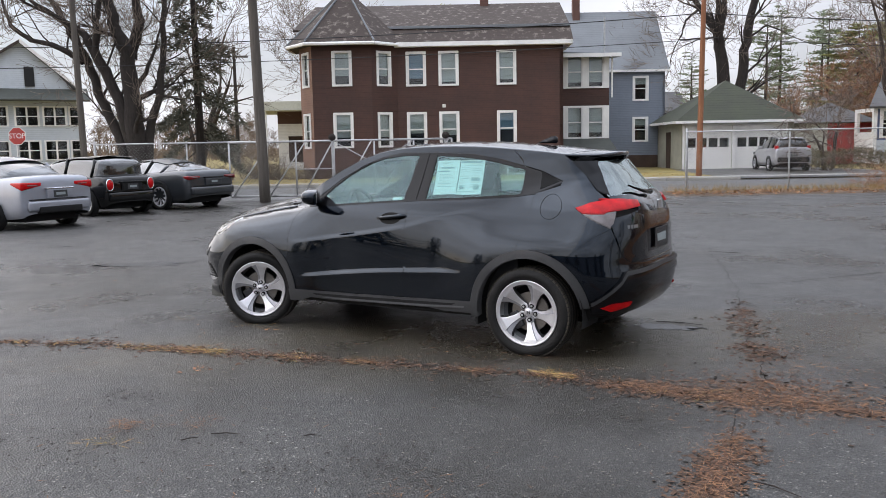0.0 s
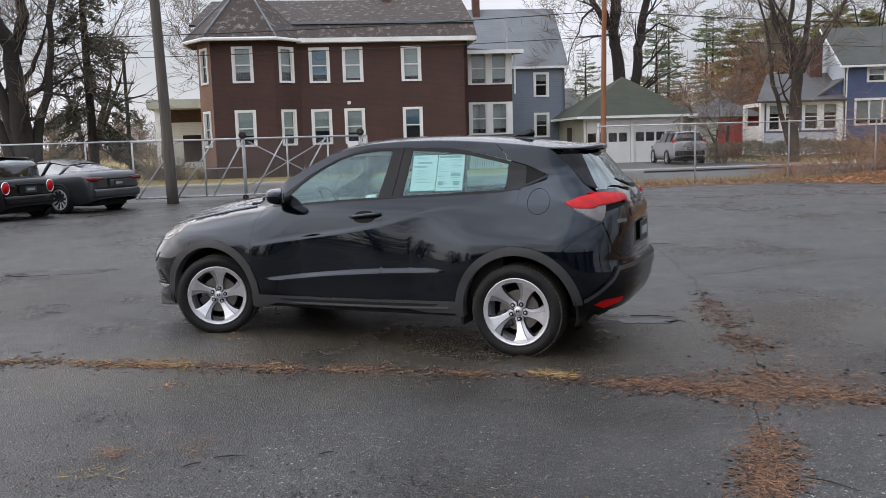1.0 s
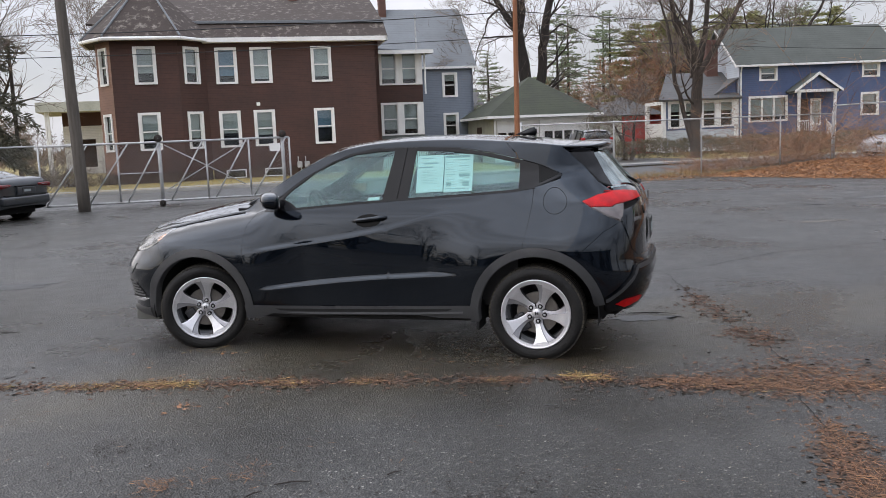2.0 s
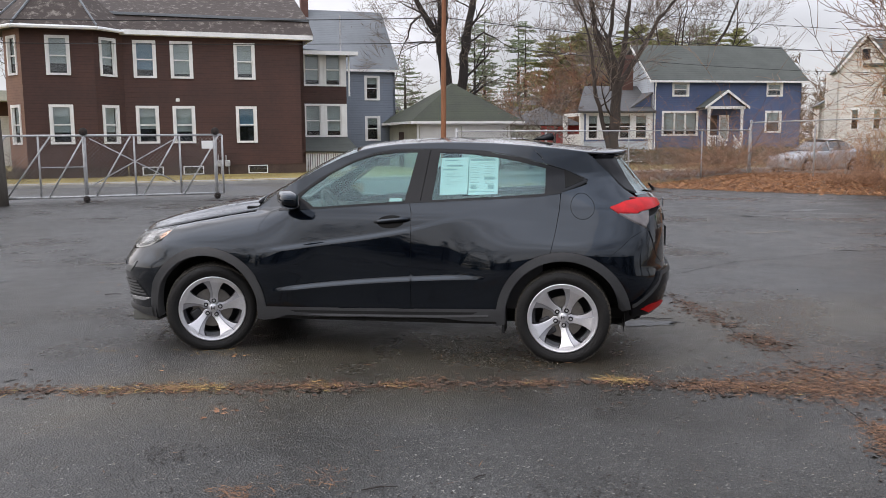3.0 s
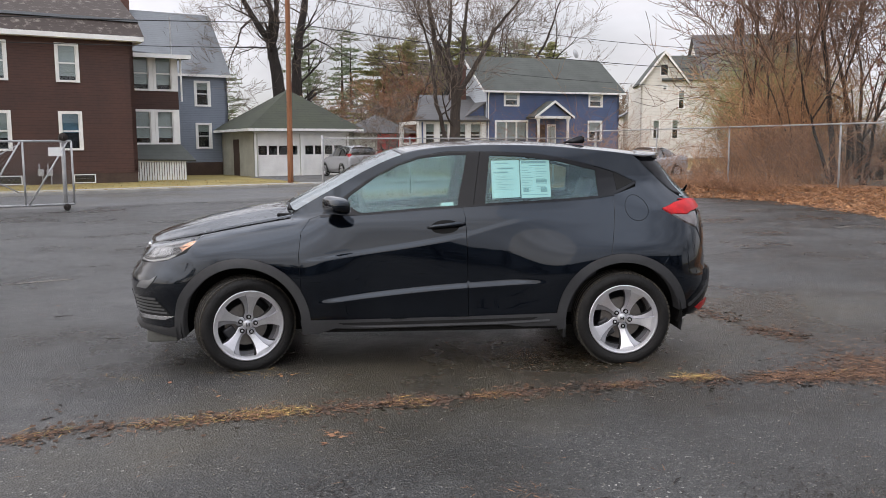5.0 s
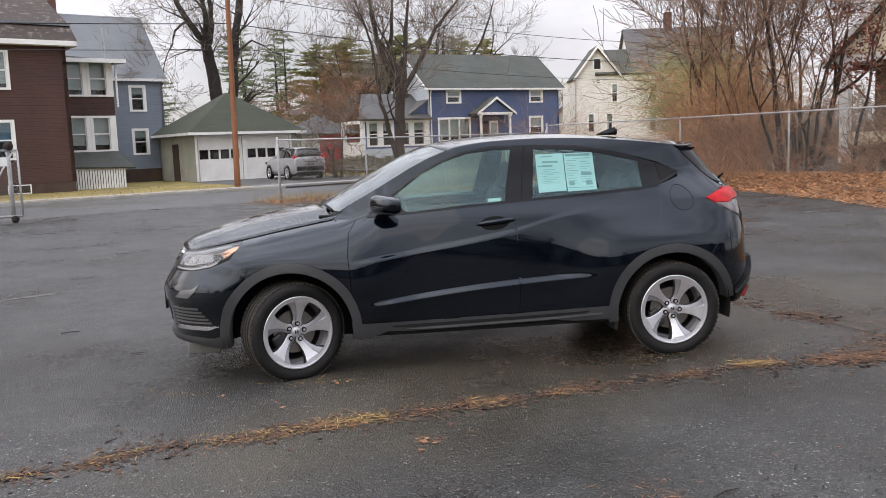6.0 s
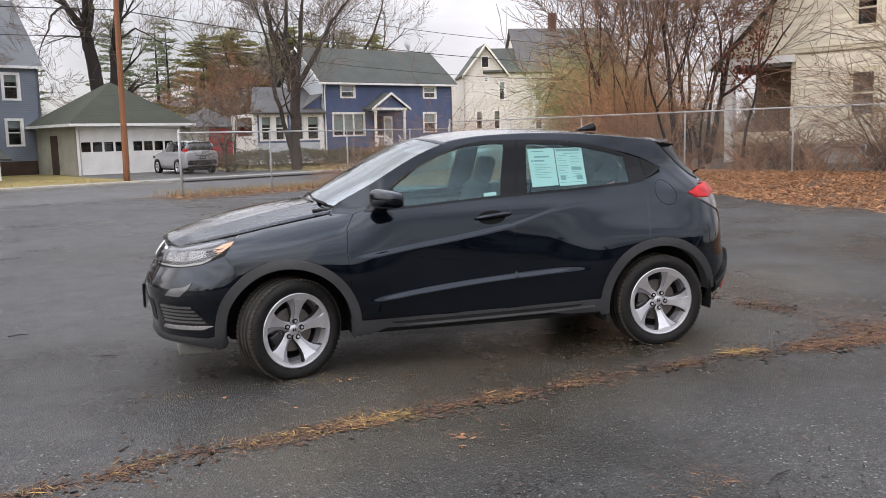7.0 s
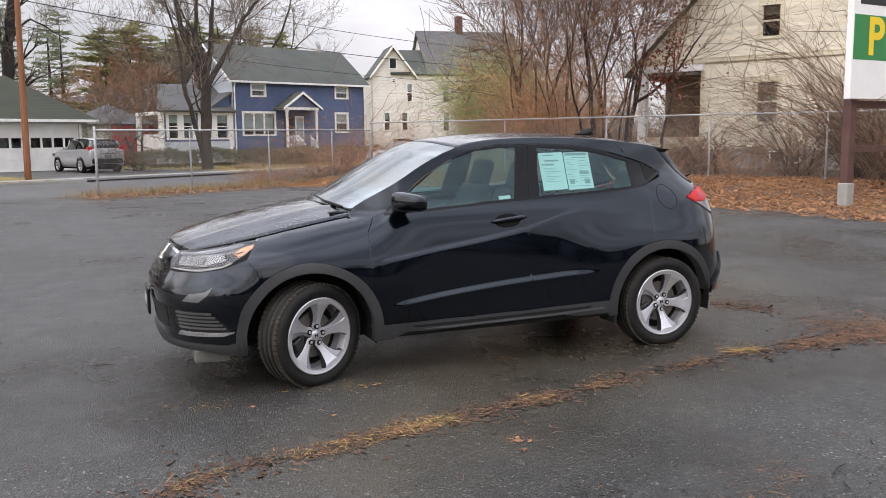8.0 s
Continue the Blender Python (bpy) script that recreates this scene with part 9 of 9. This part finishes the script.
# ---- parked cars and small buildings farther off ----
M_SILVER = mat("silver_car_paint", (0.30, 0.315, 0.355), 0.38, 0.45, coat=1.0, var=0.08, scale=2)
M_SILVER_L = mat("light_silver_car_paint", (0.40, 0.405, 0.42), 0.34, 0.35, coat=1.0, var=0.08, scale=2)
M_GREYCAR = mat("grey_car_paint", (0.040, 0.045, 0.052), 0.32, 0.5, coat=1.0, var=0.1, scale=2)
M_DKCAR = mat("dark_car_paint", (0.004, 0.0042, 0.0046), 0.5, spec=0.0, coat=1.0, var=0.1, scale=2)
M_CGLASS = mat("dark_car_glass", (0.012, 0.015, 0.016), 0.05, var=0.2, scale=2, spec=1.0, coat=1.0)
M_TRED_D = mat("dark_red_lamp_lens", (0.16, 0.003, 0.005), 0.3, coat=0.4, var=0.4, scale=9, spec=0.2)


def parked_car(m, label, paint, st, wheelbase, wheel_r, track, tail, rim=0.7, plate=True, spokes=5, lamp_mat=None, stripe=False, ring=False, valance=False):
    """A simpler car. st: stations along x (nose at -x): (x, sill z, belt z, roof z, belt half-width, roof half-width)."""
    car = thing("car", m, label, "car", "parked cars")
    rows, roof = [], []
    for x, z0, zb, zr, wb, wr in st:
        rows.append([(x, -wb * 0.90, z0), (x, -wb * 0.985, z0 + 0.10), (x, -wb, z0 + (zb - z0) * 0.45), (x, -wb * 0.985, z0 + (zb - z0) * 0.8), (x, -wb * 0.93, zb), (x, -wb * 0.80, zb + 0.03), (x, 0, zb + 0.05),
                     (x, wb * 0.80, zb + 0.03), (x, wb * 0.93, zb), (x, wb * 0.985, z0 + (zb - z0) * 0.8), (x, wb, z0 + (zb - z0) * 0.45), (x, wb * 0.985, z0 + 0.10), (x, wb * 0.90, z0)])
        if zr > 0:
            roof.append([(x, -wb * 0.90, zb - 0.02), (x, -(wb * 0.45 + wr * 0.47), (zb + zr) / 2), (x, -wr, zr - 0.05), (x, -wr * 0.85, zr - 0.005), (x, 0, zr + 0.03), (x, wr * 0.85, zr - 0.005), (x, wr, zr - 0.05), (x, wb * 0.45 + wr * 0.47, (zb + zr) / 2), (x, wb * 0.90, zb - 0.02)])

    def loft(name, rws, material, cap=True):
        n = len(rws[0])
        vs = [p for r in rws for p in r]
        fs = [(i * n + k, i * n + k + 1, (i + 1) * n + k + 1, (i + 1) * n + k) for i in range(len(rws) - 1) for k in range(n - 1)]
        if cap:
            fs += [tuple(range(n))[::-1], tuple(range((len(rws) - 1) * n, len(rws) * n))]
        me = mesh_of(name, vs, fs, material, True)
        ob = new(name, me)
        ob.parent = car
        sb = ob.modifiers.new("smooth", "SUBSURF")
        sb.levels = sb.render_levels = 2
        return ob
    body = loft("body", rows, paint)
    cab = loft("cabin", roof, M_CGLASS)
    x0, x1 = roof[0][0][0], roof[-1][0][0]
    # painted roof skin and pillars over the glass cabin
    rf = [[(x + (0.02 if i == 0 else 0), y * 1.012, z + 0.010) for x, y, z in r[2:7]] for i, r in enumerate(roof)][1:-1]
    ob = loft("roof", rf, paint, False)
    xs = [r[0][0] for r in roof]
    for sg in (-1, 1):
        for i in range(1, len(roof) - 1):
            a, b, c = [Vector((p[0], sg * abs(p[1]) * 1.012, p[2])) for p in roof[i][:3]]
            part("pillar", tube(bmesh.new(), [a, b, c], 0.030, 6), paint if i in (1, len(roof) - 2) else M_DKCAR, car, smooth=True)
    for sg in (-1, 1):
        for wx in (-wheelbase / 2, wheelbase / 2):
            build_wheel("wheel", car, pose(wx, sg * (track / 2), wheel_r, 0, 0, 0 if sg < 0 else 180), 20, wheel_r * rim, wheel_r, 0.10, spokes)
            part("wheel_arch", lathe(bmesh.new(), [(wheel_r + 0.045, -0.10), (wheel_r + 0.060, -0.06), (wheel_r + 0.05, 0.03), (0.05, 0.03)], 28), M_WELL, car).matrix_local = pose(wx, sg * (track / 2) + (-0.012 if sg < 0 else 0.012), wheel_r, 0, 0, 0 if sg < 0 else 180)
        wb = max(s[4] for s in st)
        xm = x0 + 0.42 * (x1 - x0) - 0.45
        part("wing_mirror", rounded(bmesh.new(), xm, xm + 0.12, min(sg * wb, sg * (wb + 0.18)), max(sg * wb, sg * (wb + 0.18)), st[3][2] + 0.02, st[3][2] + 0.15, 0.03), paint, car, smooth=True)
        xt, yt, zt, wt, ht = tail
        lb = bmesh.new()
        if ring:
            bmesh.ops.create_uvsphere(lb, u_segments=20, v_segments=12, radius=1.0, matrix=Matrix.Translation((xt - 0.01, sg * yt, zt)) @ Matrix.Diagonal((0.06, wt / 2, ht / 2, 1)))
        else:
            # a lamp that wraps the corner and narrows towards the boot lid
            rounded(lb, xt - 0.34, xt + 0.03, min(sg * (yt - wt / 2), sg * (yt + wt / 2)), max(sg * (yt - wt / 2), sg * (yt + wt / 2)), zt - ht / 2, zt + ht / 2, min(0.04, ht / 3))
            for v in lb.verts:
                f = min(1.0, max(0.0, (yt + wt / 2 - abs(v.co.y)) / wt))
                v.co.z = zt + ht * 0.22 * f + (v.co.z - zt) * (1 - 0.55 * f)
                if v.co.x < xt - 0.1:
                    v.co.z = zt + ht * 0.25 + (v.co.z - zt) * 0.45
        tl = part("tail_light", lb, lamp_mat or M_TRED, car, "red tail lamp", smooth=True)
        if ring:
            rg_ = bmesh.new()
            tube(rg_, [(xt + 0.004, sg * yt + (wt / 2 + 0.006) * math.cos(a), zt + (ht / 2 + 0.006) * math.sin(a)) for a in np.linspace(0, 2 * math.pi, 25)], 0.014, 6, False)
            part("lamp_ring", rg_, M_CHROME, tl, "bright lamp surround", smooth=True)
        else:
            part("lens_bar", rounded(bmesh.new(), xt - 0.05, xt + 0.034, min(sg * (yt - wt * 0.28), sg * (yt + wt * 0.22)), max(sg * (yt - wt * 0.28), sg * (yt + wt * 0.22)), zt + ht * 0.02, zt + ht * 0.16, 0.008), M_TCLEAR, tl, "pale reversing lens", smooth=True)
        xn = st[0][0]
        part("headlight", rounded(bmesh.new(), xn - 0.0, xn + 0.22, min(sg * (yt - 0.16), sg * (yt + 0.06)), max(sg * (yt - 0.16), sg * (yt + 0.06)), st[1][2] - 0.16, st[1][2] - 0.02, 0.03), M_REFL, car, smooth=True)
    xr = st[-1][0]
    part("rear_bumper", rounded(bmesh.new(), xr - 0.22, xr + 0.05, -st[-2][4] * 0.86, st[-2][4] * 0.86, st[-1][1] + 0.02, st[-1][1] + 0.25, 0.06), M_WELL if stripe else paint, car, smooth=True)
    if plate:
        p = part("number_plate", boxes((xr + 0.05, xr + 0.06, -0.16, 0.16, st[-1][1] + 0.30, st[-1][1] + 0.44)), M_CLAD, car)
        part("plate_bar", boxes((xr + 0.061, xr + 0.063, -0.11, 0.11, st[-1][1] + 0.345, st[-1][1] + 0.40)), M_INK, p)
    if plate:
        part("plate_recess", rounded(bmesh.new(), xr - 0.1, xr + 0.047, -0.30, 0.30, st[-1][1] + 0.27, st[-1][1] + 0.47, 0.02), paint if not ring else M_WELL, car, smooth=True)
        part("lid_strip", rounded(bmesh.new(), xr - 0.1, xr + 0.058, -0.34, 0.34, st[-1][1] + 0.47, st[-1][1] + 0.50, 0.010), M_CHROME if valance else M_WELL, car, smooth=True)
        part("bumper_seam", boxes((xr - 0.2, xr + 0.035, -0.70, 0.70, st[-1][1] + 0.262, st[-1][1] + 0.272)), M_WELL, car)
    if valance:
        part("valance", rounded(bmesh.new(), xr - 0.20, xr + 0.065, -0.52, 0.52, st[-1][1] - 0.02, st[-1][1] + 0.12, 0.03), M_WELL, car, "black lower bumper insert", smooth=True)
    part("underbody", boxes((st[1][0] + 0.2, xr - 0.3, -0.6, 0.6, 0.16, 0.36)), M_WELL, car)
    return car


SEDAN = [(-2.32, 0.28, 0.62, 0, 0.66, 0), (-2.15, 0.20, 0.72, 0, 0.82, 0), (-1.5, 0.19, 0.86, 0, 0.90, 0), (-0.95, 0.19, 0.94, 0.97, 0.91, 0.64), (-0.1, 0.19, 0.98, 1.46, 0.91, 0.62), (0.55, 0.19, 1.00, 1.51, 0.91, 0.61), (1.15, 0.20, 1.03, 1.40, 0.90, 0.60), (1.72, 0.22, 1.07, 1.11, 0.89, 0.64), (2.14, 0.25, 1.08, 0, 0.87, 0), (2.24, 0.27, 1.05, 0, 0.85, 0), (2.31, 0.36, 0.96, 0, 0.80, 0)]
HATCH = [(-1.88, 0.30, 0.66, 0, 0.62, 0), (-1.72, 0.20, 0.82, 0, 0.76, 0), (-1.2, 0.18, 0.93, 0, 0.84, 0), (-0.85, 0.18, 0.97, 1.00, 0.85, 0.64), (-0.40, 0.18, 0.98, 1.34, 0.85, 0.62), (0.4, 0.18, 0.98, 1.46, 0.85, 0.64), (1.38, 0.18, 0.98, 1.45, 0.85, 0.63), (1.66, 0.20, 0.97, 1.30, 0.84, 0.66), (1.82, 0.24, 0.92, 0, 0.80, 0), (1.90, 0.34, 0.86, 0, 0.70, 0)]
COUPE = [(-2.35, 0.28, 0.58, 0, 0.70, 0), (-2.2, 0.18, 0.70, 0, 0.84, 0), (-1.4, 0.17, 0.88, 0, 0.93, 0), (-0.55, 0.17, 0.94, 0.97, 0.94, 0.64), (0.25, 0.17, 0.95, 1.32, 0.94, 0.58), (0.75, 0.17, 0.97, 1.36, 0.95, 0.57), (1.35, 0.18, 1.00, 1.22, 0.95, 0.56), (1.95, 0.21, 1.03, 1.06, 0.93, 0.60), (2.25, 0.26, 1.01, 0, 0.90, 0), (2.40, 0.36, 0.93, 0, 0.80, 0)]
SUV = [(-2.22, 0.36, 0.74, 0, 0.66, 0), (-2.05, 0.26, 0.92, 0, 0.82, 0), (-1.4, 0.25, 1.02, 0, 0.90, 0), (-1.0, 0.25, 1.06, 1.10, 0.91, 0.66), (-0.35, 0.25, 1.08, 1.58, 0.91, 0.64), (0.7, 0.25, 1.10, 1.64, 0.91, 0.63), (1.60, 0.26, 1.12, 1.63, 0.90, 0.62), (1.98, 0.27, 1.12, 1.54, 0.89, 0.60), (2.10, 0.28, 1.11, 1.30, 0.88, 0.66), (2.20, 0.32, 1.08, 0, 0.86, 0), (2.26, 0.40, 1.00, 0, 0.80, 0)]
parked_car(pose(-14.28, 4.68, 0, 0, 0, 2), "silver four-door saloon parked in the row", M_SILVER, SEDAN, 2.70, 0.32, 1.66, (2.275, 0.615, 0.90, 0.47, 0.17), valance=True)
parked_car(pose(-15.48, 7.88, 0, 0, 0, 2), "small dark hatchback with round red tail lamps", M_DKCAR, HATCH, 2.50, 0.31, 1.58, (1.87, 0.64, 0.76, 0.20, 0.27), ring=True)
parked_car(pose(-15.58, 10.28, 0, 0, 0, 1), "charcoal-grey sports coupe parked in the row", M_GREYCAR, COUPE, 2.72, 0.35, 1.73, (2.38, 0.66, 0.84, 0.42, 0.12), 0.74, spokes=10, lamp_mat=M_TRED_D)
parked_car(site(17.0, 35.6, 0.05, -96), "silver compact SUV standing before the garage", M_SILVER_L, SUV, 2.62, 0.34, 1.66, (2.15, 0.74, 1.02, 0.16, 0.42), stripe=True)
parked_car(site(26.6, 23.4, 0.0, 3), "silver saloon parked on the street behind brush", M_SILVER_L, SEDAN, 2.70, 0.32, 1.66, (2.275, 0.60, 0.88, 0.32, 0.13))


def red_shed():
    s = thing("shed", site(20.6, 42.0, 0.1), "low shed with a grey hipped roof and red boarding", "shed")
    part("wall", boxes((0.4, 1.6, 0, 3, 0, 2.4)), M_STUCCO, s)
    part("red_boards", boxes((1.6, 4.4, -0.05, 0.1, 0.0, 2.35)), M_RED, s)
    for k in range(14):
        part("board", boxes((1.6 + 0.2 * k, 1.785 + 0.2 * k, -0.075, -0.052, 0.02, 2.32)), M_RED, s)
    bm = bmesh.new()
    e = [(0.1, -0.3), (4.5, -0.3), (4.5, 3.3), (0.1, 3.3)]
    base = [bm.verts.new((*p, 2.4)) for p in e]
    ap = bm.verts.new((2.3, 1.5, 3.6))
    for k in range(4):
        bm.faces.new((base[k], base[(k + 1) % 4], ap))
    bm.faces.new(base[::-1])
    part("roof", bm, M_ROOF_W, s)


red_shed()


def far_pavilion():
    """A low pale building with a flat canopy far down the street, beside the brown house."""
    s = thing("building", site(-13.6, 62.0, 0, 5), "pale low commercial building with a flat canopy, far off", "building")
    part("wall", wall_bm(9.0, 3.6, [(0.8, 2.2, 0.5, 2.6), (3.2, 4.6, 0.5, 2.6), (5.8, 7.4, 0.2, 2.6)], 0.2), M_WSIDE, s)
    part("canopy", boxes((-1.5, 9.6, -2.2, 6, 4.6, 5.3)), M_STUCCO, s)
    for x in (-1.0, 4.0, 9.0):
        part("column", boxes((x, x + 0.3, -1.8, -1.5, 0, 4.6)), M_WHITE, s)
    part("upper_wall", boxes((0, 9, 0, 5, 3.6, 4.6)), M_BRICK, s)
    part("back_wall", boxes((0.2, 8.8, 2.0, 2.2, 0, 3.6)), M_BROWN_BASE, s)


far_pavilion()
